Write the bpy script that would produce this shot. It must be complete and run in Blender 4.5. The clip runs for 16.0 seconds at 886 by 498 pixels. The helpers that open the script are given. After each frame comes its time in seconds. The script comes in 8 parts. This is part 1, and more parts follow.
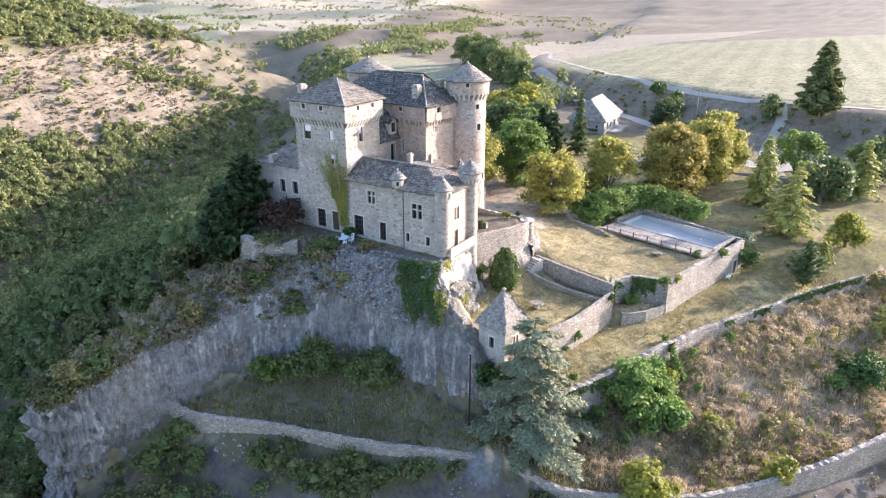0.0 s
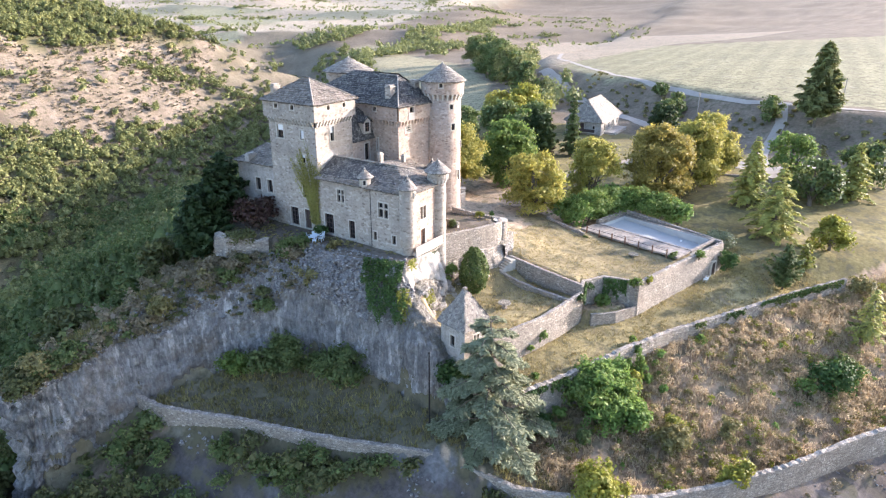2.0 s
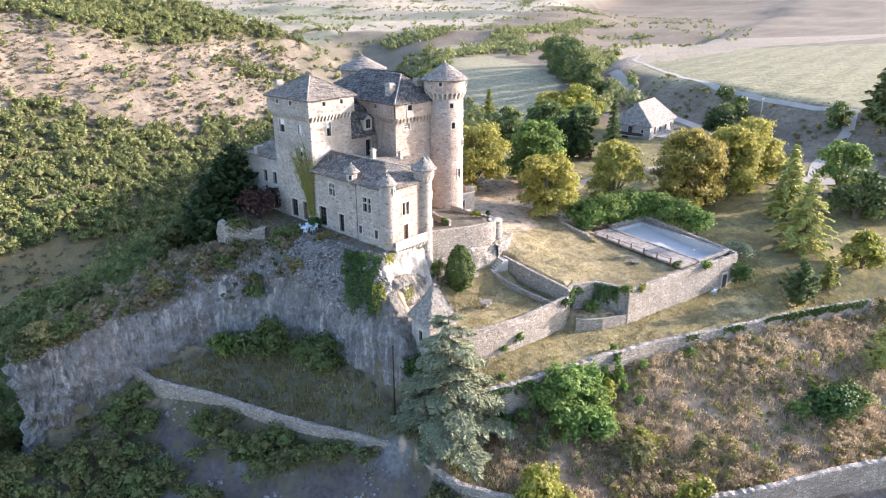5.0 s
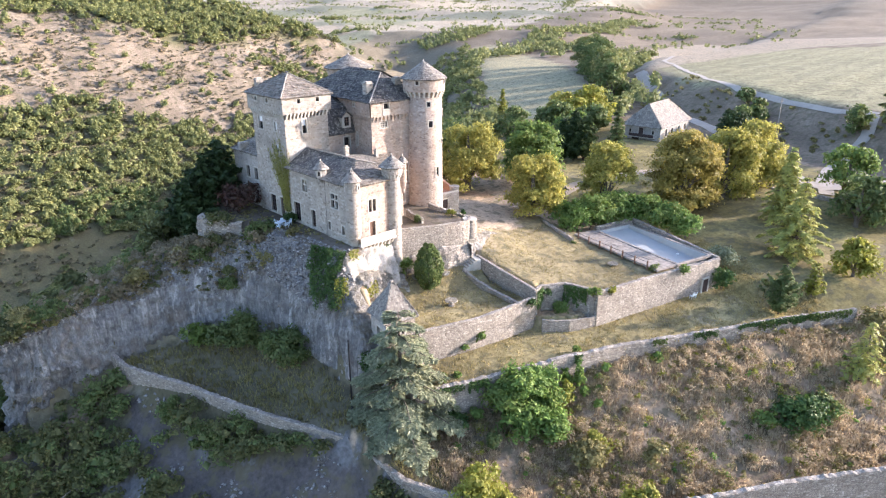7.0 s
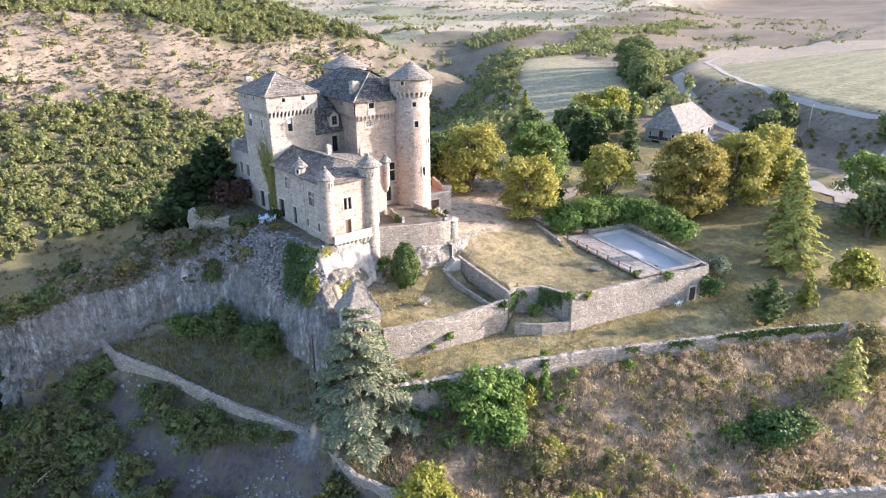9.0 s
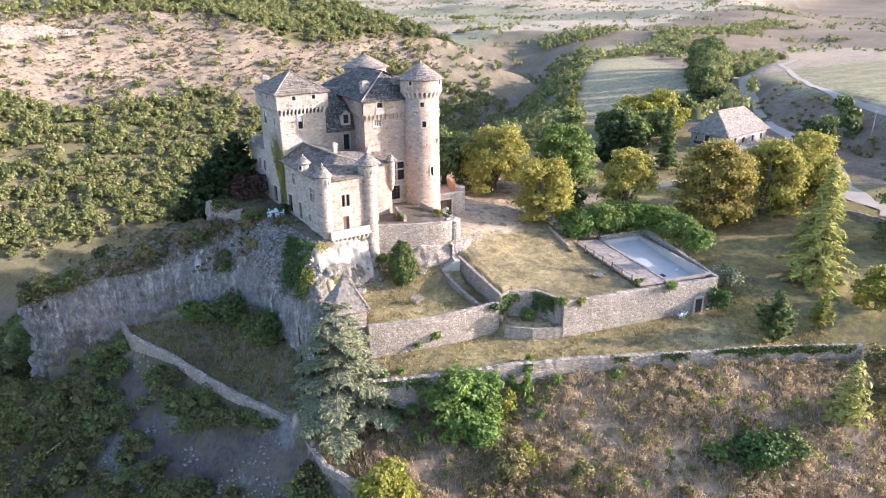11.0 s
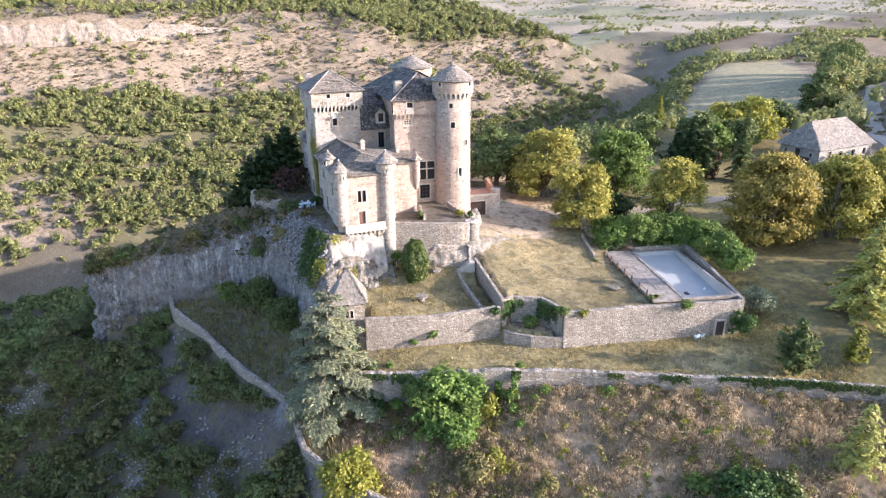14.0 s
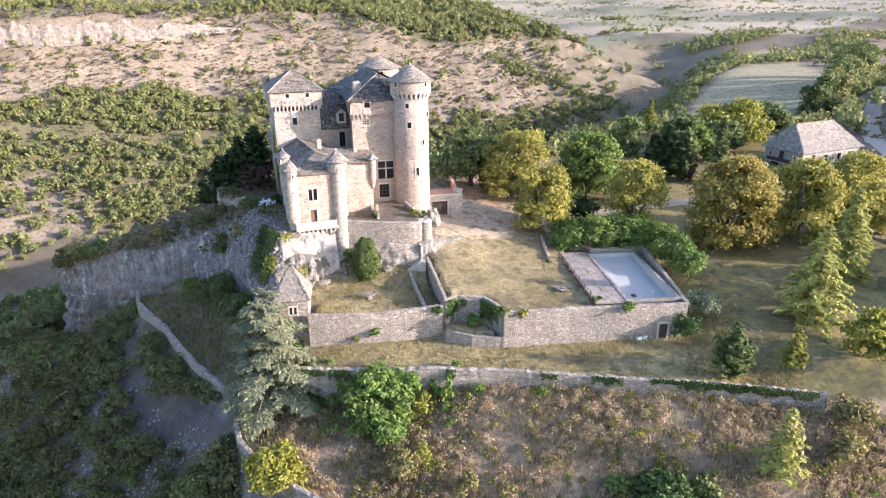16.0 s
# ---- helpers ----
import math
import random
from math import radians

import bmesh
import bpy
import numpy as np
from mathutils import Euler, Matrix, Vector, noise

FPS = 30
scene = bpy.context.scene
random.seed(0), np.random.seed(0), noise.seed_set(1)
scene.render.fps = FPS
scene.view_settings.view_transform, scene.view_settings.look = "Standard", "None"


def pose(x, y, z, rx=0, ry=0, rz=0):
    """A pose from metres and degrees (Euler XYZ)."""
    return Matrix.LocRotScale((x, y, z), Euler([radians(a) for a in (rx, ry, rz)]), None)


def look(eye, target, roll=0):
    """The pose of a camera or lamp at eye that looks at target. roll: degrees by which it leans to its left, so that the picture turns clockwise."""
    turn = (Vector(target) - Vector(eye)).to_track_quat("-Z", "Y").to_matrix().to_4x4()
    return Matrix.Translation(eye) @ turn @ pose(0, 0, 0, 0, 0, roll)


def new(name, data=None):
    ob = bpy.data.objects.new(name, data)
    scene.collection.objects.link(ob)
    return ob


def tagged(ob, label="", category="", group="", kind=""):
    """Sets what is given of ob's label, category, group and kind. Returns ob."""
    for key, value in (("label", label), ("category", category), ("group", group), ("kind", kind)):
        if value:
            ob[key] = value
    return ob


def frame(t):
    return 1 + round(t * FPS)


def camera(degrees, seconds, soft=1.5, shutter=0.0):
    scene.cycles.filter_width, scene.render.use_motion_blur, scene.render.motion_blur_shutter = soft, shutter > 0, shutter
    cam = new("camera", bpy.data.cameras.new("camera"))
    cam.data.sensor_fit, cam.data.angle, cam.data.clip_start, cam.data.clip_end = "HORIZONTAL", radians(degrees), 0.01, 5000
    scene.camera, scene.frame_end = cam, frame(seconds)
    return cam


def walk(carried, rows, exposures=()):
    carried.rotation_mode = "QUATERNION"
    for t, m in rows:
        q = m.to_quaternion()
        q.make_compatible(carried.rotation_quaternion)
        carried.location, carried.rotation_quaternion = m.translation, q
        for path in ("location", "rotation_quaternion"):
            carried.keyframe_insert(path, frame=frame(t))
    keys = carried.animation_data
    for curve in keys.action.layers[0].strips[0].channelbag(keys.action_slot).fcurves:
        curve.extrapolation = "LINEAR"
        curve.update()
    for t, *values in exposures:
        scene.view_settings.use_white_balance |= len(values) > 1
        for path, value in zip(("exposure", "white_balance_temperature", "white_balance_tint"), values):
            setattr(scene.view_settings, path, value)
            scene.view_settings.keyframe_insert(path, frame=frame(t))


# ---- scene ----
# ---- camera ----
cam = camera(68.0, 16.0, soft=1.2)
METRES, EYE, TILT, LEAN, TURN = 75.0, 50.0, 0.0, 0.0, -43.7
ROWS = [
    (0.0, 0.0, 0.0, 0.0, 0.05, -21.03, -0.13),
    (0.5, 0.0179, -0.0019, 0.0003, -1.36, -21.03, -0.14),
    (1.0, 0.0389, -0.004, 0.0006, -1.38, -21.02, -0.12),
    (1.5, 0.0619, -0.0058, 0.0005, -1.25, -21.01, -0.1),
    (2.0, 0.088, -0.0073, 0.0007, 1.81, -20.99, -0.08),
    (2.5, 0.1144, -0.0081, 0.0009, 1.93, -20.98, -0.07),
    (3.0, 0.1431, -0.0086, 0.0009, 3.44, -20.97, -0.06),
    (3.5, 0.1712, -0.008, -0.0001, 3.93, -20.95, -0.05),
    (4.0, 0.2029, -0.0077, -0.0, 5.65, -20.95, -0.03),
    (6.5, 0.3613, 0.0111, -0.002, 13.44, -20.95, 0.09),
    (7.0, 0.3937, 0.0167, -0.0023, 13.64, -20.94, 0.1),
    (7.5, 0.4259, 0.0242, -0.0022, 16.53, -20.93, 0.15),
    (8.0, 0.4578, 0.0317, -0.0021, 16.62, -20.93, 0.15),
    (8.5, 0.4902, 0.0402, -0.0015, 18.13, -20.93, 0.17),
    (9.0, 0.5217, 0.0489, -0.0013, 18.26, -20.93, 0.16),
    (11.5, 0.6837, 0.1062, 0.0023, 25.97, -20.96, 0.31),
    (12.0, 0.7137, 0.1188, 0.0028, 26.27, -20.97, 0.3),
    (12.5, 0.7412, 0.1348, 0.0027, 32.62, -20.92, 0.33),
    (13.0, 0.7715, 0.1522, 0.0036, 36.07, -20.91, 0.37),
    (13.5, 0.7984, 0.1691, 0.0039, 36.09, -20.9, 0.37),
    (14.0, 0.8262, 0.1863, 0.0045, 36.12, -20.91, 0.36),
    (14.5, 0.8549, 0.2039, 0.005, 36.16, -20.91, 0.37),
    (15.0, 0.8841, 0.2218, 0.0051, 36.21, -20.9, 0.36),
    (15.5, 0.9129, 0.241, 0.0053, 38.18, -20.88, 0.37),
    (16.0, 0.9412, 0.26, 0.0054, 38.24, -20.87, 0.35),
]
walk(cam, [(t, pose(0, 0, EYE, TILT, LEAN, TURN) @ pose(METRES * x, METRES * y, METRES * z, 90 + pitch, roll, yaw)) for t, x, y, z, yaw, pitch, roll in ROWS],
     [(0.0, 2.13, 5930, 20), (9.0, 1.98, 5930, 21), (16.0, 1.84, 5930, 22)])

# ---- world and sun ----
SUN_AZ, SUN_EL = -18.0, 15.8   # degrees: from +x towards +y, above the horizon
world = bpy.data.worlds.new("sky")
scene.world = world
world.use_nodes = True
wn = world.node_tree.nodes
sky = wn.new("ShaderNodeTexSky")
sky.sky_type = "NISHITA"
sky.sun_disc = False
sky.sun_elevation = radians(SUN_EL)
sky.sun_rotation = radians(90 - SUN_AZ)
sky.air_density, sky.dust_density, sky.ozone_density = 1.0, 1.5, 1.4
wn["Background"].inputs["Strength"].default_value = 0.15
world.node_tree.links.new(sky.outputs["Color"], wn["Background"].inputs["Color"])

sun_data = bpy.data.lights.new("sun", "SUN")
sun_data.energy, sun_data.angle, sun_data.color = 3.3, radians(0.6), (1.0, 0.89, 0.77)
sun = new("sun", sun_data)
ca, sa = math.cos(radians(SUN_AZ)), math.sin(radians(SUN_AZ))
ce, se = math.cos(radians(SUN_EL)), math.sin(radians(SUN_EL))
sun.matrix_world = look((300 * ca * ce, 300 * sa * ce, 300 * se), (0, 0, 0))


# ---- materials ----
def node_mat(name, rough=0.9):
    m = bpy.data.materials.new(name)
    m.use_nodes = True
    nt = m.node_tree
    b = nt.nodes["Principled BSDF"]
    b.inputs["Roughness"].default_value = rough
    b.inputs["Specular IOR Level"].default_value = 0.25
    return m, nt, b


def coords(nt, scale=(1, 1, 1), use="Object"):
    tc = nt.nodes.new("ShaderNodeTexCoord")
    mp = nt.nodes.new("ShaderNodeMapping")
    mp.inputs["Scale"].default_value = scale
    nt.links.new(tc.outputs[use], mp.inputs["Vector"])
    return mp.outputs["Vector"]


def world_pos(nt, scale=(1, 1, 1)):
    g = nt.nodes.new("ShaderNodeNewGeometry")
    mp = nt.nodes.new("ShaderNodeMapping")
    mp.inputs["Scale"].default_value = scale
    nt.links.new(g.outputs["Position"], mp.inputs["Vector"])
    return mp.outputs["Vector"]


def noise_tex(nt, vec, scale, detail=4.0, rough=0.6):
    n = nt.nodes.new("ShaderNodeTexNoise")
    n.inputs["Scale"].default_value, n.inputs["Detail"].default_value, n.inputs["Roughness"].default_value = scale, detail, rough
    nt.links.new(vec, n.inputs["Vector"])
    return n.outputs["Fac"]


def voro(nt, vec, scale, feature="F1", out="Distance"):
    n = nt.nodes.new("ShaderNodeTexVoronoi")
    n.feature = feature
    n.inputs["Scale"].default_value = scale
    nt.links.new(vec, n.inputs["Vector"])
    return n.outputs[out]


def ramp(nt, fac, stops, ease="LINEAR"):
    r = nt.nodes.new("ShaderNodeValToRGB")
    r.color_ramp.interpolation = ease
    el = r.color_ramp.elements
    while len(el) < len(stops):
        el.new(0.5)
    for e, (p, c) in zip(el, stops):
        e.position = p
        e.color = (c, c, c, 1) if isinstance(c, (int, float)) else (*c, 1)
    nt.links.new(fac, r.inputs["Fac"])
    return r.outputs["Color"]


def mix(nt, fac, a, b, mode="MIX"):
    m = nt.nodes.new("ShaderNodeMix")
    m.data_type, m.blend_type = "RGBA", mode
    for sock, val in ((m.inputs[0], fac), (m.inputs[6], a), (m.inputs[7], b)):
        if isinstance(val, (int, float)):
            sock.default_value = val
        elif isinstance(val, tuple):
            sock.default_value = (*val, 1)
        else:
            nt.links.new(val, sock)
    return m.outputs[2]


def bump(nt, b, height, strength=0.5, dist=0.1):
    n = nt.nodes.new("ShaderNodeBump")
    n.inputs["Strength"].default_value, n.inputs["Distance"].default_value = strength, dist
    nt.links.new(height, n.inputs["Height"])
    nt.links.new(n.outputs["Normal"], b.inputs["Normal"])


def stone_mat(name, tones, stone=(2.6, 2.6, 4.2), mortar=(0.5, 0.46, 0.40), stain=0.45, joint=0.10, relief=0.5, dark=(0.16, 0.15, 0.13)):
    """Coursed rubble: cells of stone with paler joints, grain, broad stains and streaks."""
    m, nt, b = node_mat(name, 0.92)
    v = world_pos(nt, stone)
    wob = nt.nodes.new("ShaderNodeTexNoise")
    wob.inputs["Scale"].default_value, wob.inputs["Detail"].default_value = 1.4, 2.0
    nt.links.new(v, wob.inputs["Vector"])
    v2 = mix(nt, 0.14, v, wob.outputs["Color"], "LINEAR_LIGHT")
    cell = voro(nt, v2, 1.0, "F1", "Color")
    sep = nt.nodes.new("ShaderNodeSeparateColor")
    nt.links.new(cell, sep.inputs[0])
    col = ramp(nt, sep.outputs[0], [(i / (len(tones) - 1), c) for i, c in enumerate(tones)])
    edge = voro(nt, v2, 1.0, "DISTANCE_TO_EDGE", "Distance")
    jm = ramp(nt, edge, [(0.0, 1.0), (joint, 0.0)])
    col = mix(nt, jm, col, mortar)
    p = world_pos(nt)
    grain = noise_tex(nt, p, 5.0, 6.0, 0.7)
    col = mix(nt, 0.55, col, ramp(nt, grain, [(0.25, 0.45), (0.75, 0.62)]), "OVERLAY")
    broad = noise_tex(nt, p, 0.35, 5.0, 0.65)
    col = mix(nt, ramp(nt, broad, [(0.48, 0.0), (0.75, stain)]), col, dark)
    streak = noise_tex(nt, world_pos(nt, (1.1, 1.1, 0.12)), 1.0, 4.0, 0.6)
    col = mix(nt, ramp(nt, streak, [(0.5, 0.0), (0.8, stain * 0.9)]), col, dark)
    nt.links.new(col, b.inputs["Base Color"])
    h = mix(nt, 0.5, ramp(nt, edge, [(0.0, 0.0), (joint * 1.6, 1.0)]), grain)
    bump(nt, b, h, relief, 0.06)
    return m


STONE = stone_mat("castle_limestone", [(0.211, 0.173, 0.135), (0.398, 0.351, 0.288), (0.313, 0.271, 0.220), (0.491, 0.440, 0.368)], stone=(2.3, 2.3, 3.8), mortar=(0.40, 0.35, 0.29), stain=0.42, relief=1.1)
STONE_PINK = stone_mat("tower_sandstone", [(0.252, 0.184, 0.140), (0.432, 0.333, 0.257), (0.351, 0.275, 0.216), (0.513, 0.414, 0.329)], stone=(2.3, 2.3, 3.8), mortar=(0.41, 0.345, 0.285), stain=0.40, relief=1.1)
RUBBLE = stone_mat("dry_rubble", [(0.202, 0.166, 0.130), (0.382, 0.332, 0.269), (0.294, 0.252, 0.202), (0.504, 0.445, 0.370)], stone=(2.8, 2.8, 5.6), mortar=(0.19, 0.165, 0.135), stain=0.5, joint=0.12, relief=1.0, dark=(0.15, 0.135, 0.11))
LOOSE = stone_mat("loose_grey_rubble", [(0.180, 0.171, 0.162), (0.315, 0.300, 0.280), (0.240, 0.229, 0.214), (0.450, 0.424, 0.390)], stone=(2.6, 2.6, 4.4), mortar=(0.15, 0.14, 0.13), stain=0.45, joint=0.16, relief=0.9)
RENDER_OLD = stone_mat("lime_render", [(0.261, 0.238, 0.202), (0.372, 0.341, 0.297), (0.325, 0.297, 0.253)], stone=(2.0, 2.0, 2.6), mortar=(0.43, 0.395, 0.345), stain=0.6, relief=0.45)
DRESSED = stone_mat("dressed_stone", [(0.450, 0.405, 0.333), (0.504, 0.459, 0.387), (0.477, 0.432, 0.360)], stone=(1.6, 1.6, 2.6), mortar=(0.44, 0.40, 0.33), stain=0.3, joint=0.04, relief=0.25)


def plain_mat(name, c1, c2, scale=3.0, rough=0.8, relief=0.2, metal=0.0):
    m, nt, b = node_mat(name, rough)
    p = world_pos(nt)
    n1, n2 = noise_tex(nt, p, scale, 6.0, 0.65), noise_tex(nt, p, scale * 0.12, 3.0, 0.6)
    col = mix(nt, ramp(nt, n1, [(0.3, 0.0), (0.7, 1.0)]), c1, c2)
    col = mix(nt, ramp(nt, n2, [(0.4, 0.0), (0.75, 0.35)]), col, tuple(x * 0.6 for x in c1))
    nt.links.new(col, b.inputs["Base Color"])
    b.inputs["Metallic"].default_value = metal
    bump(nt, b, n1, relief, 0.03)
    return m


def slate_mat(name, tones):
    m, nt, b = node_mat(name, 0.75)
    g = nt.nodes.new("ShaderNodeNewGeometry")
    col = ramp(nt, g.outputs["Random Per Island"], [(i / (len(tones) - 1), c) for i, c in enumerate(tones)])
    p = world_pos(nt)
    lichen = noise_tex(nt, p, 0.9, 7.0, 0.75)
    col = mix(nt, ramp(nt, lichen, [(0.50, 0.0), (0.66, 0.6)]), col, (0.30, 0.265, 0.21))
    spot = noise_tex(nt, p, 3.4, 6.0, 0.75)
    col = mix(nt, ramp(nt, spot, [(0.53, 0.0), (0.62, 0.75)]), col, (0.40, 0.37, 0.31))
    nt.links.new(col, b.inputs["Base Color"])
    bump(nt, b, spot, 0.8, 0.08)
    return m


SLATE = slate_mat("lauze_slate", [(0.085, 0.072, 0.058), (0.165, 0.138, 0.108), (0.25, 0.21, 0.165), (0.12, 0.102, 0.082)])
SLATE_WARM = slate_mat("lauze_slate_warm", [(0.132, 0.116, 0.099), (0.253, 0.220, 0.182), (0.198, 0.174, 0.143), (0.363, 0.319, 0.259)])
SLATE_DARK = slate_mat("dark_slate", [(0.038, 0.034, 0.031), (0.070, 0.063, 0.057), (0.052, 0.047, 0.042), (0.12, 0.11, 0.098)])
WOOD_BROWN = plain_mat("weathered_brown_wood", (0.15, 0.085, 0.055), (0.24, 0.14, 0.09), 8.0, 0.8)
WOOD_GREY = plain_mat("grey_wood", (0.26, 0.22, 0.18), (0.38, 0.33, 0.27), 8.0, 0.85)
WOOD_DARK = plain_mat("dark_wood", (0.05, 0.035, 0.03), (0.09, 0.06, 0.05), 8.0, 0.7)
WHITE_PAINT = plain_mat("white_paint", (0.72, 0.73, 0.72), (0.82, 0.82, 0.80), 4.0, 0.5)
PLASTIC = plain_mat("white_plastic", (0.68, 0.76, 0.80), (0.78, 0.84, 0.86), 4.0, 0.4)
BARK = plain_mat("bark", (0.10, 0.08, 0.06), (0.20, 0.17, 0.13), 6.0, 0.95, 0.6)
IRON = plain_mat("dark_iron", (0.03, 0.03, 0.03), (0.06, 0.05, 0.05), 10.0, 0.5, 0.1, 0.6)
POOL_LINER = plain_mat("pale_pool_liner", (0.36, 0.365, 0.345), (0.43, 0.43, 0.405), 0.5, 0.75, 0.1)
CONCRETE = plain_mat("worn_concrete", (0.17, 0.145, 0.12), (0.42, 0.365, 0.305), 1.6, 0.9, 0.4)
EARTH = plain_mat("terrace_earth", (0.13, 0.105, 0.08), (0.21, 0.175, 0.135), 1.5, 0.95, 0.4)
GRAVEL = plain_mat("pale_gravel", (0.33, 0.285, 0.23), (0.42, 0.365, 0.30), 3.0, 0.95, 0.3)
TERRACOTTA = plain_mat("terracotta", (0.40, 0.20, 0.12), (0.50, 0.30, 0.20), 3.0, 0.9, 0.3)
PANE_M, nt_, b_ = node_mat("window_glass", 0.12)
b_.inputs["Base Color"].default_value = (0.018, 0.018, 0.02, 1)
b_.inputs["Specular IOR Level"].default_value = 0.5


def rock_mat(name, tones, rust_c, moss=True):
    """Limestone face: dark and pale streaks that run down, rusty patches, grain, dry grass on the ledges."""
    m, nt, b = node_mat(name, 0.95)
    p = world_pos(nt)
    streak = noise_tex(nt, world_pos(nt, (1.5, 1.5, 0.13)), 1.0, 5.0, 0.6)
    drip = noise_tex(nt, world_pos(nt, (0.75, 0.75, 0.09)), 1.0, 5.0, 0.62)
    fine = noise_tex(nt, world_pos(nt, (3.6, 3.6, 0.9)), 1.0, 6.0, 0.7)
    broad = noise_tex(nt, p, 0.22, 6.0, 0.68)
    bands = noise_tex(nt, world_pos(nt, (0.12, 0.12, 0.8)), 1.0, 5.0, 0.6)
    col = ramp(nt, broad, [(0.34, tones[1]), (0.5, tones[2]), (0.66, tones[1])])
    col = mix(nt, 0.5, col, ramp(nt, bands, [(0.35, 0.38), (0.65, 0.62)]), "OVERLAY")
    here = ramp(nt, noise_tex(nt, world_pos(nt, (0.13, 0.13, 0.10)), 1.0, 3.0, 0.5), [(0.42, 0.1), (0.58, 1.0)])
    col = mix(nt, mix(nt, 1.0, ramp(nt, streak, [(0.50, 0.0), (0.60, 0.8)]), here, "MULTIPLY"), col, tones[3])
    col = mix(nt, ramp(nt, drip, [(0.52, 0.0), (0.62, 0.6)]), col, tones[0])
    col = mix(nt, 0.6, col, ramp(nt, fine, [(0.30, 0.22), (0.70, 0.78)]), "OVERLAY")
    rust = noise_tex(nt, p, 0.22, 4.0, 0.6)
    col = mix(nt, ramp(nt, rust, [(0.56, 0.0), (0.72, 0.5)]), col, rust_c)
    grain = noise_tex(nt, p, 2.2, 8.0, 0.75)
    col = mix(nt, 0.6, col, ramp(nt, grain, [(0.3, 0.3), (0.7, 0.7)]), "OVERLAY")
    if moss:
        g = nt.nodes.new("ShaderNodeNewGeometry")
        s = nt.nodes.new("ShaderNodeSeparateXYZ")
        nt.links.new(g.outputs["Normal"], s.inputs[0])
        lie = mix(nt, 0.5, s.outputs[2], noise_tex(nt, p, 0.7, 6.0, 0.7))
        flat = ramp(nt, lie, [(0.45, 0.0), (0.62, 0.9)])
        grass = mix(nt, ramp(nt, grain, [(0.35, 0.0), (0.65, 1.0)]), (0.14, 0.122, 0.08), (0.33, 0.295, 0.235))
        col = mix(nt, flat, col, grass)
    nt.links.new(col, b.inputs["Base Color"])
    bump(nt, b, mix(nt, 0.5, grain, fine), 1.0, 0.8)
    return m


ROCK = rock_mat("cliff_limestone", [(0.10, 0.098, 0.098), (0.20, 0.193, 0.186), (0.32, 0.305, 0.285), (0.58, 0.55, 0.51)], (0.30, 0.23, 0.16))
OUTCROP = rock_mat("outcrop_limestone", [(0.16, 0.145, 0.125), (0.27, 0.25, 0.22), (0.38, 0.35, 0.31), (0.45, 0.415, 0.365)], (0.30, 0.23, 0.16))
SCARP = rock_mat("pale_scarp", [(0.14, 0.115, 0.09), (0.215, 0.18, 0.145), (0.275, 0.24, 0.20), (0.30, 0.265, 0.225)], (0.25, 0.18, 0.115), False)


def ground_mat():
    """Ground cover: broad colours per place from the mesh, broken up by noise at three scales."""
    m, nt, b = node_mat("ground_cover", 0.97)
    b.inputs["Specular IOR Level"].default_value = 0.1
    a = nt.nodes.new("ShaderNodeAttribute")
    a.attribute_name = "cover"
    p = world_pos(nt)
    n1, n2, n3 = noise_tex(nt, p, 0.16, 6.0, 0.65), noise_tex(nt, p, 1.6, 6.0, 0.7), noise_tex(nt, p, 0.03, 4.0, 0.6)
    col = mix(nt, 0.55, a.outputs["Color"], ramp(nt, n1, [(0.25, 0.36), (0.75, 0.64)]), "OVERLAY")
    col = mix(nt, 0.75, col, ramp(nt, n2, [(0.28, 0.22), (0.72, 0.74)]), "OVERLAY")
    col = mix(nt, 0.35, col, ramp(nt, n3, [(0.3, 0.40), (0.7, 0.60)]), "OVERLAY")
    dots = noise_tex(nt, p, 0.55, 3.0, 0.6)
    col = mix(nt, ramp(nt, dots, [(0.52, 0.0), (0.61, 0.70)]), col, (0.115, 0.103, 0.060))
    tufty = noise_tex(nt, p, 0.24, 5.0, 0.7)
    col = mix(nt, ramp(nt, tufty, [(0.53, 0.0), (0.64, 0.45)]), col, (0.15, 0.125, 0.08))
    pale = noise_tex(nt, p, 0.11, 6.0, 0.7)
    col = mix(nt, ramp(nt, pale, [(0.58, 0.0), (0.70, 0.25)]), col, (0.42, 0.37, 0.31))
    nt.links.new(col, b.inputs["Base Color"])
    bump(nt, b, mix(nt, 0.5, n1, n2), 0.6, 0.25)
    return m


GROUND = ground_mat()


def leaf_mat(name, tones, trans=0.3, patch=0.25):
    m, nt, b = node_mat(name, 0.6)
    g = nt.nodes.new("ShaderNodeNewGeometry")
    col = ramp(nt, g.outputs["Random Per Island"], [(i / (len(tones) - 1), c) for i, c in enumerate(tones)])
    n = noise_tex(nt, world_pos(nt), patch, 3.0, 0.6)
    col = mix(nt, 0.7, col, ramp(nt, n, [(0.3, 0.38), (0.7, 0.62)]), "OVERLAY")
    nt.links.new(col, b.inputs["Base Color"])
    t = nt.nodes.new("ShaderNodeBsdfTranslucent")
    nt.links.new(col, t.inputs["Color"])
    ms = nt.nodes.new("ShaderNodeMixShader")
    ms.inputs[0].default_value = trans
    nt.links.new(b.outputs[0], ms.inputs[1])
    nt.links.new(t.outputs[0], ms.inputs[2])
    nt.links.new(ms.outputs[0], nt.nodes["Material Output"].inputs["Surface"])
    return m


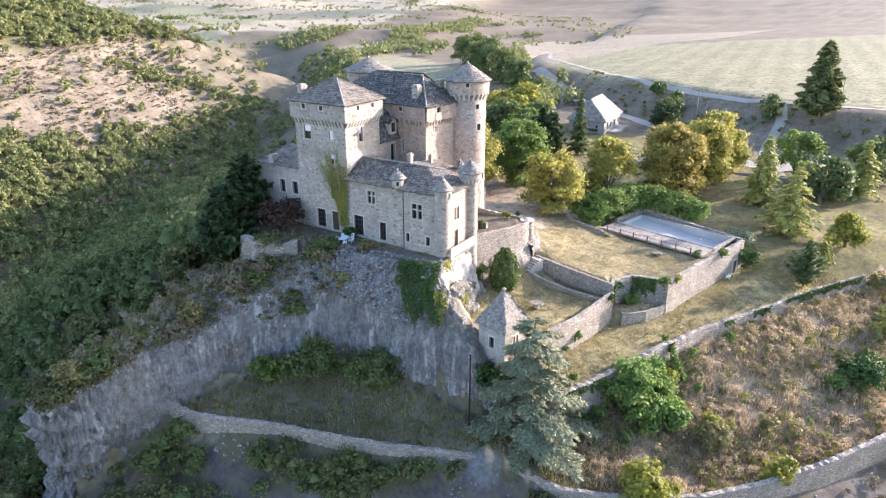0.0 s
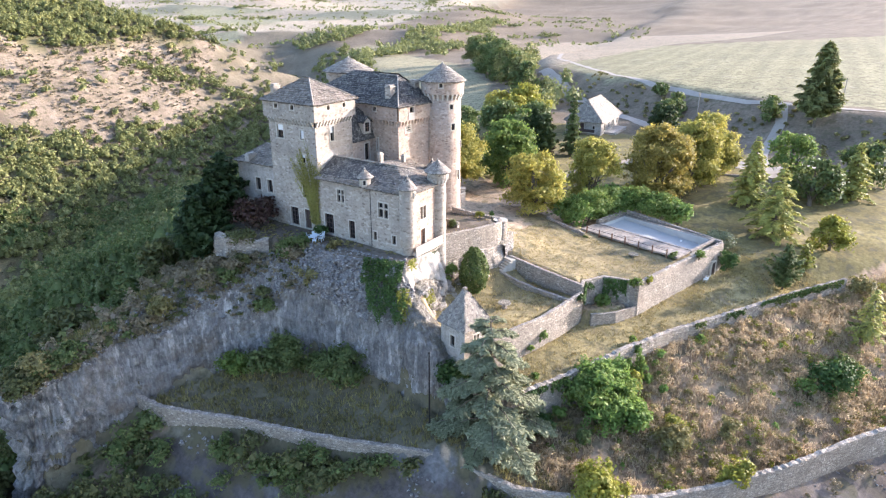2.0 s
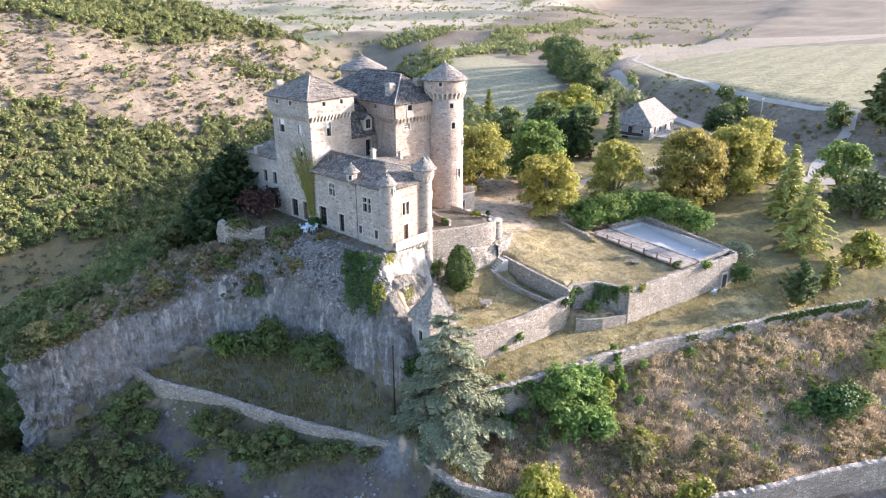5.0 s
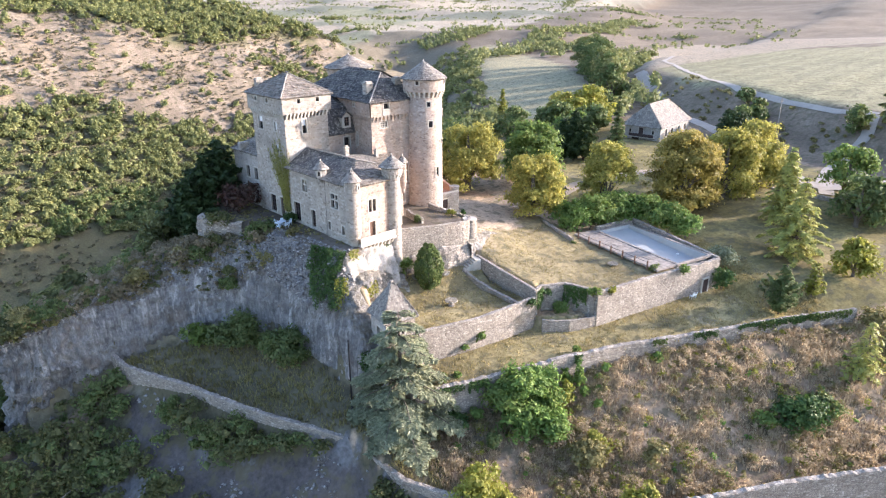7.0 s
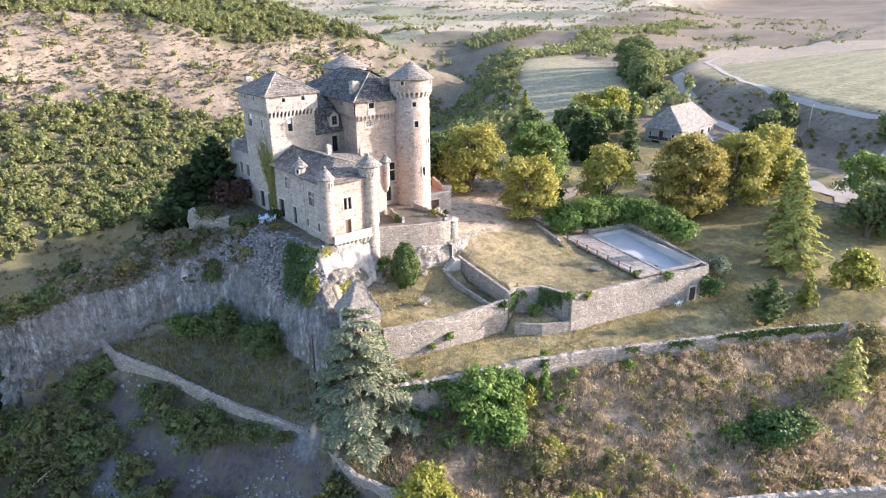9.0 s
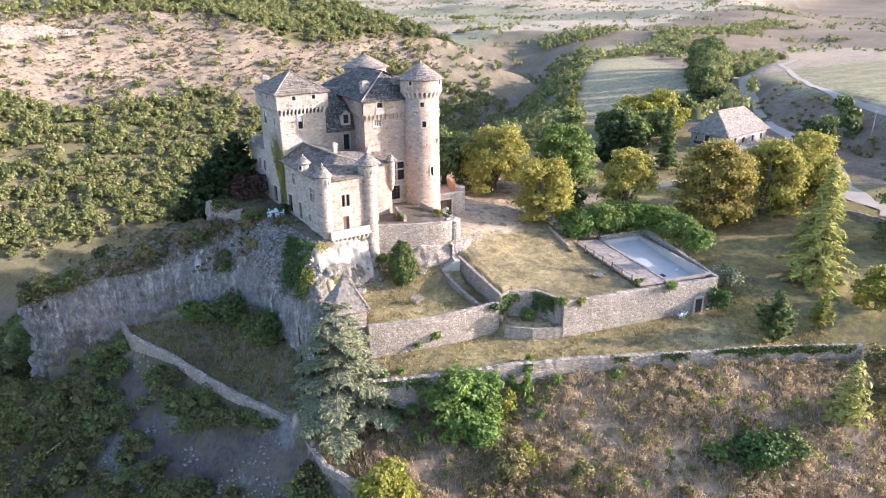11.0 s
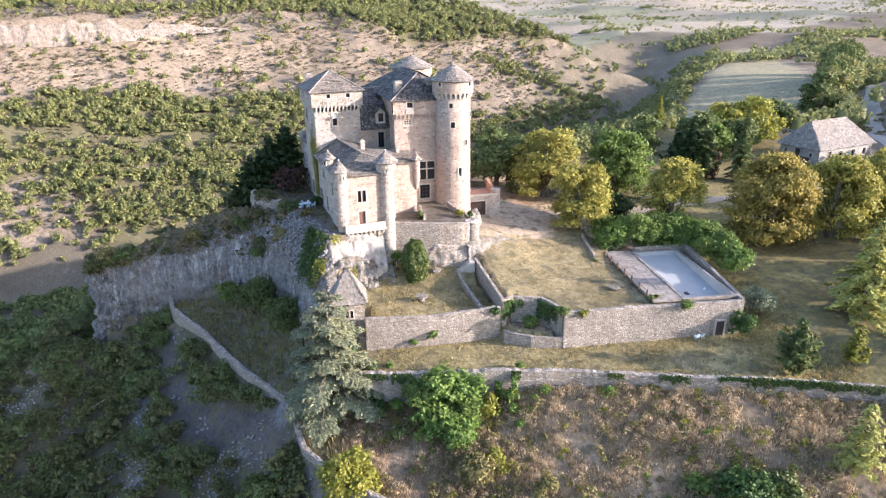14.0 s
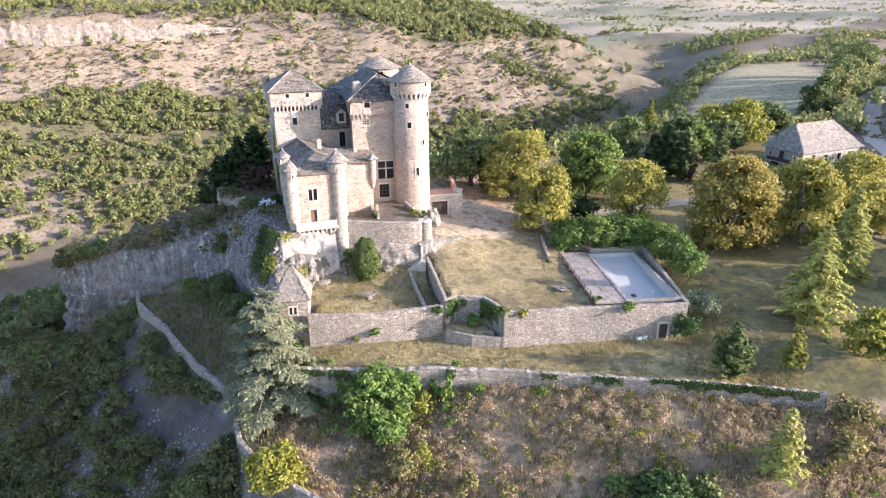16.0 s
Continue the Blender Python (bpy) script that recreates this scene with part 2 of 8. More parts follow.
LEAF_OAK = leaf_mat("oak_leaves", [(0.085, 0.126, 0.034), (0.151, 0.186, 0.059), (0.119, 0.160, 0.051), (0.220, 0.236, 0.085)])
LEAF_DARK = leaf_mat("dark_leaves", [(0.027, 0.054, 0.016), (0.054, 0.081, 0.027), (0.041, 0.068, 0.020), (0.074, 0.101, 0.034)], 0.2)
LEAF_GOLD = leaf_mat("golden_chestnut_leaves", [(0.26, 0.255, 0.058), (0.40, 0.36, 0.082), (0.32, 0.305, 0.068), (0.50, 0.435, 0.105)], 0.4)
LEAF_RUST = leaf_mat("rusty_chestnut_leaves", [(0.25, 0.215, 0.054), (0.37, 0.30, 0.075), (0.30, 0.255, 0.062), (0.46, 0.355, 0.095)], 0.4)
LEAF_BRIGHT = leaf_mat("bright_leaves", [(0.115, 0.185, 0.040), (0.185, 0.260, 0.065), (0.150, 0.220, 0.050), (0.270, 0.320, 0.085)], 0.4)
LEAF_YELLOW = leaf_mat("yellow_green_leaves", [(0.216, 0.240, 0.037), (0.304, 0.292, 0.051), (0.253, 0.265, 0.044), (0.354, 0.329, 0.076)], 0.4)
LEAF_CEDAR = leaf_mat("blue_cedar_needles", [(0.188, 0.206, 0.110), (0.294, 0.306, 0.169), (0.237, 0.254, 0.138), (0.400, 0.400, 0.231)], 0.15)
LEAF_FIR = leaf_mat("fir_needles", [(0.270, 0.297, 0.077), (0.432, 0.422, 0.110), (0.338, 0.356, 0.094), (0.513, 0.475, 0.143)], 0.35)
LEAF_SHRUB = leaf_mat("evergreen_shrub_leaves", [(0.050, 0.085, 0.022), (0.110, 0.145, 0.036), (0.075, 0.115, 0.030), (0.170, 0.195, 0.050)], 0.25)
LEAF_GRASS = leaf_mat("yellow_green_grass", [(0.286, 0.231, 0.090), (0.370, 0.298, 0.128), (0.319, 0.260, 0.104), (0.437, 0.353, 0.171)], 0.3)
LEAF_FIG = leaf_mat("fig_leaves", [(0.125, 0.208, 0.044), (0.195, 0.288, 0.068), (0.156, 0.248, 0.054), (0.257, 0.336, 0.096)], 0.4)
LEAF_HILL = leaf_mat("hillside_oak_leaves", [(0.155, 0.172, 0.058), (0.245, 0.252, 0.088), (0.198, 0.214, 0.074), (0.335, 0.322, 0.122)], 0.3)
LEAF_IVY = leaf_mat("ivy_leaves", [(0.036, 0.078, 0.018), (0.072, 0.120, 0.031), (0.054, 0.102, 0.024), (0.108, 0.165, 0.043)], 0.2)
LEAF_RED = leaf_mat("purple_leaves", [(0.07, 0.032, 0.026), (0.10, 0.05, 0.038), (0.07, 0.045, 0.028), (0.12, 0.07, 0.045)], 0.25)
LEAF_DRY = leaf_mat("dry_grass_blades", [(0.400, 0.312, 0.188), (0.504, 0.400, 0.252), (0.344, 0.264, 0.152), (0.576, 0.468, 0.308)], 0.45)
LEAF_SCRUB = leaf_mat("scrub_leaves", [(0.170, 0.155, 0.055), (0.275, 0.235, 0.088), (0.220, 0.195, 0.071), (0.365, 0.300, 0.120)], 0.25)
LEAF_TUSSOCK = leaf_mat("dry_tussock_leaves", [(0.17, 0.14, 0.075), (0.26, 0.205, 0.12), (0.205, 0.175, 0.098), (0.33, 0.26, 0.17)], 0.2)
# darker copy of the oak leaves, with the slope's shade in its tones
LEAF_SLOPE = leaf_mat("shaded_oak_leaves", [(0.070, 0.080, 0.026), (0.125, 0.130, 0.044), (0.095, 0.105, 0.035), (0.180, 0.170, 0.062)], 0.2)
LEAF_HEATH = leaf_mat("heath_leaves", [(0.10, 0.088, 0.046), (0.17, 0.14, 0.078), (0.13, 0.115, 0.062), (0.22, 0.178, 0.105)], 0.2)
LEAF_VINE = leaf_mat("bare_vine", [(0.20, 0.20, 0.045), (0.29, 0.27, 0.07), (0.24, 0.23, 0.055), (0.34, 0.29, 0.11)], 0.2)


# ---- building helpers ----
def fast_mesh(name, verts, faces):
    """A mesh from numpy arrays: verts (n, 3), faces (m, 3) or (m, 4)."""
    verts, faces = np.asarray(verts, np.float32), np.asarray(faces, np.int32)
    me = bpy.data.meshes.new(name)
    k = faces.shape[1]
    me.vertices.add(len(verts))
    me.vertices.foreach_set("co", verts.ravel())
    me.loops.add(faces.size)
    me.loops.foreach_set("vertex_index", faces.ravel())
    me.polygons.add(len(faces))
    me.polygons.foreach_set("loop_start", np.arange(0, faces.size, k, dtype=np.int32))
    me.update(calc_edges=True)
    me.validate()
    return me


class Shape:
    """Collects vertices and faces for one mesh."""
    def __init__(self):
        self.v, self.f = [], []

    def add(self, vs, fs, m=None):
        o = len(self.v)
        self.v += [tuple(m @ Vector(p)) if m is not None else tuple(p) for p in vs]
        self.f += [tuple(o + i for i in f) for f in fs]
        return self

    def box(self, x0, x1, y0, y1, z0, z1, m=None):
        vs = [(x0, y0, z0), (x1, y0, z0), (x1, y1, z0), (x0, y1, z0), (x0, y0, z1), (x1, y0, z1), (x1, y1, z1), (x0, y1, z1)]
        return self.add(vs, [(3, 2, 1, 0), (4, 5, 6, 7), (0, 1, 5, 4), (1, 2, 6, 5), (2, 3, 7, 6), (3, 0, 4, 7)], m)

    def prism(self, pts, z0, z1, m=None):
        n = len(pts)
        vs = [(x, y, z0) for x, y in pts] + [(x, y, z1) for x, y in pts]
        fs = [tuple(range(n - 1, -1, -1)), tuple(range(n, 2 * n))] + [(i, (i + 1) % n, n + (i + 1) % n, n + i) for i in range(n)]
        return self.add(vs, fs, m)

    def lathe(self, cx, cy, prof, n=32, m=None, wob=0.0):
        """A turned body: prof is (radius, z) from bottom to top."""
        vs, fs = [], []
        for k, (r, z) in enumerate(prof):
            for i in range(n):
                a = 2 * math.pi * i / n
                rr = r * (1 + wob * noise.noise((math.cos(a) * 2 + cx, math.sin(a) * 2 + cy, z * 0.5)))
                vs.append((cx + rr * math.cos(a), cy + rr * math.sin(a), z))
        for k in range(len(prof) - 1):
            for i in range(n):
                j = (i + 1) % n
                fs.append((k * n + i, k * n + j, (k + 1) * n + j, (k + 1) * n + i))
        fs.append(tuple(range(n - 1, -1, -1)))
        fs.append(tuple((len(prof) - 1) * n + i for i in range(n)))
        return self.add(vs, fs, m)

    def tube(self, pts, radii, n=7):
        rings = []
        for i, p in enumerate(pts):
            p = Vector(p)
            d = (Vector(pts[min(i + 1, len(pts) - 1)]) - Vector(pts[max(i - 1, 0)])).normalized()
            a = d.orthogonal().normalized()
            b = d.cross(a)
            rings.append([p + radii[i] * (math.cos(t) * a + math.sin(t) * b) for t in (2 * math.pi * k / n for k in range(n))])
        vs = [q for r in rings for q in r]
        fs = [(k * n + i, k * n + (i + 1) % n, (k + 1) * n + (i + 1) % n, (k + 1) * n + i) for k in range(len(pts) - 1) for i in range(n)]
        fs += [tuple(range(n - 1, -1, -1)), tuple((len(pts) - 1) * n + i for i in range(n))]
        return self.add(vs, fs)

    def mesh(self, name, material=None, smooth=False):
        me = bpy.data.meshes.new(name)
        me.from_pydata(self.v, [], self.f)
        me.update()
        if material:
            me.materials.append(material)
        if smooth:
            me.polygons.foreach_set("use_smooth", [True] * len(me.polygons))
        return me


def part(name, shape, material, parent=None, label="", smooth=False):
    """Links a Shape, or a mesh, as one object under a thing or a part."""
    me = shape.mesh(name, material, smooth) if isinstance(shape, Shape) else shape
    if not isinstance(shape, Shape) and material and not me.materials:
        me.materials.append(material)
    ob = new(name, me)
    ob.parent = parent
    if label:
        ob["label"] = label
    return ob


def thing(name, m, label, category, group="", kind=""):
    ob = new(name)
    ob.empty_display_size = 0.5
    ob.matrix_world = m
    return tagged(ob, label, category, group, kind)


def poly_mask(x, y, pts):
    inside = np.zeros(np.shape(x), bool)
    n = len(pts)
    for i in range(n):
        (x0, y0), (x1, y1) = pts[i], pts[(i + 1) % n]
        if y0 == y1:
            continue
        cross = ((y0 > y) != (y1 > y)) & (x < (x1 - x0) * (y - y0) / (y1 - y0) + x0)
        inside ^= cross
    return inside


def line_dist(x, y, pts):
    """Distance to a polyline, signed positive to its left, and the length along it of the nearest point."""
    best = np.full(np.shape(x), 1e9)
    sign, along, run = np.ones(np.shape(x)), np.zeros(np.shape(x)), 0.0
    for (x0, y0), (x1, y1) in zip(pts[:-1], pts[1:]):
        dx, dy = x1 - x0, y1 - y0
        ln = math.hypot(dx, dy)
        t = np.clip(((x - x0) * dx + (y - y0) * dy) / ln ** 2, 0, 1)
        d = np.hypot(x - x0 - t * dx, y - y0 - t * dy)
        s = np.where(dx * (y - y0) - dy * (x - x0) >= 0, 1.0, -1.0)
        near = d < best - 1e-9
        best, sign, along = np.where(near, d, best), np.where(near, s, sign), np.where(near, run + t * ln, along)
        run += ln
    return best * sign, along


def smooth01(v, a, b):
    t = np.clip((v - a) / (b - a), 0, 1)
    return t * t * (3 - 2 * t)


def rolling(x, y, scale, seed=0.0):
    """A cheap smooth noise from sines, about -1 to 1."""
    x, y = x / scale + seed, y / scale - seed * 1.7
    return (np.sin(1.3 * x + 0.9 * np.sin(0.8 * y + seed)) * np.cos(1.1 * y - 0.7 * np.sin(0.9 * x)) + 0.5 * np.sin(2.7 * x - 1.9 * y + seed) * np.cos(2.3 * y + 1.2 * x) + 0.25 * np.sin(5.3 * x + 4.1 * y)) / 1.5


# ---- the lie of the land ----
# edge of the spur and plateau; the valley lies to the left of this line
EDGE = [(75, -260), (56, -30), (48.5, 25), (46.2, 32), (44.2, 39.5), (38, 47.5), (30.4, 58.4), (22.6, 70.3), (9.6, 71.0), (8.4, 74.5), (10, 77.0), (20, 78.4), (30, 80.2), (36, 83.5), (42, 88.5), (62, 96), (120, 132), (165, 195), (212, 272), (275, 372), (340, 466), (390, 576), (450, 680), (600, 820), (1200, 1300)]
LOW_WALL = [(22.4, 71.2), (23.8, 67.0), (30.4, 58.6), (34.3, 52.6), (38.0, 47.4), (41.3, 43.5), (44.4, 39.4), (45.6, 34.6), (46.6, 31.0), (50.5, 25.5), (56.5, 20.3), (63.4, 16.7), (71.2, 13.3), (82.0, 9.8), (90.5, 6.4), (112, -2)]
PATH_WALL = [(51.0, 36.6), (60.0, 35.0), (70.3, 33.7), (78.0, 32.4), (85.5, 30.5), (93.0, 28.2), (102.0, 25.8), (112.0, 22.6)]
GARDEN_WALL = [(52.2, 42.0), (55.3, 41.9), (61.0, 41.6), (66.0, 41.7), (71.4, 42.3)]
LAWN_SOUTH = [(71.4, 42.3), (72.0, 41.8), (78.9, 38.4), (89.0, 38.4), (102.2, 38.0)]
CLIFF_BASE = [(51.6, 42.6), (47.7, 44.8), (46.7, 49.5), (45.6, 54.4), (43.2, 60.0), (39.4, 64.7), (34.6, 68.2), (29.4, 70.1), (23.2, 70.9), (18.2, 70.6), (14.4, 70.2), (11.0, 70.6), (9.0, 72.4), (8.8, 75.2), (10.4, 77.2)]
FOOT_Z = [3.6, 4.0, 4.8, 5.8, 6.2, 6.1, 5.4, 4.6, 3.4, 0.6, -2.6, -7.0, -11.0, -9.0, -3.0]
RIM_Z = [9.0, 11.4, 13.4, 14.0, 13.6, 12.9, 12.5, 12.1, 11.4, 10.5, 9.8, 9.0, 8.4, 8.2, 8.0]
CLIFF_TOP = [(52.2, 45.0), (51.2, 48.4), (50.4, 51.4), (49.4, 55.0), (48.2, 59.6), (45.0, 66.4), (40.6, 70.4), (36.6, 74.0), (29.6, 75.2), (23.4, 74.6), (17.6, 74.0), (13.6, 73.8), (11.4, 74.0), (10.9, 75.0), (11.4, 76.2)]
CREST_Z = [10.4, 13.4, 16.4, 19.6, 20.0, 20.0, 18.2, 17.2, 15.6, 13.3, 11.9, 10.6, 9.5, 9.2, 9.0]
LAWN = [(70.75, 54.4), (72.35, 42.6), (73.6, 43.7), (77.5, 42.9), (79.2, 39.6), (79.4, 38.6), (102.2, 38.2), (104.0, 56.5), (92.0, 57.0), (90, 70), (78, 80), (66.0, 70.0), (68.0, 58.0)]
GARDEN = [(54.8, 42.4), (71.4, 42.5), (71.8, 42.6), (70.2, 54.4), (68.5, 56.0), (62.0, 57.0), (53.0, 55.0), (51.9, 50.0), (52.0, 46.3), (54.8, 46.3)]
NICHE = [(71.9, 42.2), (73.6, 43.2), (77.1, 42.4), (78.5, 39.6), (78.6, 38.9), (75.2, 39.4), (72.1, 41.1)]
PATHLAND = PATH_WALL + [(112, 38), (112, 57), (104, 57), (102.2, 38.1), (78.9, 38.5), (71.4, 42.4), (52.2, 42.1), (51.0, 42.0)]
SCREE = [(23.2, 66), (26.4, 60), (27.6, 55.6), (31.4, 48.6), (36.6, 45.0), (40.6, 42.6), (44.2, 37.0), (45.4, 32.0), (41.4, 34.0), (37.4, 39.4), (31.0, 43.0), (26.4, 48.0), (23.6, 54.0), (22.2, 60)]
TONGUE = [(150, 157), (180, 208), (216, 274), (279, 373), (344, 467), (394, 577), (440, 600), (424, 520), (332, 350), (256, 240), (199, 182), (170, 162)]
OAKWOOD = [(-230, 335), (-140, 347), (-100, 357), (-59, 372), (0, 378), (20, 390), (40, 396), (62, 378), (95, 384), (118, 378), (110, 340), (90, 290), (60, 240), (0, 225), (-50, 250), (-70, 283), (-92, 301), (-121, 297), (-230, 290)]
CREST = [(29, 500), (56, 476), (92, 463), (121, 467), (172, 488), (215, 494), (250, 486), (330, 520), (200, 700), (-60, 700), (-60, 540)]
CASTLE_O, CASTLE_TURN = Vector((51.73, 54.24, 0.0)), 14.0
CASTLE = pose(*CASTLE_O, 0, 0, CASTLE_TURN)


def castle_xy(u, v):
    p = CASTLE @ Vector((u, v, 0))
    return p.x, p.y


PLATFORM = [castle_xy(*p) for p in [(0.5, 0.4), (7.0, 0.4), (16.6, -2.8), (18.4, -2.0), (18.9, 1.0), (20.0, 8.0), (23, 14), (23, 27), (6, 32)]] + [(40, 84), (38.6, 79), (38.0, 75.4), (40.0, 73.4), (42.2, 71.4), (45.3, 66.8), (48.8, 59.6), (51.4, 53.6)]


def run_of(pts):
    """Lengths along a polyline at its corners."""
    return np.concatenate([[0.0], np.cumsum([math.hypot(b[0] - a[0], b[1] - a[1]) for a, b in zip(pts[:-1], pts[1:])])])


def plateau(x, y):
    """Heights of the land on top of the spur and east of it, without the valley."""
    x, y = np.asarray(x, float), np.asarray(y, float)
    zf = 1.0 + 0.10 * (np.clip(x, 20, 130) - 60) + 0.25 * (np.clip(y, -40, 45) - 22)
    zf = np.where(y < 16, zf - 0.10 * np.clip(16 - y, 0, 60), zf)
    dw = line_dist(x, y, PATH_WALL)[0]
    zf = zf + 1.8 * smooth01(x, 66, 80) * smooth01(dw, -13, -0.6) * (dw < 0) * smooth01(x, 118, 108)
    # garden east of the pool, rising north and east towards road and fields
    ze = 10.2 + 0.055 * (x - 100) * (x > 100) + 0.07 * np.clip(y - 38, -20, 60)
    ze = np.clip(ze, 8.5, 14.2) - 0.048 * np.clip(y - 120, 0, 400)
    bank_d = line_dist(x, y, [(172, -60), (176, 60), (188, 95), (204, 150), (232, 205), (300, 265), (520, 380)])[0]
    sloping = smooth01(y + 0.6 * (x - 150), 150, 215) * smooth01(bank_d, 0, 24) * smooth01(np.hypot(x, y), 820, 600)
    ze = ze * (1 - sloping) + (4 + np.minimum(0.086 * (x - 212), 6.0) - 0.05 * (y - 272)) * sloping
    wide = 22 + 0.8 * np.clip(np.hypot(x, y) - 420, 0, 900)
    bank = smooth01(-bank_d / wide, 0, 1)
    ze = ze + bank * 8.5 + 0.012 * np.clip(x - 200, 0, 400) * bank
    east = smooth01(x + 0.9 * (y - 24), 104, 124) * smooth01(y, 4, 30)
    z = zf * (1 - east) + ze * east
    z = np.where(y > 55, np.where(x > 60, np.maximum(z, ze), z), z)
    z = z + 0.15 * rolling(x, y, 3.0) + 0.25 * rolling(x, y, 9.0, 3.0)
    # spur north-west of the castle: a terrace with a talus, the cliff, and a narrow crest
    dt, at = line_dist(x, y, CLIFF_TOP)
    db, ab = line_dist(x, y, CLIFF_BASE)
    crest = np.interp(at, run_of(CLIFF_TOP), CREST_Z)
    foot = np.interp(ab, run_of(CLIFF_BASE), FOOT_Z)
    spur = (y > 40) & (x < 62)
    frac = np.clip(-db / np.maximum(-db + dt, 1e-3), 0, 1)
    strip = spur & (db < 0) & (dt > 0)
    shelf = 2.8 + 1.3 * smooth01(-x, -34, -24)
    fall = np.clip(1 - db / 9.0, 0, 1)
    z = np.where(spur & (db >= 0), shelf + (foot - shelf) * fall * fall, z)
    z = np.where(spur & (dt <= 0), crest - 0.25 - 0.16 * np.clip(-dt - 1, 0, 20) + 0.2 * rolling(x, y, 4.0, 1.0), z)
    z = np.where(strip, foot + (crest - foot) * np.interp(frac, [0, 0.12, 0.2, 1.0], [-0.15, 0.08, 0.34, 0.93]), z)
    # walled terraces
    pw = 8.1 + 0.022 * (x - 51) + 0.05 * (y - 36)
    z = np.where(poly_mask(x, y, PATHLAND), (pw + (z - pw) * smooth01(x, 99, 112)) + 0.06 * rolling(x, y, 2.5), z)
    lawn = np.clip(14.0 - 0.085 * (x - 72.3) + 0.09 * (y - 42), 13.35, 16.4)
    lawn = np.maximum(lawn, 17.4 - 0.30 * np.hypot(x - 72.0, y - 60.5))
    lawn = np.where(y < 44, np.minimum(lawn, 13.6), lawn)
    z = np.where(poly_mask(x, y, LAWN), lawn + 0.07 * rolling(x, y, 2.2), z)
    z = np.where(poly_mask(x, y, NICHE), 10.3, z)
    z = np.where((x > 94.9) & (x < 102.6) & (y > 39.1) & (y < 56.4), 11.0, z)
    z = np.where(poly_mask(x, y, GARDEN), 12.2 + 2.0 * smooth01(y + 0.12 * (x - 66), 49.5, 55.5) + 0.06 * rolling(x, y, 1.8), z)
    z = np.where(poly_mask(x, y, PLATFORM), 20.1 + 0.05 * rolling(x, y, 2.0), z)
    return z


def land(x, y):
    """Height of the ground everywhere."""
    x, y = np.asarray(x, float), np.asarray(y, float)
    s, along = line_dist(x, y, EDGE)
    top = plateau(x, y)
    ne = smooth01(x + 0.4 * (y - 150), 120, 330)
    bottom = -66 + 26 * ne
    gully = smooth01(x + 0.4 * (y - 150), 150, 270)
    north = smooth01(x + 0.5 * (y - 100), 38, 90) * (1 - gully)
    k = np.interp(s, [0, 0.9, 6, 30, 60, 100, 150], [0, 0.03, 0.10, 0.37, 0.70, 0.97, 1.0]) * (1 - gully - north)
    k = k + np.interp(s, [0, 6, 30, 85, 135, 185], [0, 0.05, 0.17, 0.44, 0.80, 1.0]) * north + np.interp(s, [0, 4, 14, 30, 60, 85], [0, 0.05, 0.18, 0.42, 0.85, 1.0]) * gully
    z = top * (1 - k) + bottom * k
    # the hill across the valley: a steady slope, a crest, and a northern end that falls away
    rise = -47 + 0.52 * (y - 280) - 0.17 * (x + 60)
    beyond, _ = line_dist(x, y, [(-400, 860), (60, 600), (172, 528), (290, 455), (400, 380)])
    brow = 30 + 6 * rolling(x, y, 60.0, 3.0)
    scarp = smooth01(x, -40, -80)
    rise = np.where(rise > brow, brow + scarp * np.minimum(3.0 * (rise - brow), 9) + (0.55 - 0.3 * scarp) * (rise - brow), rise)
    rise = rise - 1.1 * np.clip(beyond, 0, 400) - 0.012 * np.clip(beyond + 12, 0, 12) ** 2
    far = smooth01(np.hypot(x, y), 590, 800)
    floor = np.where(s > 60, z + far * (2 - bottom) * smooth01(s, 60, 130), z)
    z = np.where(s > 20, np.maximum(floor, rise), z)
    away = np.hypot(x, y)
    open_far = smooth01(away, 620, 860) * smooth01(s, -260, -60)
    z = z * (1 - open_far) + (6 + 0.016 * (away - 700) + 7 * rolling(x, y, 150.0, 6.0)) * open_far
    far2 = smooth01(away, 650, 1100)
    z = z + far2 * (10 * rolling(x, y, 330.0, 2.0) - 4)
    ridge_far = smooth01(np.hypot(x, y), 1500, 3600)
    z = z + ridge_far * (45 + 40 * rolling(x, y, 700.0, 5.0))
    z = z + smooth01(np.abs(s), 6, 40) * smooth01(s, 0, 30) * (1.6 * rolling(x, y, 14.0, 4.0) + 2.6 * rolling(x, y, 45.0, 7.0))
    return z


def axis(lo, core0, core1, hi, step, grow_lo, grow_hi):
    a = list(np.arange(core0, core1 + step * 0.5, step))
    d, p = step, a[-1]
    while p < hi:
        d *= grow_hi
        p += d
        a.append(p)
    d, p, b = step, a[0], []
    while p > lo:
        d *= grow_lo
        p -= d
        b.append(p)
    return np.array(b[::-1] + a)


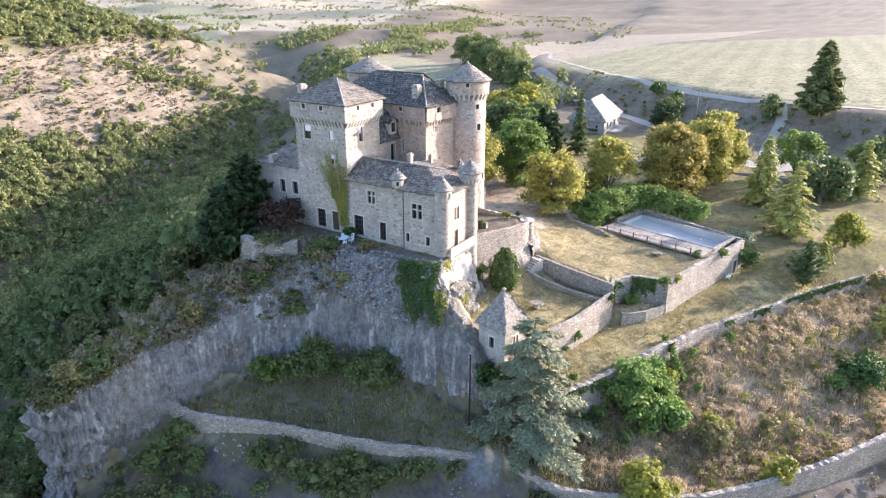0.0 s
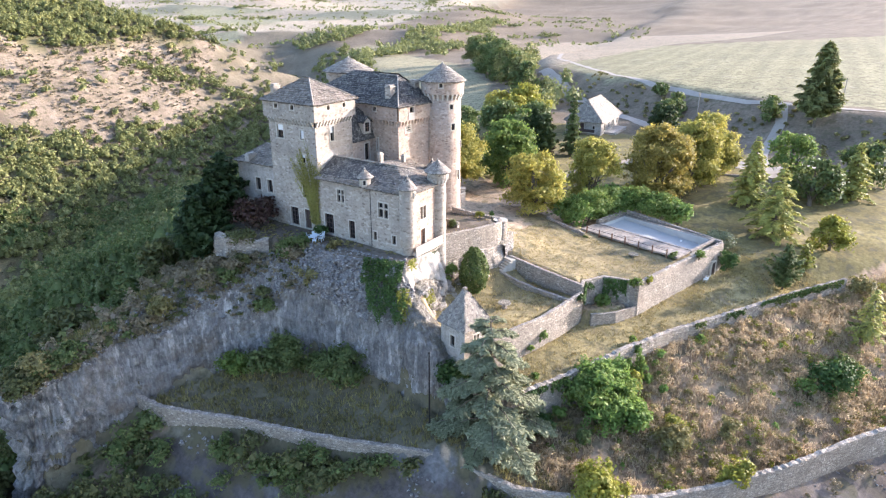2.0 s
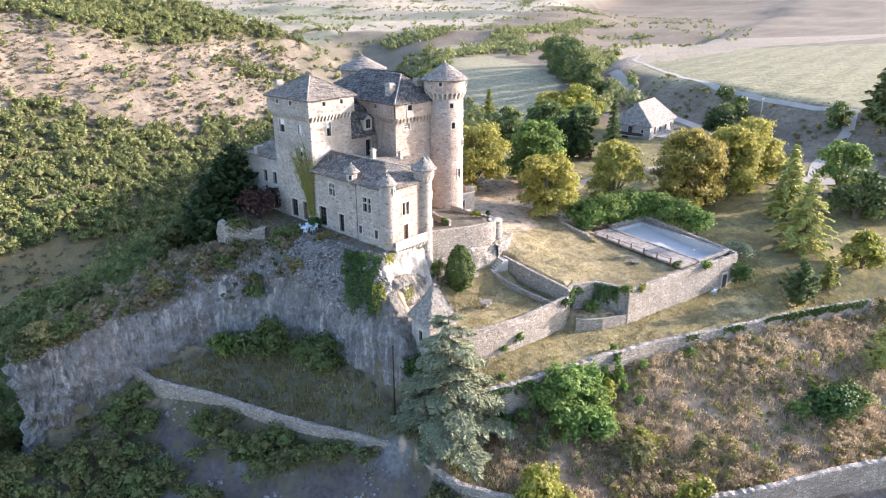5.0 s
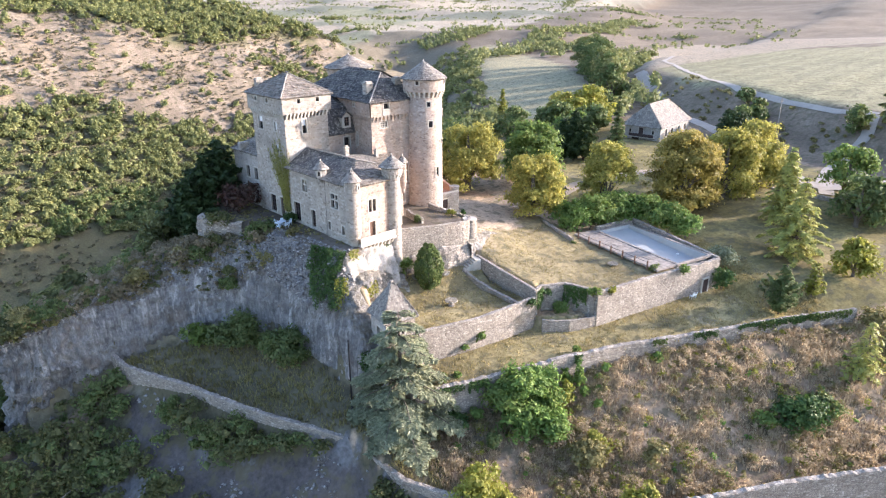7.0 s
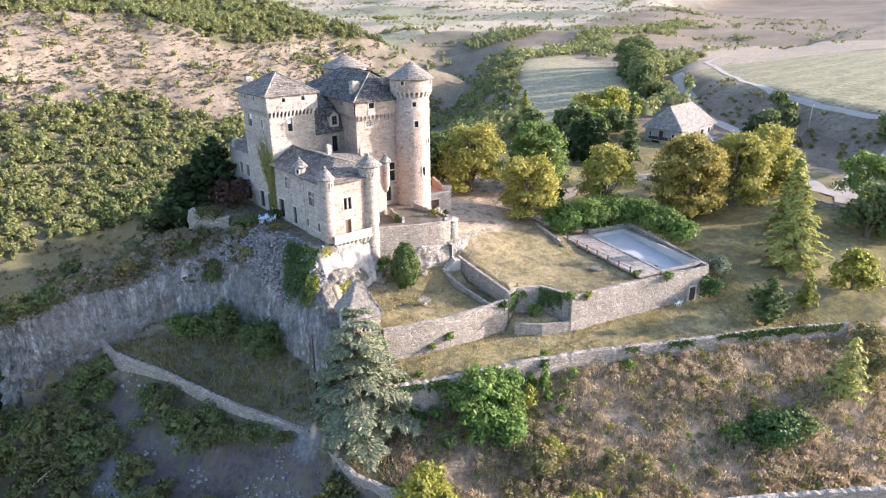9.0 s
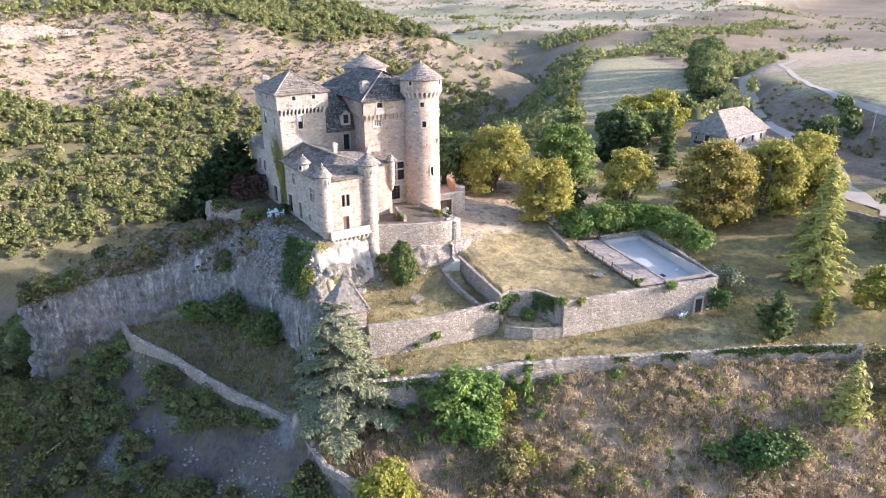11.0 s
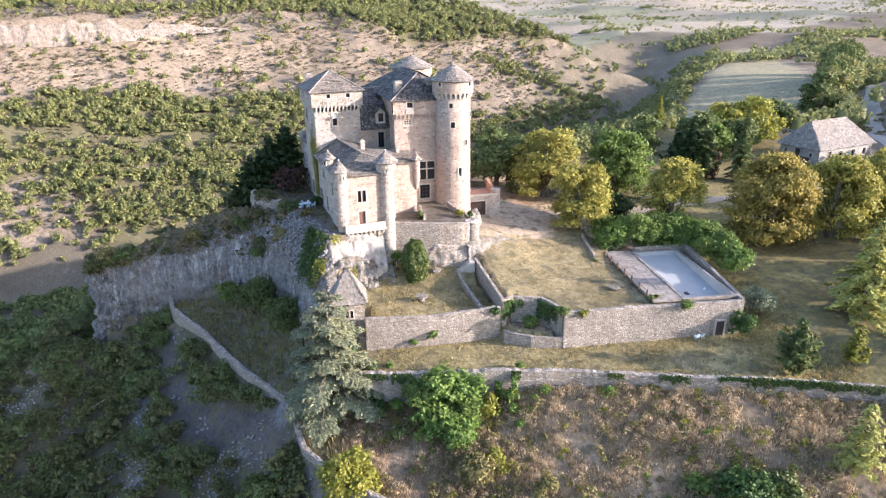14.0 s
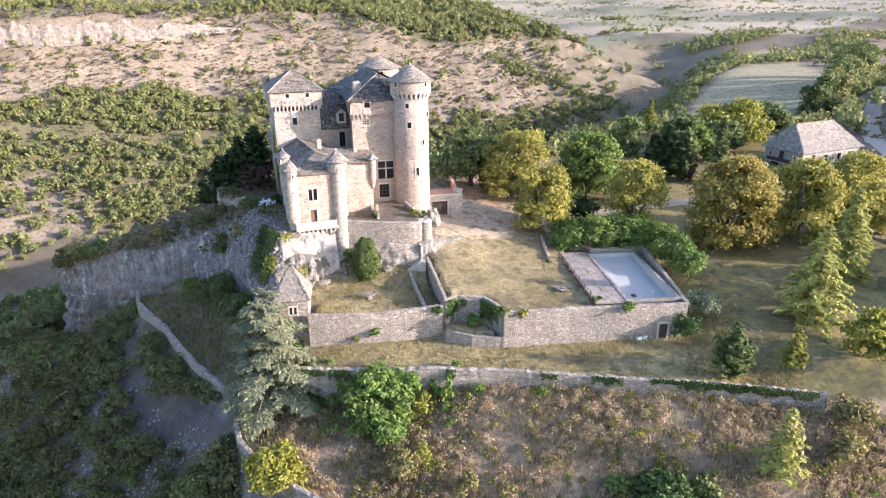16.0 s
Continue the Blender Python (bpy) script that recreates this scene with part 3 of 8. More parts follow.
def cover_colour(x, y, z):
    """Broad ground cover: dry grass, soil, stubble, crops, gravel; some colours also carry shade and haze."""
    n = rolling(x, y, 6.0, 2.0)[..., None]
    jx, jy = 0.9 * rolling(x, y, 2.3, 6.0), 0.9 * rolling(y, x, 2.1, 8.0)
    n2 = rolling(x, y, 60.0, 9.0)[..., None]
    fine = rolling(x, y, 1.6, 4.0)[..., None]
    dry, straw, soil = np.array([0.45, 0.325, 0.205]), np.array([0.40, 0.31, 0.18]), np.array([0.20, 0.155, 0.115])
    green, lawn_c, rock = np.array([0.335, 0.275, 0.095]), np.array([0.31, 0.25, 0.145]), np.array([0.30, 0.29, 0.28])
    s, _ = line_dist(x, y, EDGE)
    c = dry + 0.12 * n * dry
    russet = smooth01(rolling(x, y, 4.5, 5.0) + 0.5 * rolling(x, y, 1.7, 3.0), 0.1, 0.7)[..., None]
    c = c * (1 - 0.55 * russet) + np.array([0.33, 0.21, 0.125]) * 0.55 * russet
    c = np.where((s > 0)[..., None], 0.55 * soil + 0.25 * dry + 0.15 * n * soil, c)
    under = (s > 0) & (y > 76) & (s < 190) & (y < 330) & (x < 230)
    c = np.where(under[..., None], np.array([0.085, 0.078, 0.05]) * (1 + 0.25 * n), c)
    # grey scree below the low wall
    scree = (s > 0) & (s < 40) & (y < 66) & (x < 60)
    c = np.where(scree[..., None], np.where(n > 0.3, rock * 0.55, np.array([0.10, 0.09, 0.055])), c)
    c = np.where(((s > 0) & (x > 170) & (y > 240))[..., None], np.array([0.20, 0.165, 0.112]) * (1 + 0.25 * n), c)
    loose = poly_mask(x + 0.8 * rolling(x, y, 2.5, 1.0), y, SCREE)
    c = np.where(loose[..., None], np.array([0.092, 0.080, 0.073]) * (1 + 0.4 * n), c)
    hillside = (s > 110) & (line_dist(x, y, [(-400, 860), (60, 600), (172, 528), (290, 455), (400, 380)])[0] < 8) & (y > 200)
    c = np.where(hillside[..., None], np.array([0.272, 0.213, 0.150]) * (1 + 0.26 * n + 0.16 * n2), c)
    # foot of the far slope: valley shade put into a darker ground colour
    strip = np.abs(line_dist(x, y, [(-190, 205), (-110, 232), (-60, 250), (0, 281), (34, 294)])[0]) < 20
    c = np.where(strip[..., None], np.array([0.135, 0.115, 0.085]) * (1 + 0.25 * n), c)
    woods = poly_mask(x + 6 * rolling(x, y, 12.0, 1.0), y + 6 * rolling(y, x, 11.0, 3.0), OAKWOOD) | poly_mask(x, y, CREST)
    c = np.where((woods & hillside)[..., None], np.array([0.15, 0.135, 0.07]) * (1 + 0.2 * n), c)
    # far country: patchwork of stubble, ploughed and green fields, with haze paled into their colours
    far = np.hypot(x, y) > 560
    cell = np.floor(x / 190 + 0.4 * np.sin(y / 240)) * 7 + np.floor(y / 150 + 0.4 * np.sin(x / 170)) * 13
    pick = np.mod(np.abs(np.sin(cell * 12.9898) * 43758.5), 1.0)[..., None]
    patch = np.where(pick < 0.5, np.array([0.44, 0.365, 0.26]), np.where(pick < 0.72, np.array([0.37, 0.305, 0.22]), np.where(pick < 0.88, np.array([0.30, 0.285, 0.175]), np.array([0.21, 0.205, 0.14]))))
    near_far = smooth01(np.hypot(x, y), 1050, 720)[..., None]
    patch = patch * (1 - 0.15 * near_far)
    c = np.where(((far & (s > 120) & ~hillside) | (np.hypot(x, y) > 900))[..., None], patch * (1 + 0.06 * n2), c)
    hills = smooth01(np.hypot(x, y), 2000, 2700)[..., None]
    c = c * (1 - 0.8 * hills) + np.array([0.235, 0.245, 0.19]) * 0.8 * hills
    bare = (line_dist(x, y, PATH_WALL)[0] < 0) & (s < 0) & (x > 50) & (x < 124) & (y < 40)
    c = np.where(bare[..., None], (0.78 + 0.25 * n) * c, c)
    # stony soil outside the low wall, the shade there put into its colour
    outer = (line_dist(x, y, LOW_WALL[::-1])[0] > 0.2) & (x > 46) & (y < 32) & (x < 124)
    c = np.where(outer[..., None], np.array([0.155, 0.130, 0.110]) * (1 + 0.35 * n + 0.25 * fine), c)
    # bank and fields to the east
    east = (s < 0) & (x > 128)
    c = np.where(east[..., None], np.array([0.20, 0.155, 0.108]) * (1 + 0.3 * n), c)
    field = poly_mask(x, y, [(206, 20), (203, 92), (214, 120), (222, 150), (262, 200), (420, 240), (600, 100), (600, -200), (206, -200)])
    rows = np.sin((x * 0.35 - y) * 0.55)[..., None]
    c = np.where(field[..., None], np.array([0.265, 0.24, 0.135]) * (1 + 0.10 * rows + 0.08 * n2), c)
    stub = poly_mask(x, y, [(262, 200), (420, 240), (800, 300), (800, 620), (420, 420), (300, 300)])
    c = np.where(stub[..., None], np.array([0.35, 0.28, 0.195]) * (1 + 0.05 * n2), c)
    tongue = poly_mask(x, y, TONGUE)
    c = np.where(tongue[..., None], np.array([0.34, 0.295, 0.17]) * (1 + 0.1 * np.sin((x - y * 0.4) * 0.8)[..., None]), c)
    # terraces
    # terrace under the cliff: dark olive grass, shade included in its colour
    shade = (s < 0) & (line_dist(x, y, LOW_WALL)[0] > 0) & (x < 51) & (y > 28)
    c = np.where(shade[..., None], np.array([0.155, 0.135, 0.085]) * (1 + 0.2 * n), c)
    spur = (s < 1) & (y > 68) & (x < 50)
    c = np.where(spur[..., None], np.array([0.18, 0.155, 0.10]) * (1 + 0.3 * n), c)
    c = np.where(poly_mask(x, y, PATHLAND)[..., None], (0.52 * lawn_c + 0.36 * green) * (1 + 0.25 * n + 0.2 * fine), c)
    c = np.where(poly_mask(x + jx, y + jy, LAWN)[..., None], (0.74 * lawn_c + 0.14 * green) * (1 + 0.16 * n + 0.18 * fine), c)
    c = np.where(poly_mask(x, y, GARDEN)[..., None], (0.62 * lawn_c + 0.26 * green) * (1 + 0.2 * n + 0.2 * fine), c)
    # eastern garden grass, its colour darkened to stand for the trees' shadow
    garden_e = (x > 102) & (x < 165) & (y > 27.5 - 0.3 * (x - 102)) & (s < 0) & (y > 16)
    c = np.where(garden_e[..., None], (0.2 * lawn_c + 0.5 * green) * (1 + 0.35 * n), c)
    court = poly_mask(x + 2 * jx, y + 2 * jy, [(70, 58), (78, 60), (88, 66), (104, 74), (100, 84), (80, 82), (70, 74)])
    c = np.where(court[..., None], np.array([0.40, 0.31, 0.21]) * (1 + 0.1 * n), c)
    c = np.where(poly_mask(x, y, PLATFORM)[..., None], np.array([0.15, 0.122, 0.092]) * (1 + 0.25 * n), c)
    return np.clip(c, 0.01, 0.8)


def build_ground():
    xs = axis(-2500, 6, 116, 4200, 0.6, 1.07, 1.04)
    ys = axis(-1500, 4, 90, 4200, 0.6, 1.12, 1.035)
    gx, gy = np.meshgrid(xs, ys)
    gz = land(gx, gy)
    nx, ny = len(xs), len(ys)
    idx = np.arange(nx * ny).reshape(ny, nx)
    faces = np.stack([idx[:-1, :-1], idx[:-1, 1:], idx[1:, 1:], idx[1:, :-1]], -1).reshape(-1, 4)
    me = fast_mesh("ground", np.stack([gx, gy, gz], -1).reshape(-1, 3), faces)
    col = np.ones((nx * ny, 4), np.float32)
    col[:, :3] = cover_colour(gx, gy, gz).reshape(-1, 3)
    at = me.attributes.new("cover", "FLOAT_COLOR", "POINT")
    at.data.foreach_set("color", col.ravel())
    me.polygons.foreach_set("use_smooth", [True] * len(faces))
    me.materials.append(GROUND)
    return tagged(new("ground", me), "dry grassy hills, terraces and fields around the castle spur", "ground", kind="structure")


ground = build_ground()


def ground_z(x, y):
    return float(land(np.array([x]), np.array([y]))[0])


# ---- cliff and field walls ----
def sample_line(pts, step):
    """Points at even steps along a polyline, with the length along it and the left normal."""
    out, run = [], 0.0
    for (x0, y0), (x1, y1) in zip(pts[:-1], pts[1:]):
        ln = math.hypot(x1 - x0, y1 - y0)
        n = max(1, round(ln / step))
        for i in range(n):
            t = i / n
            out.append((x0 + t * (x1 - x0), y0 + t * (y1 - y0), run + t * ln, -(y1 - y0) / ln, (x1 - x0) / ln))
        run += ln
    out.append((pts[-1][0], pts[-1][1], run, out[-1][3], out[-1][4]))
    return out


def rubble_wall(pts, top, base, thick=0.6, step=0.45, rough=0.03, cap=0.05, back=None):
    """A rough stone wall along pts: top(x, y, along) and base give its heights; its face lies on the right-hand side."""
    s, P = Shape(), sample_line(pts, step)
    rings = []
    for k, (x, y, a, nx, ny) in enumerate(P):
        zt, zb = top(x, y, a) + random.uniform(-cap, cap), base(x, y, a)
        bk = back(x, y, a) if back else zb
        rows = 7
        ring = []
        for r in range(rows + 1):
            z = zb + (zt - zb) * r / rows
            j = rough * noise.noise((x * 1.7, y * 1.7, z * 1.9)) * 1.6 + (0.10 * (1 - r / rows))
            ring.append((x + nx * (-thick / 2 - j), y + ny * (-thick / 2 - j), z))
        for w in (0.15, 0.5, 0.85):
            o = -thick / 2 + thick * w
            ring.append((x + nx * o, y + ny * o, zt + random.uniform(0, cap)))
        ring.append((x + nx * thick / 2, y + ny * thick / 2, zt - random.uniform(0, cap)))
        ring.append((x + nx * (thick / 2), y + ny * (thick / 2), bk - 0.4))
        rings.append(ring)
    m = len(rings[0])
    vs = [p for r in rings for p in r]
    fs = [(k * m + i, (k + 1) * m + i, (k + 1) * m + i + 1, k * m + i + 1) for k in range(len(rings) - 1) for i in range(m - 1)]
    fs = [f[::-1] for f in fs]
    fs += [tuple(range(m)), tuple(reversed([(len(rings) - 1) * m + i for i in range(m)]))]
    return s.add(vs, fs)


def lower(x, y, nx, ny, d):
    return ground_z(x + nx * d, y + ny * d)


def wall_thing(name, pts, top, thick, label, drop=0.5, mat=None, rough=0.03, cap=0.05):
    P = {}
    for x, y, a, nx, ny in sample_line(pts, 0.45):
        P[round(a, 3)] = min(lower(x, y, nx, ny, -thick * 0.5 - 0.9), lower(x, y, nx, ny, thick * 0.5 + 0.6)) - drop
    sh = rubble_wall(pts, top, lambda x, y, a: P[round(a, 3)], thick, 0.45, rough, cap)
    return tagged(part(name, sh, mat or RUBBLE), label, "wall", kind="structure")


def level(vals):
    """Wall tops by the length along the wall."""
    a, z = [v[0] for v in vals], [v[1] for v in vals]
    return lambda x, y, t: float(np.interp(t, a, z))


low_len = sample_line(LOW_WALL, 0.45)[-1][2]
wall_thing("low_terrace_wall", LOW_WALL[::-1], level([(0, 3.5), (22, 3.2), (52, 2.4), (low_len - 48, 2.5), (low_len - 38, 2.9), (low_len - 20, 3.6), (low_len, 4.6)]), 0.6,
           "long low dry-stone wall edging the terrace below the cliff", 0.6, rough=0.06, cap=0.09)
wall_thing("path_wall", PATH_WALL, level([(0, 8.5), (9, 8.7), (20, 9.0), (35, 9.1), (50, 9.6), (70, 9.9)]), 0.7, "long retaining wall of grey rubble stone below the grass path", 0.5, rough=0.02, cap=0.11)
wall_thing("path_wall_return", [(51.2, 44.0), (51.0, 36.8)], level([(0, 8.9), (8, 8.4)]), 0.7, "short return of the rubble retaining wall beside the cedar")
wall_thing("garden_wall", [(54.3, 41.9), (61.0, 41.6), (66.0, 41.7), (71.6, 42.2)], level([(0, 12.9), (8, 12.75), (16.5, 13.2)]), 0.55, "pale rubble wall enclosing the lower garden")
wall_thing("niche_wall", [(71.8, 42.4), (73.6, 43.4), (77.2, 42.6), (78.8, 39.6), (79.0, 38.5)], level([(0, 13.9), (5, 13.9), (10, 13.8)]), 0.5, "ivy-hung recessed wall of the garden niche")
wall_thing("niche_low_wall", [(71.9, 40.6), (75.0, 38.9), (78.9, 38.2)], level([(0, 10.5), (4, 10.3), (8, 10.2)]), 0.4, "low stone wall in front of the garden niche")
wall_thing("lawn_wall", [(78.9, 38.3), (89.0, 38.3), (102.4, 38.0)], level([(0, 13.75), (10, 13.85), (23.5, 13.9)]), 0.6, "tall rubble retaining wall of the upper lawn and pool", rough=0.02, cap=0.07)
wall_thing("stair_wall", [(72.0, 42.3), (71.3, 48.0), (70.4, 54.3)], level([(0, 14.1), (6, 14.6), (12, 15.3)]), 0.45, "stone wall with flat coping beside the garden stair", 1.2)
wall_thing("stair_inner_wall", [(69.4, 42.6), (68.6, 48.0), (67.7, 53.4)], level([(0, 12.75), (5, 12.85), (8, 13.2), (11, 13.9)]), 0.45, "low worn stone wall of the garden stair ramp")
wall_thing("lawn_edge_wall", [(88.7, 54.6), (89.0, 58.6), (89.5, 63.0)], level([(0, 14.3), (4, 14.5), (9, 14.8)]), 0.4, "low crumbling stone wall edging the upper lawn", cap=0.12)
wall_thing("pool_wall", [(102.6, 38.2), (103.4, 47.0), (104.0, 56.6)], level([(0, 14.0), (19, 14.5)]), 0.5, "stone wall along the far side of the pool")
wall_thing("pool_end_wall", [(104.2, 56.8), (95.6, 56.9)], level([(0, 14.5), (9, 14.4)]), 0.5, "stone wall at the end of the pool")
wall_thing("drive_wall", [(141.0, 60.5), (144.6, 54.5), (146.5, 46.0), (152.0, 38.0)], level([(0, 14.3), (25, 14.2)]), 0.5, "low dark stone wall edging the gravel drive")
def cliff():
    """The limestone face under the castle terrace: a steep fluted wall up to a rim, then a broken slope of rubble and earth up to the crest."""
    nu, nv = 380, 60
    rim_h = 0.58
    n = len(CLIFF_BASE)
    st = np.linspace(0, n - 1, nu + 1)
    def along(vals):
        v = np.interp(st, np.arange(n), vals)
        pad = np.pad(v, 9, mode="edge")
        sm = np.convolve(pad, np.ones(19) / 19, "valid")
        sm[0], sm[-1] = v[0], v[-1]
        return sm
    bx, by, bz = along([p[0] for p in CLIFF_BASE]), along([p[1] for p in CLIFF_BASE]), along(FOOT_Z)
    tx, ty, tz = along([p[0] for p in CLIFF_TOP]), along([p[1] for p in CLIFF_TOP]), along(CREST_Z)
    rz = along(RIM_Z)
    rz = rz + np.array([1.5 * noise.fractal((a * 0.035, 5.0, 1.0), 0.8, 2.0, 4) for a in range(nu + 1)])
    gx, gy = np.gradient(bx), np.gradient(by)
    ln = np.hypot(gx, gy)
    onx, ony = -gy / ln, gx / ln
    vs, fs = [], []
    for i in range(nu + 1):
        tip = float(smooth01(st[i], 8.2, 10.2))
        for j in range(nv + 1):
            h = j / nv
            if h < rim_h:
                f = h / rim_h
                o = -0.9 * f ** 1.6
                x, y, z = bx[i] - onx[i] * -o, by[i] - ony[i] * -o, bz[i] - 0.8 + (rz[i] - bz[i] + 0.8) * f
                face = 1.0
            else:
                f = (h - rim_h) / (1 - rim_h)
                rx, ry = bx[i] - onx[i] * 0.9, by[i] - ony[i] * 0.9
                x, y, z = rx + (tx[i] - rx) * f, ry + (ty[i] - ry) * f, rz[i] + (tz[i] + 0.12 - rz[i]) * (0.45 * f + 0.55 * math.sin(f * math.pi / 2))
                face = max(0.25, 1 - 4 * f)
            flute = noise.fractal((x * 0.42, y * 0.42, z * (0.07 + 0.25 * tip)), 0.7, 2.2, 6)
            lump = noise.fractal((x * 0.22 + 7, y * 0.22, z * 0.20), 1.0, 2.0, 4)
            grain = noise.fractal((x * 1.7, y * 1.7, z * 1.1), 0.8, 2.0, 4)
            q = z * 0.42 + 0.7 * noise.noise((x * 0.2, y * 0.2, 2.0)) + 0.35 * noise.noise((x * 0.9, y * 0.9, z * 0.3))
            block = (q - math.floor(q)) - 0.5
            crack = abs(noise.noise((x * 0.55 + 3, y * 0.55, z * 0.12)))
            d = face * ((0.20 - 0.05 * tip) * flute + (0.8 + 0.5 * tip) * lump + (0.12 + 0.75 * tip) * block - (0.20 + 0.15 * tip) * max(0.0, 0.16 - crack) * 5) + (0.30 + 0.15 * tip) * grain
            up = (1 - face) * (0.34 * noise.fractal((x * 0.7, y * 0.7, 4.0), 0.8, 2.0, 4) + 0.22 * grain)
            fade = min(1.0, 4 * (1 - h) + 0.15)
            vs.append((x + onx[i] * d * fade, y + ony[i] * d * fade, z + up * fade))
    for i in range(nu):
        for j in range(nv):
            a = i * (nv + 1) + j
            fs.append((a, a + 1, a + nv + 2, a + nv + 1))
    return np.array(vs), np.array(fs)


cv, cf = cliff()
tagged(part("cliff", fast_mesh("cliff", cv, cf), ROCK), "streaked grey limestone cliff below the castle terrace", "cliff", kind="structure")


def scarp():
    """A pale limestone band along the brow of the hill across the valley."""
    vs, fs, nv = [], [], 16
    P = sample_line([(-215, 368), (-153, 386), (-127, 394), (-84, 414), (-27, 446)], 0.9)
    for x, y, a, nx, ny in P:
        hgt = float(np.interp(x, [-215, -120, -88, -80, -70, -52, -44, -27], [13, 13, 11.5, 5.5, 8.5, 7.0, 4.5, 2.0])) * (1 + 0.3 * noise.noise((x * 0.17, 0, 0)))
        zb = float(np.interp(x, [-215, -127, -84, -27], [24.5, 24.8, 26.5, 30.5]))
        for j in range(nv + 1):
            h = j / nv
            d = 1.0 * noise.fractal((x * 0.25, h * 1.4, 1), 0.8, 2.0, 6) + 0.5 * noise.noise((x * 0.6, h * 4, 5)) + 0.8 * math.floor(h * 3.5 + noise.noise((x * 0.08, 0, 3))) * -0.6
            vs.append((x - nx * (d + 1.0), y - ny * (d + 1.0) - (1 - h) * 1.5, zb + hgt * h))
    n = nv + 1
    for i in range(len(P) - 1):
        for j in range(nv):
            a = i * n + j
            fs.append((a, a + n, a + n + 1, a + 1))
    return np.array(vs), np.array(fs)


sv, sf = scarp()
tagged(part("scarp", fast_mesh("scarp", sv, sf), SCARP), "pale limestone scarp along the far hill brow", "cliff", kind="structure")


def rock_band(name, pts, top, base, bulge, label, seed=0.0, nv=14, mat=None, amp=1.0, category="rock", lean=0.8):
    """A band of bare broken rock along pts, leaning out towards its foot on the right-hand side."""
    P = sample_line(pts, 0.22)
    vs, fs = [], []
    for x, y, a, nx, ny in P:
        zt, zb = top(x, y, a), base(x, y, a)
        for j in range(nv + 1):
            h = j / nv
            z = zb + (zt - zb) * h
            q = (x * 0.9 + seed, y * 0.9, z * 0.9)
            d = bulge * (1 - h) ** lean + amp * 0.55 * noise.fractal(q, 0.7, 2.1, 6) + amp * 0.25 * abs(noise.noise((x * 2.1, y * 2.1, z * 1.3)))
            if j == nv:
                d = -0.7
            vs.append((x - nx * d, y - ny * d, z + 0.35 * noise.noise((x * 1.1, y * 1.1, seed)) * h))
    n = nv + 1
    for i in range(len(P) - 1):
        for j in range(nv):
            a = i * n + j
            fs.append((a, a + n, a + n + 1, a + 1))
    return tagged(part(name, fast_mesh(name, vs, fs), mat or OUTCROP), label, category, kind="structure")


def local_line(pts):
    return [castle_xy(u, v) for u, v in pts]


rock_band("outcrop_forecourt", local_line([(7.4, 0.0), (10.0, -1.1), (13.5, -2.5), (16.6, -3.4), (18.4, -3.4), (19.7, -2.6)]), level([(0, 16.6), (4, 17.2), (8, 17.5), (11, 17.0), (14, 17.4)]),
          level([(0, 12.8), (8, 13.6), (11, 13.8), (14, 14.6)]), 0.8, "rough pale bedrock under the forecourt wall", 3.0, 16, RUBBLE, 0.45)
rock_band("outcrop_ledge", [(69.4, 54.6), (71.6, 55.6), (73.8, 57.4), (76.6, 59.4)], level([(0, 17.2), (2, 17.9), (5, 17.0), (9, 16.2)]), level([(0, 14.4), (9, 15.0)]), 0.8, "low pale rock ledge at the edge of the lawn", 8.0, 8)

rubble_wall_ob = rock_band("terrace_rubble_wall", local_line([(-4.5, 12.4), (-4.2, 8.5), (-3.4, 3.7), (-2.0, -0.9)]), level([(0, 19.95), (14, 20.0)]), level([(0, 17.4), (4, 15.2), (9, 13.6), (14, 12.6)]), 3.1,
          "loose grey rubble retaining wall under the castle terrace", 5.0, 40, LOOSE, 1.3, "wall", 1.0)
rock_band("terrace_south_wall", local_line([(-2.55, 0.9), (-2.05, -0.9), (0.0, -0.75), (2.6, -0.6), (5.7, -0.45)]), level([(0, 20.0), (4, 20.0), (5, 20.05), (10, 20.05)]), level([(0, 12.4), (5, 13.0), (10, 14.2)]), 1.8,
          "bright sunlit wall of old lime render below the balcony", 6.0, 18, RENDER_OLD, 0.65, "wall", 1.3)
rock_band("outcrop_turret", local_line([(-4.4, -1.2), (-3.6, -2.6), (-1.0, -2.5), (2.0, -2.0), (4.4, -1.6), (6.6, -1.6)]), level([(0, 14.6), (2, 15.2), (4, 16.8), (6, 17.2), (8, 16.6), (11.5, 15.0)]), level([(0, 9.5), (9, 11.5)]), 1.0,
          "stained limestone ledges under the castle wall", 11.0, 20, None, 1.9)
terrace_end = Shape().prism(local_line([(-2.0, -0.9), (5.7, -0.45), (5.7, 0.3), (-0.1, 0.3), (-0.1, 12.4), (-4.4, 12.4), (-4.1, 8.5), (-3.3, 3.7)]), 18.6, 20.02)
tagged(part("terrace_paving", terrace_end, EARTH), "worn earth and stone strip along the castle terrace edge", "paving", kind="structure")
rock_band("terrace_corner_wall", [(37.6, 78.6), (36.6, 76.0), (37.2, 74.2), (39.4, 72.6), (41.6, 71.0)], level([(0, 20.2), (3, 20.9), (5, 20.6), (7, 20.9), (8.5, 20.0), (10, 20.3)]), level([(0, 17.6), (10, 18.4)]), 0.35, "broken pale stone wall at the corner of the terrace", 2.0, 14, RUBBLE, 0.35, "wall")


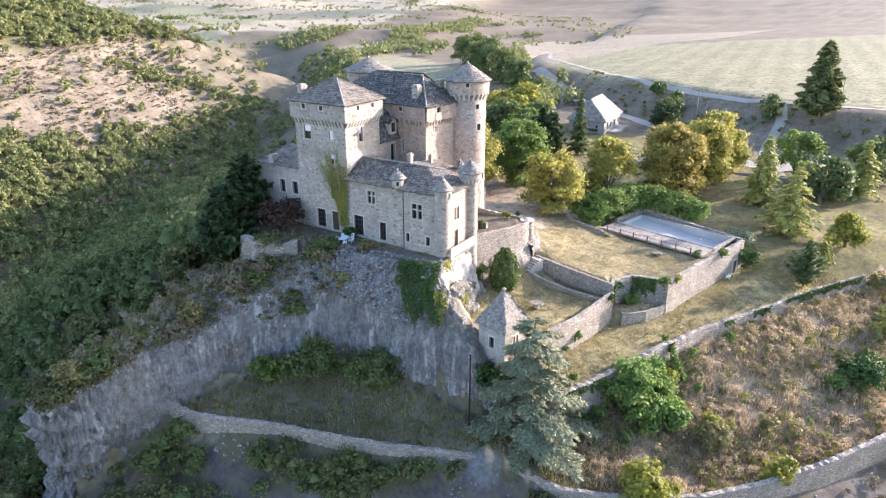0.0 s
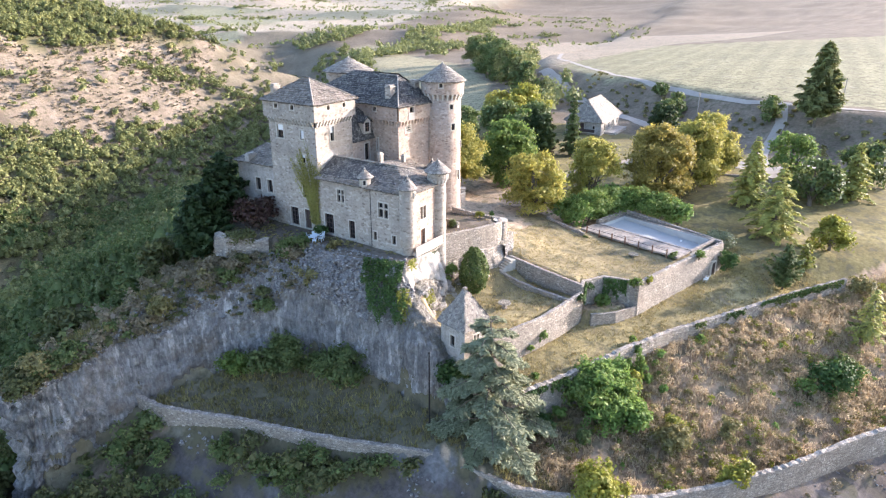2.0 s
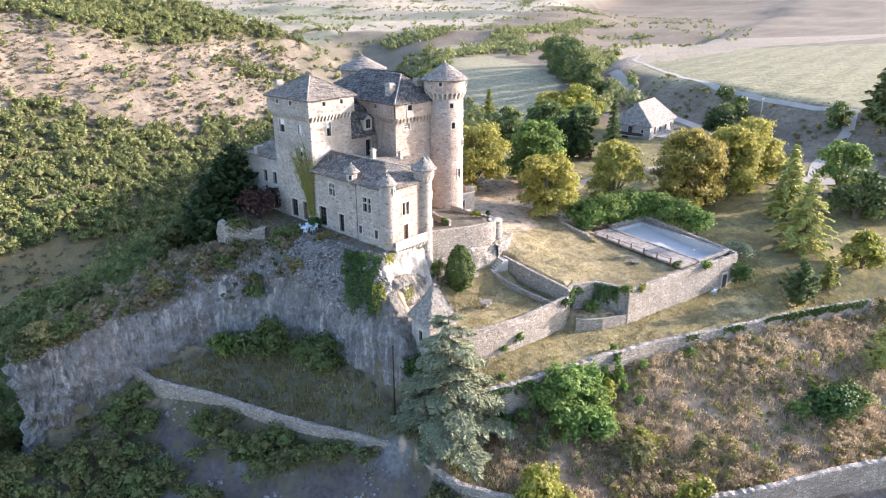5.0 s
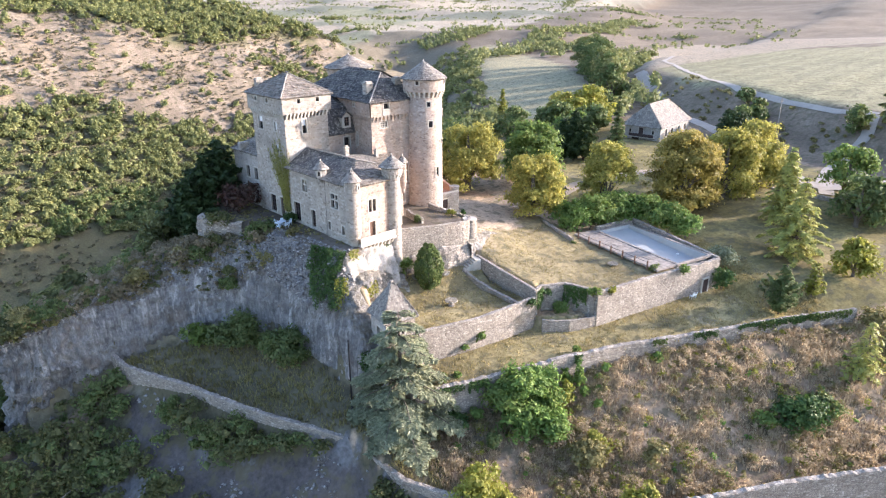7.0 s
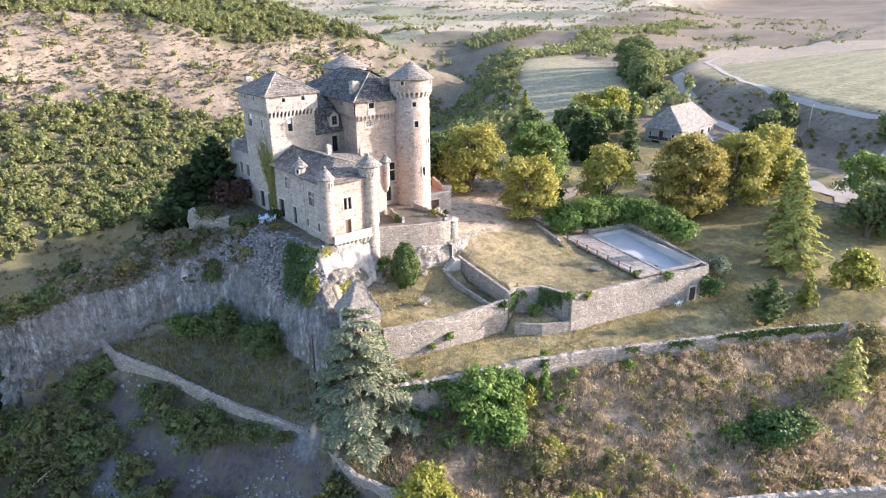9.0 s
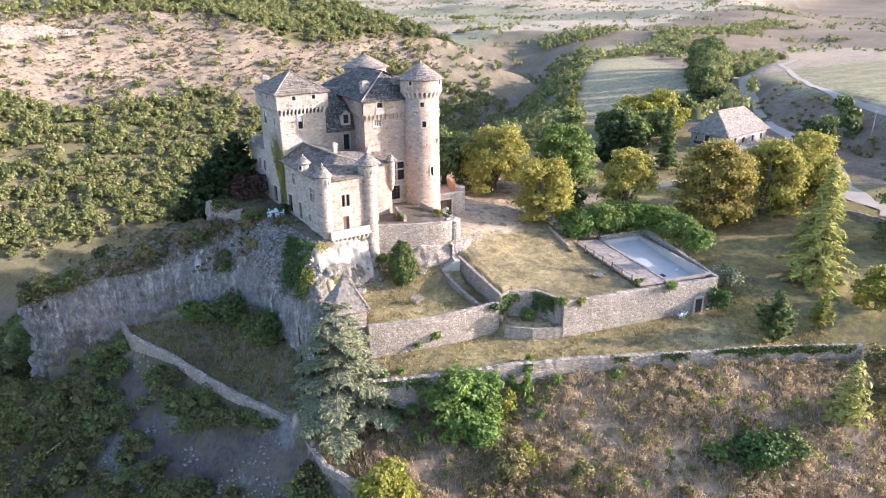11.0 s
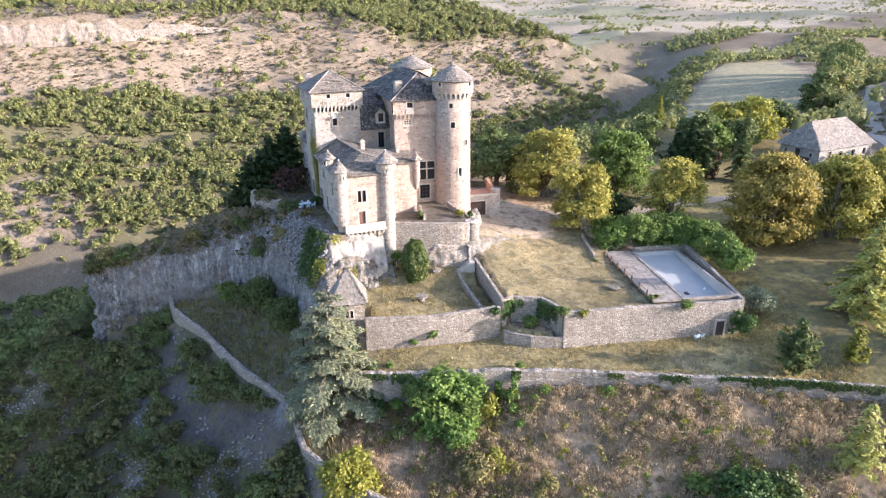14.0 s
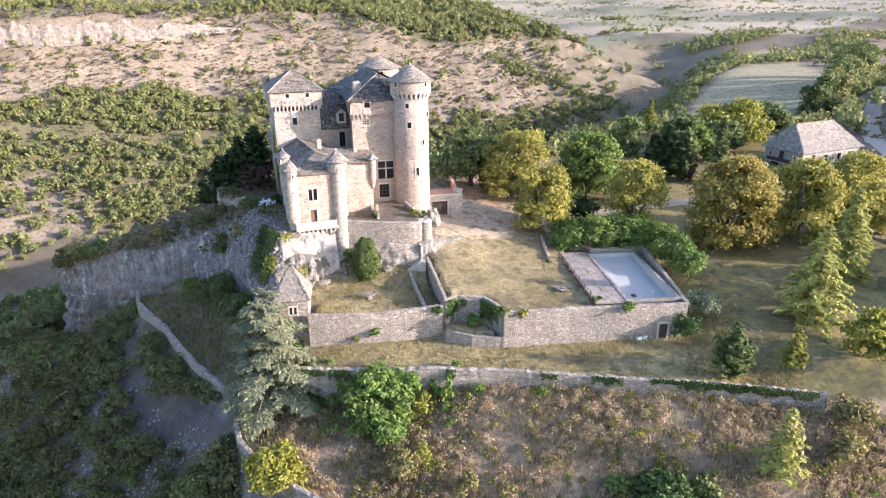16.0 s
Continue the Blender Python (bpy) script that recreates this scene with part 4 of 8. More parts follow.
# ---- the castle: helpers ----
def facade(shape, p0, p1, z0, z1, holes=(), depth=0.35):
    """A wall face from p0 to p1 (outside to the right), with openings (a0, a1, zb, zt) and their reveals."""
    (x0, y0), (x1, y1) = p0, p1
    ln = math.hypot(x1 - x0, y1 - y0)
    dx, dy = (x1 - x0) / ln, (y1 - y0) / ln
    nx, ny = dy, -dx
    A = sorted({0.0, ln, *[v for h in holes for v in h[:2]]})
    Z = sorted({z0, z1, *[v for h in holes for v in h[2:4]]})
    def P(a, z, d=0.0):
        return (x0 + dx * a - nx * d, y0 + dy * a - ny * d, z)
    for a, b in zip(A[:-1], A[1:]):
        for c, d in zip(Z[:-1], Z[1:]):
            ma, mz = (a + b) / 2, (c + d) / 2
            if any(h[0] < ma < h[1] and h[2] < mz < h[3] for h in holes):
                continue
            shape.add([P(a, c), P(b, c), P(b, d), P(a, d)], [(0, 1, 2, 3)])
    for h in holes:
        a, b, c, d = h[:4]
        q = [P(a, c), P(b, c), P(b, d), P(a, d)]
        r = [P(a, c, depth), P(b, c, depth), P(b, d, depth), P(a, d, depth)]
        for i in range(4):
            j = (i + 1) % 4
            shape.add([q[i], q[j], r[j], r[i]], [(0, 1, 2, 3)])


def opening(parent, p0, p1, hole, kind, depth=0.3):
    """What fills an opening: a glazed or stone-mullioned window, a door, or a dark void; with its stone surround."""
    (x0, y0), (x1, y1) = p0, p1
    ln = math.hypot(x1 - x0, y1 - y0)
    ang = math.degrees(math.atan2(y1 - y0, x1 - x0))
    a0, a1, zb, zt = hole[:4]
    m = pose(x0, y0, 0, 0, 0, ang)      # local x along the wall, y inwards
    w, h = a1 - a0, zt - zb
    if kind in ("door", "dark_door"):
        s = Shape()
        n = max(3, round(w / 0.22))
        for i in range(n):
            b0 = a0 + w * i / n
            s.box(b0 + 0.008, b0 + w / n - 0.008, depth - 0.14 + 0.01 * (i % 2), depth - 0.04, zb, zt, m)
        d = part("door", s, WOOD_BROWN if kind == "door" else WOOD_DARK, parent, "brown plank door" if kind == "door" else "dark plank door")
        k = Shape().box(a0 + w * 0.82, a0 + w * 0.86, depth - 0.20, depth - 0.14, zb + h * 0.45, zb + h * 0.52, m)
        part("door_handle", k, IRON, d)
    else:
        s = Shape().box(a0, a1, depth - 0.06, depth - 0.03, zb, zt, m)
        win = part("window", s, PANE_M, parent, "dark window pane")
        f = Shape()
        if kind == "mullion":
            f.box(a0 + w * 0.5 - 0.08, a0 + w * 0.5 + 0.08, 0.02, depth - 0.05, zb, zt, m)
            f.box(a0, a1, 0.03, depth - 0.05, zb + h * 0.56, zb + h * 0.56 + 0.14, m)
            part("mullion", f, DRESSED, win, "pale stone cross mullion")
        elif kind == "glazed":
            for i in range(4):
                c = a0 + w * i / 3
                f.box(c - 0.035, c + 0.035, depth - 0.12, depth - 0.05, zb, zt, m)
            for i in range(5):
                c = zb + h * i / 4
                f.box(a0, a1, depth - 0.11, depth - 0.05, c - 0.03, c + 0.03, m)
            part("window_frame", f, WOOD_DARK, win, "dark wooden glazing bars")
        elif kind == "half":
            f.box(a0, a1, depth - 0.14, depth - 0.05, zb + h * 0.55, zt, m)
            part("shutter", f, WHITE_PAINT, win, "pale upper shutter panel")
        elif kind == "blocked":
            f.box(a0, a1, depth - 0.14, depth - 0.05, zb, zt, m)
            part("shutter", f, WHITE_PAINT, win, "closed pale shutter")
        elif kind == "grate":
            for i in range(4):
                c = a0 + w * (i + 0.5) / 4
                f.box(c - 0.03, c + 0.03, 0.0, 0.06, zb, zt, m)
            for i in range(3):
                c = zb + h * (i + 0.5) / 3
                f.box(a0, a1, -0.01, 0.05, c - 0.03, c + 0.03, m)
            part("grille", f, DRESSED, win, "pale iron grille")
        else:
            f.box(a0 + w * 0.5 - 0.03, a0 + w * 0.5 + 0.03, depth - 0.12, depth - 0.05, zb, zt, m)
            part("window_frame", f, WOOD_DARK, win)
    s, e = Shape(), 0.16
    s.box(a0 - e, a0, -0.04, 0.10, zb, zt, m).box(a1, a1 + e, -0.04, 0.10, zb, zt, m)
    s.box(a0 - e, a1 + e, -0.045, 0.10, zt, zt + 0.2, m).box(a0 - e - 0.05, a1 + e + 0.05, -0.08, 0.10, zb - 0.14, zb, m)
    part("surround", s, DRESSED, parent, "dressed stone window surround")


def wall_with(parent, name, p0, p1, z0, z1, items, mat=None, depth=0.35):
    """A facade as one part, with what fills its openings."""
    s = Shape()
    facade(s, p0, p1, z0, z1, [i[:4] for i in items], depth)
    ob = part(name, s, mat or STONE, parent)
    for i in items:
        opening(parent, p0, p1, i, i[4], depth)
    return ob


def slates(poly, size=(0.5, 0.42), lift=0.085, seed=0):
    """Rows of stone slates on a flat roof face: poly in order, its first edge is the eave."""
    rnd = random.Random(seed)
    P = [Vector(p) for p in poly]
    n = (P[1] - P[0]).cross(P[2] - P[0]).normalized()
    if n.z < 0:
        n = -n
    e = (P[1] - P[0]).normalized()
    s = n.cross(e)
    if s.z < 0:
        s = -s
    pts = [((p - P[0]).dot(e), (p - P[0]).dot(s)) for p in P]
    top = max(q for _, q in pts)
    V, F = [], []
    d = -0.12
    while d < top - 0.05:
        h = size[1] * rnd.uniform(0.85, 1.15)
        lo, hi = None, None
        for i in range(len(pts)):
            (a0, b0), (a1, b1) = pts[i], pts[(i + 1) % len(pts)]
            c = min(max(d + h * 0.4, 0.001), top - 0.001)
            if (b0 - c) * (b1 - c) <= 0 and b0 != b1:
                a = a0 + (a1 - a0) * (c - b0) / (b1 - b0)
                lo = a if lo is None else min(lo, a)
                hi = a if hi is None else max(hi, a)
        if lo is None or hi - lo < 0.05:
            d += h
            continue
        a = lo - rnd.uniform(0, 0.2)
        while a < hi:
            w = size[0] * rnd.uniform(0.6, 1.4)
            b = min(a + w, hi + 0.08)
            k, u = lift * rnd.uniform(0.5, 1.5), rnd.uniform(-0.05, 0.05)
            o = len(V)
            for (aa, dd, kk) in ((a, d + u, k), (b, d + u + rnd.uniform(-0.03, 0.03), k), (b, d + h + 0.1, 0.012), (a, d + h + 0.1, 0.012), (a, d + u + 0.01, -0.03), (b, d + u + 0.01, -0.03)):
                V.append(tuple(P[0] + e * aa + s * dd + n * kk))
            F += [(o, o + 1, o + 2, o + 3), (o + 4, o + 5, o + 1, o), (o + 4, o, o + 3, o + 3), (o + 1, o + 5, o + 2, o + 2)]
            F[-2:] = []
            a = b + 0.012
        d += h
    return V, F


def roof(parent, faces, mat=None, name="roof", seed=1, size=(0.5, 0.42), ridge=None, label=""):
    """A roof: its boarding as one part, its slates as another under it, and ridge stones along the given lines."""
    b = Shape()
    for poly in faces:
        b.add(poly, [tuple(range(len(poly)))])
        b.add([(x, y, z - 0.16) for x, y, z in poly], [tuple(range(len(poly) - 1, -1, -1))])
        p, q = poly[0], poly[1]
        b.add([p, q, (q[0], q[1], q[2] - 0.16), (p[0], p[1], p[2] - 0.16)], [(3, 2, 1, 0)])
    r = part(name, b, SLATE_DARK, parent, label)
    V, F = [], []
    for i, poly in enumerate(faces):
        v, f = slates(poly, size, seed=seed * 31 + i)
        F += [tuple(k + len(V) for k in q) for q in f]
        V += v
    s = tagged(part("slate_covering", Shape().add(V, F), mat or SLATE, r, "rough stone slates"), kind="stuff")
    s["kind"] = "stuff"
    if ridge:
        k = Shape()
        for p, q in ridge:
            k.tube([Vector(p) + Vector((0, 0, 0.05)), (Vector(p) + Vector(q)) / 2 + Vector((0, 0, 0.07)), Vector(q) + Vector((0, 0, 0.05))], [0.09, 0.11, 0.09], 6)
        part("ridge_line", k, STONE, r, "pale mortared ridge line")
    return r


def cone_roof(parent, cx, cy, r, z0, z1, mat=None, n=28, seed=3, name="roof", finial=True):
    b = Shape().lathe(cx, cy, [(r, z0 - 0.12), (r, z0), (0.02, z1)], n)
    ro = part(name, b, SLATE_DARK, parent)
    rnd = random.Random(seed)
    V, F = [], []
    ln = math.hypot(r, z1 - z0)
    d = -0.06
    while d < ln - 0.15:
        h = 0.36 * rnd.uniform(0.9, 1.1)
        def at(t, dd, k):
            q = max(0.02, r * (1 - dd / ln)) + k * (z1 - z0) / ln
            return (cx + q * math.cos(t), cy + q * math.sin(t), z0 + (z1 - z0) * dd / ln + k * r / ln)
        t, circ = rnd.uniform(0, 1), 2 * math.pi
        end = t + circ
        step = 0.46 / max(0.3, r * (1 - d / ln))
        while t < end:
            w = step * rnd.uniform(0.7, 1.3)
            k, o = 0.06 * rnd.uniform(0.5, 1.5), len(V)
            t1 = min(t + w, end)
            V += [at(t, d, k), at(t1, d, k), at(t1, min(d + h + 0.1, ln - 0.02), 0.012), at(t, min(d + h + 0.1, ln - 0.02), 0.012), at(t, d, -0.04), at(t1, d, -0.04)]
            F += [(o, o + 1, o + 2, o + 3), (o + 4, o + 5, o + 1, o)]
            t = t1 + 0.02
        d += h
    s = tagged(part("slate_covering", Shape().add(V, F), mat or SLATE, ro, "rough stone slates"), kind="stuff")
    s["kind"] = "stuff"
    if finial:
        part("finial", Shape().lathe(cx, cy, [(0.08, z1 - 0.1), (0.12, z1), (0.09, z1 + 0.10), (0.02, z1 + 0.2)], 10), DRESSED, ro, "small stone finial")
    return ro


def corbels(parent, p0, p1, z, n, out=0.42, mat=None):
    """A row of stone corbels carrying a projecting parapet, each one a part, with the little arches between them."""
    (x0, y0), (x1, y1) = p0, p1
    ang = math.degrees(math.atan2(y1 - y0, x1 - x0))
    ln = math.hypot(x1 - x0, y1 - y0)
    s = Shape()
    w = 0.11
    for zz, dd in ((0.0, 0.14), (0.28, 0.28), (0.56, out)):
        s.box(-w, w, -dd, 0.05, zz, zz + 0.28)
    me = s.mesh("corbel", mat or DRESSED)
    arches = Shape()
    m = pose(x0, y0, 0, 0, 0, ang)
    for i in range(n):
        a = ln * (i + 0.5) / n
        ob = part("corbel", me, None, parent)
        ob.matrix_basis = m @ pose(a, 0, z - 0.84)
        if i < n - 1:
            b = ln * (i + 1.5) / n
            k = 6
            pts = [(a + w + (b - a - 2 * w) * j / k, z - 0.30 + 0.28 * math.sin(math.pi * j / k)) for j in range(k + 1)]
            for (q0, h0), (q1, h1) in zip(pts[:-1], pts[1:]):
                arches.add([(q0, -out, h0), (q1, -out, h1), (q1, -out, z + 0.02), (q0, -out, z + 0.02), (q0, 0, h0), (q1, 0, h1)], [(0, 1, 2, 3), (4, 5, 1, 0)], m)
    tagged(part("corbel_arcade", arches, mat or STONE, parent), kind="stuff")


def ring_corbels(parent, cx, cy, r, z, n, out=0.4, mat=None):
    s, w = Shape(), 0.12
    for zz, dd in ((0.0, 0.14), (0.28, 0.27), (0.56, out)):
        s.box(-w, w, -dd, 0.10, zz, zz + 0.28)
    me = s.mesh("corbel", mat or DRESSED)
    arches = Shape()
    for i in range(n):
        t = 360 * i / n
        ob = part("corbel", me, None, parent)
        ob.matrix_basis = pose(cx, cy, z - 0.84, 0, 0, t) @ pose(0, -r, 0)
        ro = r + out
        for j in range(5):
            def P(f, rad, zz):
                q = math.radians(t - 90 + 360 / n * f)
                return (cx + rad * math.cos(q), cy + rad * math.sin(q), zz)
            f0, f1 = 0.12 + 0.76 * j / 5, 0.12 + 0.76 * (j + 1) / 5
            h0, h1 = z - 0.30 + 0.28 * math.sin(math.pi * j / 5), z - 0.30 + 0.28 * math.sin(math.pi * (j + 1) / 5)
            arches.add([P(f0, ro, h0), P(f1, ro, h1), P(f1, ro, z + 0.02), P(f0, ro, z + 0.02), P(f0, r, h0), P(f1, r, h1)], [(0, 1, 2, 3), (4, 5, 1, 0)])
    tagged(part("corbel_arcade", arches, mat or STONE, parent), kind="stuff")


def round_window(parent, cx, cy, r, t, z0, z1, w=0.5):
    """A small window in a round wall, at the bearing t (degrees in the castle's own plan)."""
    m = pose(cx, cy, 0, 0, 0, t) @ pose(r, 0, 0, 0, 0, 90)
    s = Shape().box(-w / 2, w / 2, -0.03, 0.3, z0, z1, m)
    win = part("window", s, PANE_M, parent, "small dark window")
    f, e = Shape(), 0.15
    f.box(-w / 2 - e, -w / 2, -0.10, 0.3, z0 - e, z1 + e, m).box(w / 2, w / 2 + e, -0.10, 0.3, z0 - e, z1 + e, m)
    f.box(-w / 2, w / 2, -0.10, 0.3, z1, z1 + e, m).box(-w / 2, w / 2, -0.12, 0.3, z0 - e, z0, m)
    part("surround", f, DRESSED, win, "dressed stone surround")


def chimney(parent, x, y, z0, z1, w=0.7, d=0.6, mat=None):
    s = Shape().box(x - w / 2, x + w / 2, y - d / 2, y + d / 2, z0, z1 - 0.35)
    s.box(x - w / 2 - 0.08, x + w / 2 + 0.08, y - d / 2 - 0.08, y + d / 2 + 0.08, z1 - 0.35, z1 - 0.2)
    s.box(x - w / 2 + 0.08, x + w / 2 - 0.08, y - d / 2 + 0.08, y + d / 2 - 0.08, z1 - 0.2, z1)
    return part("chimney", s, mat or STONE, parent, "stone chimney stack")


# ---- square tower ----
def square_tower():
    t = thing("square_tower", CASTLE, "square limestone castle tower with corbelled parapet and hipped slate roof", "tower")
    u0, u1, v0, v1 = 0.15, 7.15, 14.7, 23.3
    # walls up to the corbels
    def left(v):                # place along the western face, which runs from v1 to v0
        return v1 - v
    wall_with(t, "wall", (u0, v1), (u0, v0), 18.5, 34.4, [
        (left(20.4), left(18.9), 20.4, 22.95, "glazed"), (left(17.65), left(16.55), 20.35, 23.0, "dark_door"),
        (left(17.7), left(16.6), 24.7, 26.4, "plain"), (left(17.55), left(16.85), 29.5, 30.6, "half"),
        (left(21.8), left(20.6), 32.4, 34.2, "half"), (left(17.5), left(16.8), 32.6, 33.8, "blocked")])
    wall_with(t, "wall", (u0, v0), (u1, v0), 18.5, 34.4, [(2.7, 3.4, 32.2, 34.1, "half")])
    wall_with(t, "wall", (u1, v0), (u1, v1), 18.5, 34.4, [])
    wall_with(t, "wall", (u1, v1), (u0, v1), 18.5, 34.4, [])
    o = 0.42
    for p, q, n in (((u0, v1), (u0, v0), 15), ((u0, v0), (u1, v0), 12), ((u1, v0), (u1, v1), 15), ((u1, v1), (u0, v1), 12)):
        corbels(t, p, q, 35.2, n, o)
    a0, a1, b0, b1 = u0 - o, u1 + o, v0 - o, v1 + o
    loop = lambda c: (c - 0.27, c + 0.27, 36.4, 37.0, "plain")
    wall_with(t, "parapet", (a0, b1), (a0, b0), 35.2, 37.4, [loop(b1 - 21.2), loop(b1 - 18.2)])
    wall_with(t, "parapet", (a0, b0), (a1, b0), 35.2, 37.4, [loop(2.6), loop(5.6)])
    wall_with(t, "parapet", (a1, b0), (a1, b1), 35.2, 37.4, [])
    wall_with(t, "parapet", (a1, b1), (a0, b1), 35.2, 37.4, [])
    part("floor_ledge", Shape().box(a0, a1, b0, b1, 35.12, 35.22), STONE, t)
    e = 0.28
    A, B, C, D = (a0 - e, b1 + e, 37.35), (a0 - e, b0 - e, 37.35), (a1 + e, b0 - e, 37.35), (a1 + e, b1 + e, 37.35)
    R0, R1 = (3.65, 18.7, 40.0), (3.65, 19.6, 40.0)
    roof(t, [[B, C, R0], [A, B, R0, R1], [C, D, R1, R0], [D, A, R1]], SLATE, seed=4, ridge=[(B, R0), (R0, R1), (C, R0)])
    chimney(t, 1.2, 22.6, 37.6, 39.3, 1.1, 0.7)
    # remains of a lower roof on the south wall
    part("roof_scar", Shape().add([(0.6, 14.66, 29.3), (6.9, 14.66, 30.6), (6.9, 14.66, 31.1), (5.2, 14.66, 31.3), (2.0, 14.66, 31.0), (0.6, 14.66, 29.8)], [(0, 1, 2, 3, 4, 5)]), RENDER_OLD, t, "pale patch of old render")
    return t


# ---- western lodge beyond the square tower ----
def lodge():
    t = thing("castle_lodge", CASTLE, "low rendered lodge leaning against the square tower", "building")
    z1 = 28.2
    wall_with(t, "wall", (0.4, 31.0), (0.4, 23.3), 17.0, z1, [(3.6, 4.6, 24.2, 26.0, "plain"), (6.0, 7.0, 24.2, 26.0, "plain"), (5.6, 6.8, 20.4, 22.6, "glazed"), (2.0, 3.0, 20.6, 22.4, "plain")], RENDER_OLD)
    wall_with(t, "wall", (8.0, 31.0), (0.4, 31.0), 17.0, z1, [], RENDER_OLD)
    wall_with(t, "wall", (8.0, 23.3), (8.0, 31.0), 17.0, z1, [], RENDER_OLD)
    roof(t, [[(0.1, 31.3, 28.1), (0.1, 23.4, 28.1), (4.2, 23.4, 30.0), (4.2, 29.0, 30.0)], [(8.3, 23.4, 28.1), (8.3, 31.3, 28.1), (4.2, 29.0, 30.0), (4.2, 23.4, 30.0)], [(8.3, 31.3, 28.1), (0.1, 31.3, 28.1), (4.2, 29.0, 30.0)]], seed=9)
    chimney(t, 0.9, 28.6, 27.6, 29.3, 1.5, 0.8, RENDER_OLD)
    return t


# ---- south wing with its corner turrets ----
def wing():
    t = thing("south_wing", CASTLE, "limestone castle wing with mullioned windows, slate roof and corner turrets", "building")
    z0, z1 = 12.0, 28.0
    left = lambda v: 14.7 - v
    wall_with(t, "wall", (0.12, 14.7), (0.12, 5.6), z0, z1, [
        (left(13.9), left(12.35), 20.45, 23.15, "glazed"), (left(9.65), left(8.65), 20.45, 22.9, "glazed"), (left(11.45), left(10.3), 25.15, 26.8, "mullion")])
    wall_with(t, "wall", (-0.12, 5.6), (-0.12, 0.0), z0, z1, [
        (5.6 - 4.4, 5.6 - 2.9, 24.4, 26.3, "mullion"), (5.6 - 5.3, 5.6 - 4.8, 21.2, 22.3, "plain"), (5.6 - 2.3, 5.6 - 1.75, 21.2, 22.35, "plain")])
    part("wall_step", Shape().box(-0.12, 0.12, 5.58, 5.62, z0, z1), STONE, t)
    wall_with(t, "wall", (0.0, -0.15), (6.6, -0.15), z0, z1, [(2.45, 2.95, 24.15, 25.8, "plain"), (3.12, 3.62, 24.15, 25.8, "plain"), (2.5, 3.42, 20.4, 22.85, "door")], STONE_PINK)
    wall_with(t, "wall", (6.6, 0.0), (6.6, 5.3), z0, z1, [], STONE_PINK)
    wall_with(t, "wall", (6.6, 5.3), (12.9, 5.3), z0, 27.6, [(0.9, 1.4, 24.9, 26.0, "plain")], STONE_PINK)
    wall_with(t, "wall", (12.9, 5.3), (12.9, 10.0), z0, 27.6, [], STONE_PINK)
    # arched heads over the twin window
    s = Shape()
    for c in (2.70, 3.37):
        for k in range(8):
            p, q = math.pi * k / 8, math.pi * (k + 1) / 8
            s.add([(c + 0.27 * math.cos(p), -0.20, 25.8 + 0.30 * math.sin(p)), (c + 0.27 * math.cos(q), -0.20, 25.8 + 0.30 * math.sin(q)), (c + 0.40 * math.cos(q), -0.20, 25.8 + 0.45 * math.sin(q)), (c + 0.40 * math.cos(p), -0.20, 25.8 + 0.45 * math.sin(p))], [(3, 2, 1, 0)])
    part("window_arch", s, DRESSED, t, "pale carved twin arches")
    zr = 29.8
    W0, W1, R0, R1 = (-0.45, 14.7, 27.95), (-0.45, -0.45, 27.95), (4.6, 5.0, zr), (3.3, 14.7, zr + 0.4)
    E0, E1 = (7.6, -0.45, 27.95), (7.6, 14.7, 28.9)
    roof(t, [[W0, W1, R0, R1], [W1, (6.9, -0.45, 27.95), (6.9, 3.8, 29.1), R0], [(6.9, 5.0, 27.9), (13.2, 5.0, 27.55), (13.2, 9.9, 28.6), (6.9, 9.9, 29.3)], [(6.9, 3.8, 29.1), (7.2, 14.7, 28.9), R1, R0]], seed=14,
         ridge=[(R0, R1), (R0, (6.9, 3.8, 29.1))])
    chimney(t, 5.7, 8.6, 28.4, 31.0, 0.6, 0.5)
    chimney(t, 11.2, 9.0, 28.0, 29.7, 0.5, 0.5)
    # corner turrets
    tl = part("corner_turret", Shape().lathe(0.15, 0.1, [(0.55, 20.2), (0.62, 20.6), (0.95, 21.9), (0.98, 22.0), (0.98, 28.5), (1.06, 28.55), (1.06, 28.75)], 26), STONE, t, "round corner turret of limestone")
    cone_roof(t, 0.15, 0.1, 1.2, 28.75, 30.2, SLATE_WARM, 20, 5, "turret_roof")
    round_window(t, 0.15, 0.1, 0.98, -75, 27.7, 28.2, 0.22)
    part("corner_turret", Shape().lathe(6.65, 0.1, [(1.35, 8.0), (1.22, 13.0), (1.05, 18.0), (1.02, 28.2), (1.36, 28.6), (1.36, 29.5)], 30), STONE, t, "tall round buttress turret of limestone")
    cone_roof(t, 6.65, 0.1, 1.66, 29.5, 31.0, SLATE_WARM, 22, 6, "turret_roof")
    ring_corbels(t, 6.65, 0.1, 1.06, 28.95, 16, 0.28)
    for z in (21.6, 25.4):
        round_window(t, 6.65, 0.1, 1.08, -20, z, z + 0.9, 0.28)
    part("corner_turret", Shape().lathe(12.9, 5.3, [(0.2, 23.6), (0.4, 24.4), (0.55, 25.2), (0.55, 27.9), (0.64, 27.95), (0.64, 28.1)], 20), STONE_PINK, t, "small corbelled turret")
    cone_roof(t, 12.9, 5.3, 0.82, 28.1, 29.1, SLATE_WARM, 18, 7, "turret_roof")
    part("corner_turret", Shape().lathe(0.1, 6.6, [(0.2, 27.3), (0.7, 28.0), (0.72, 29.0), (0.80, 29.05), (0.8, 29.15)], 18), STONE, t, "little watch turret on the eave")
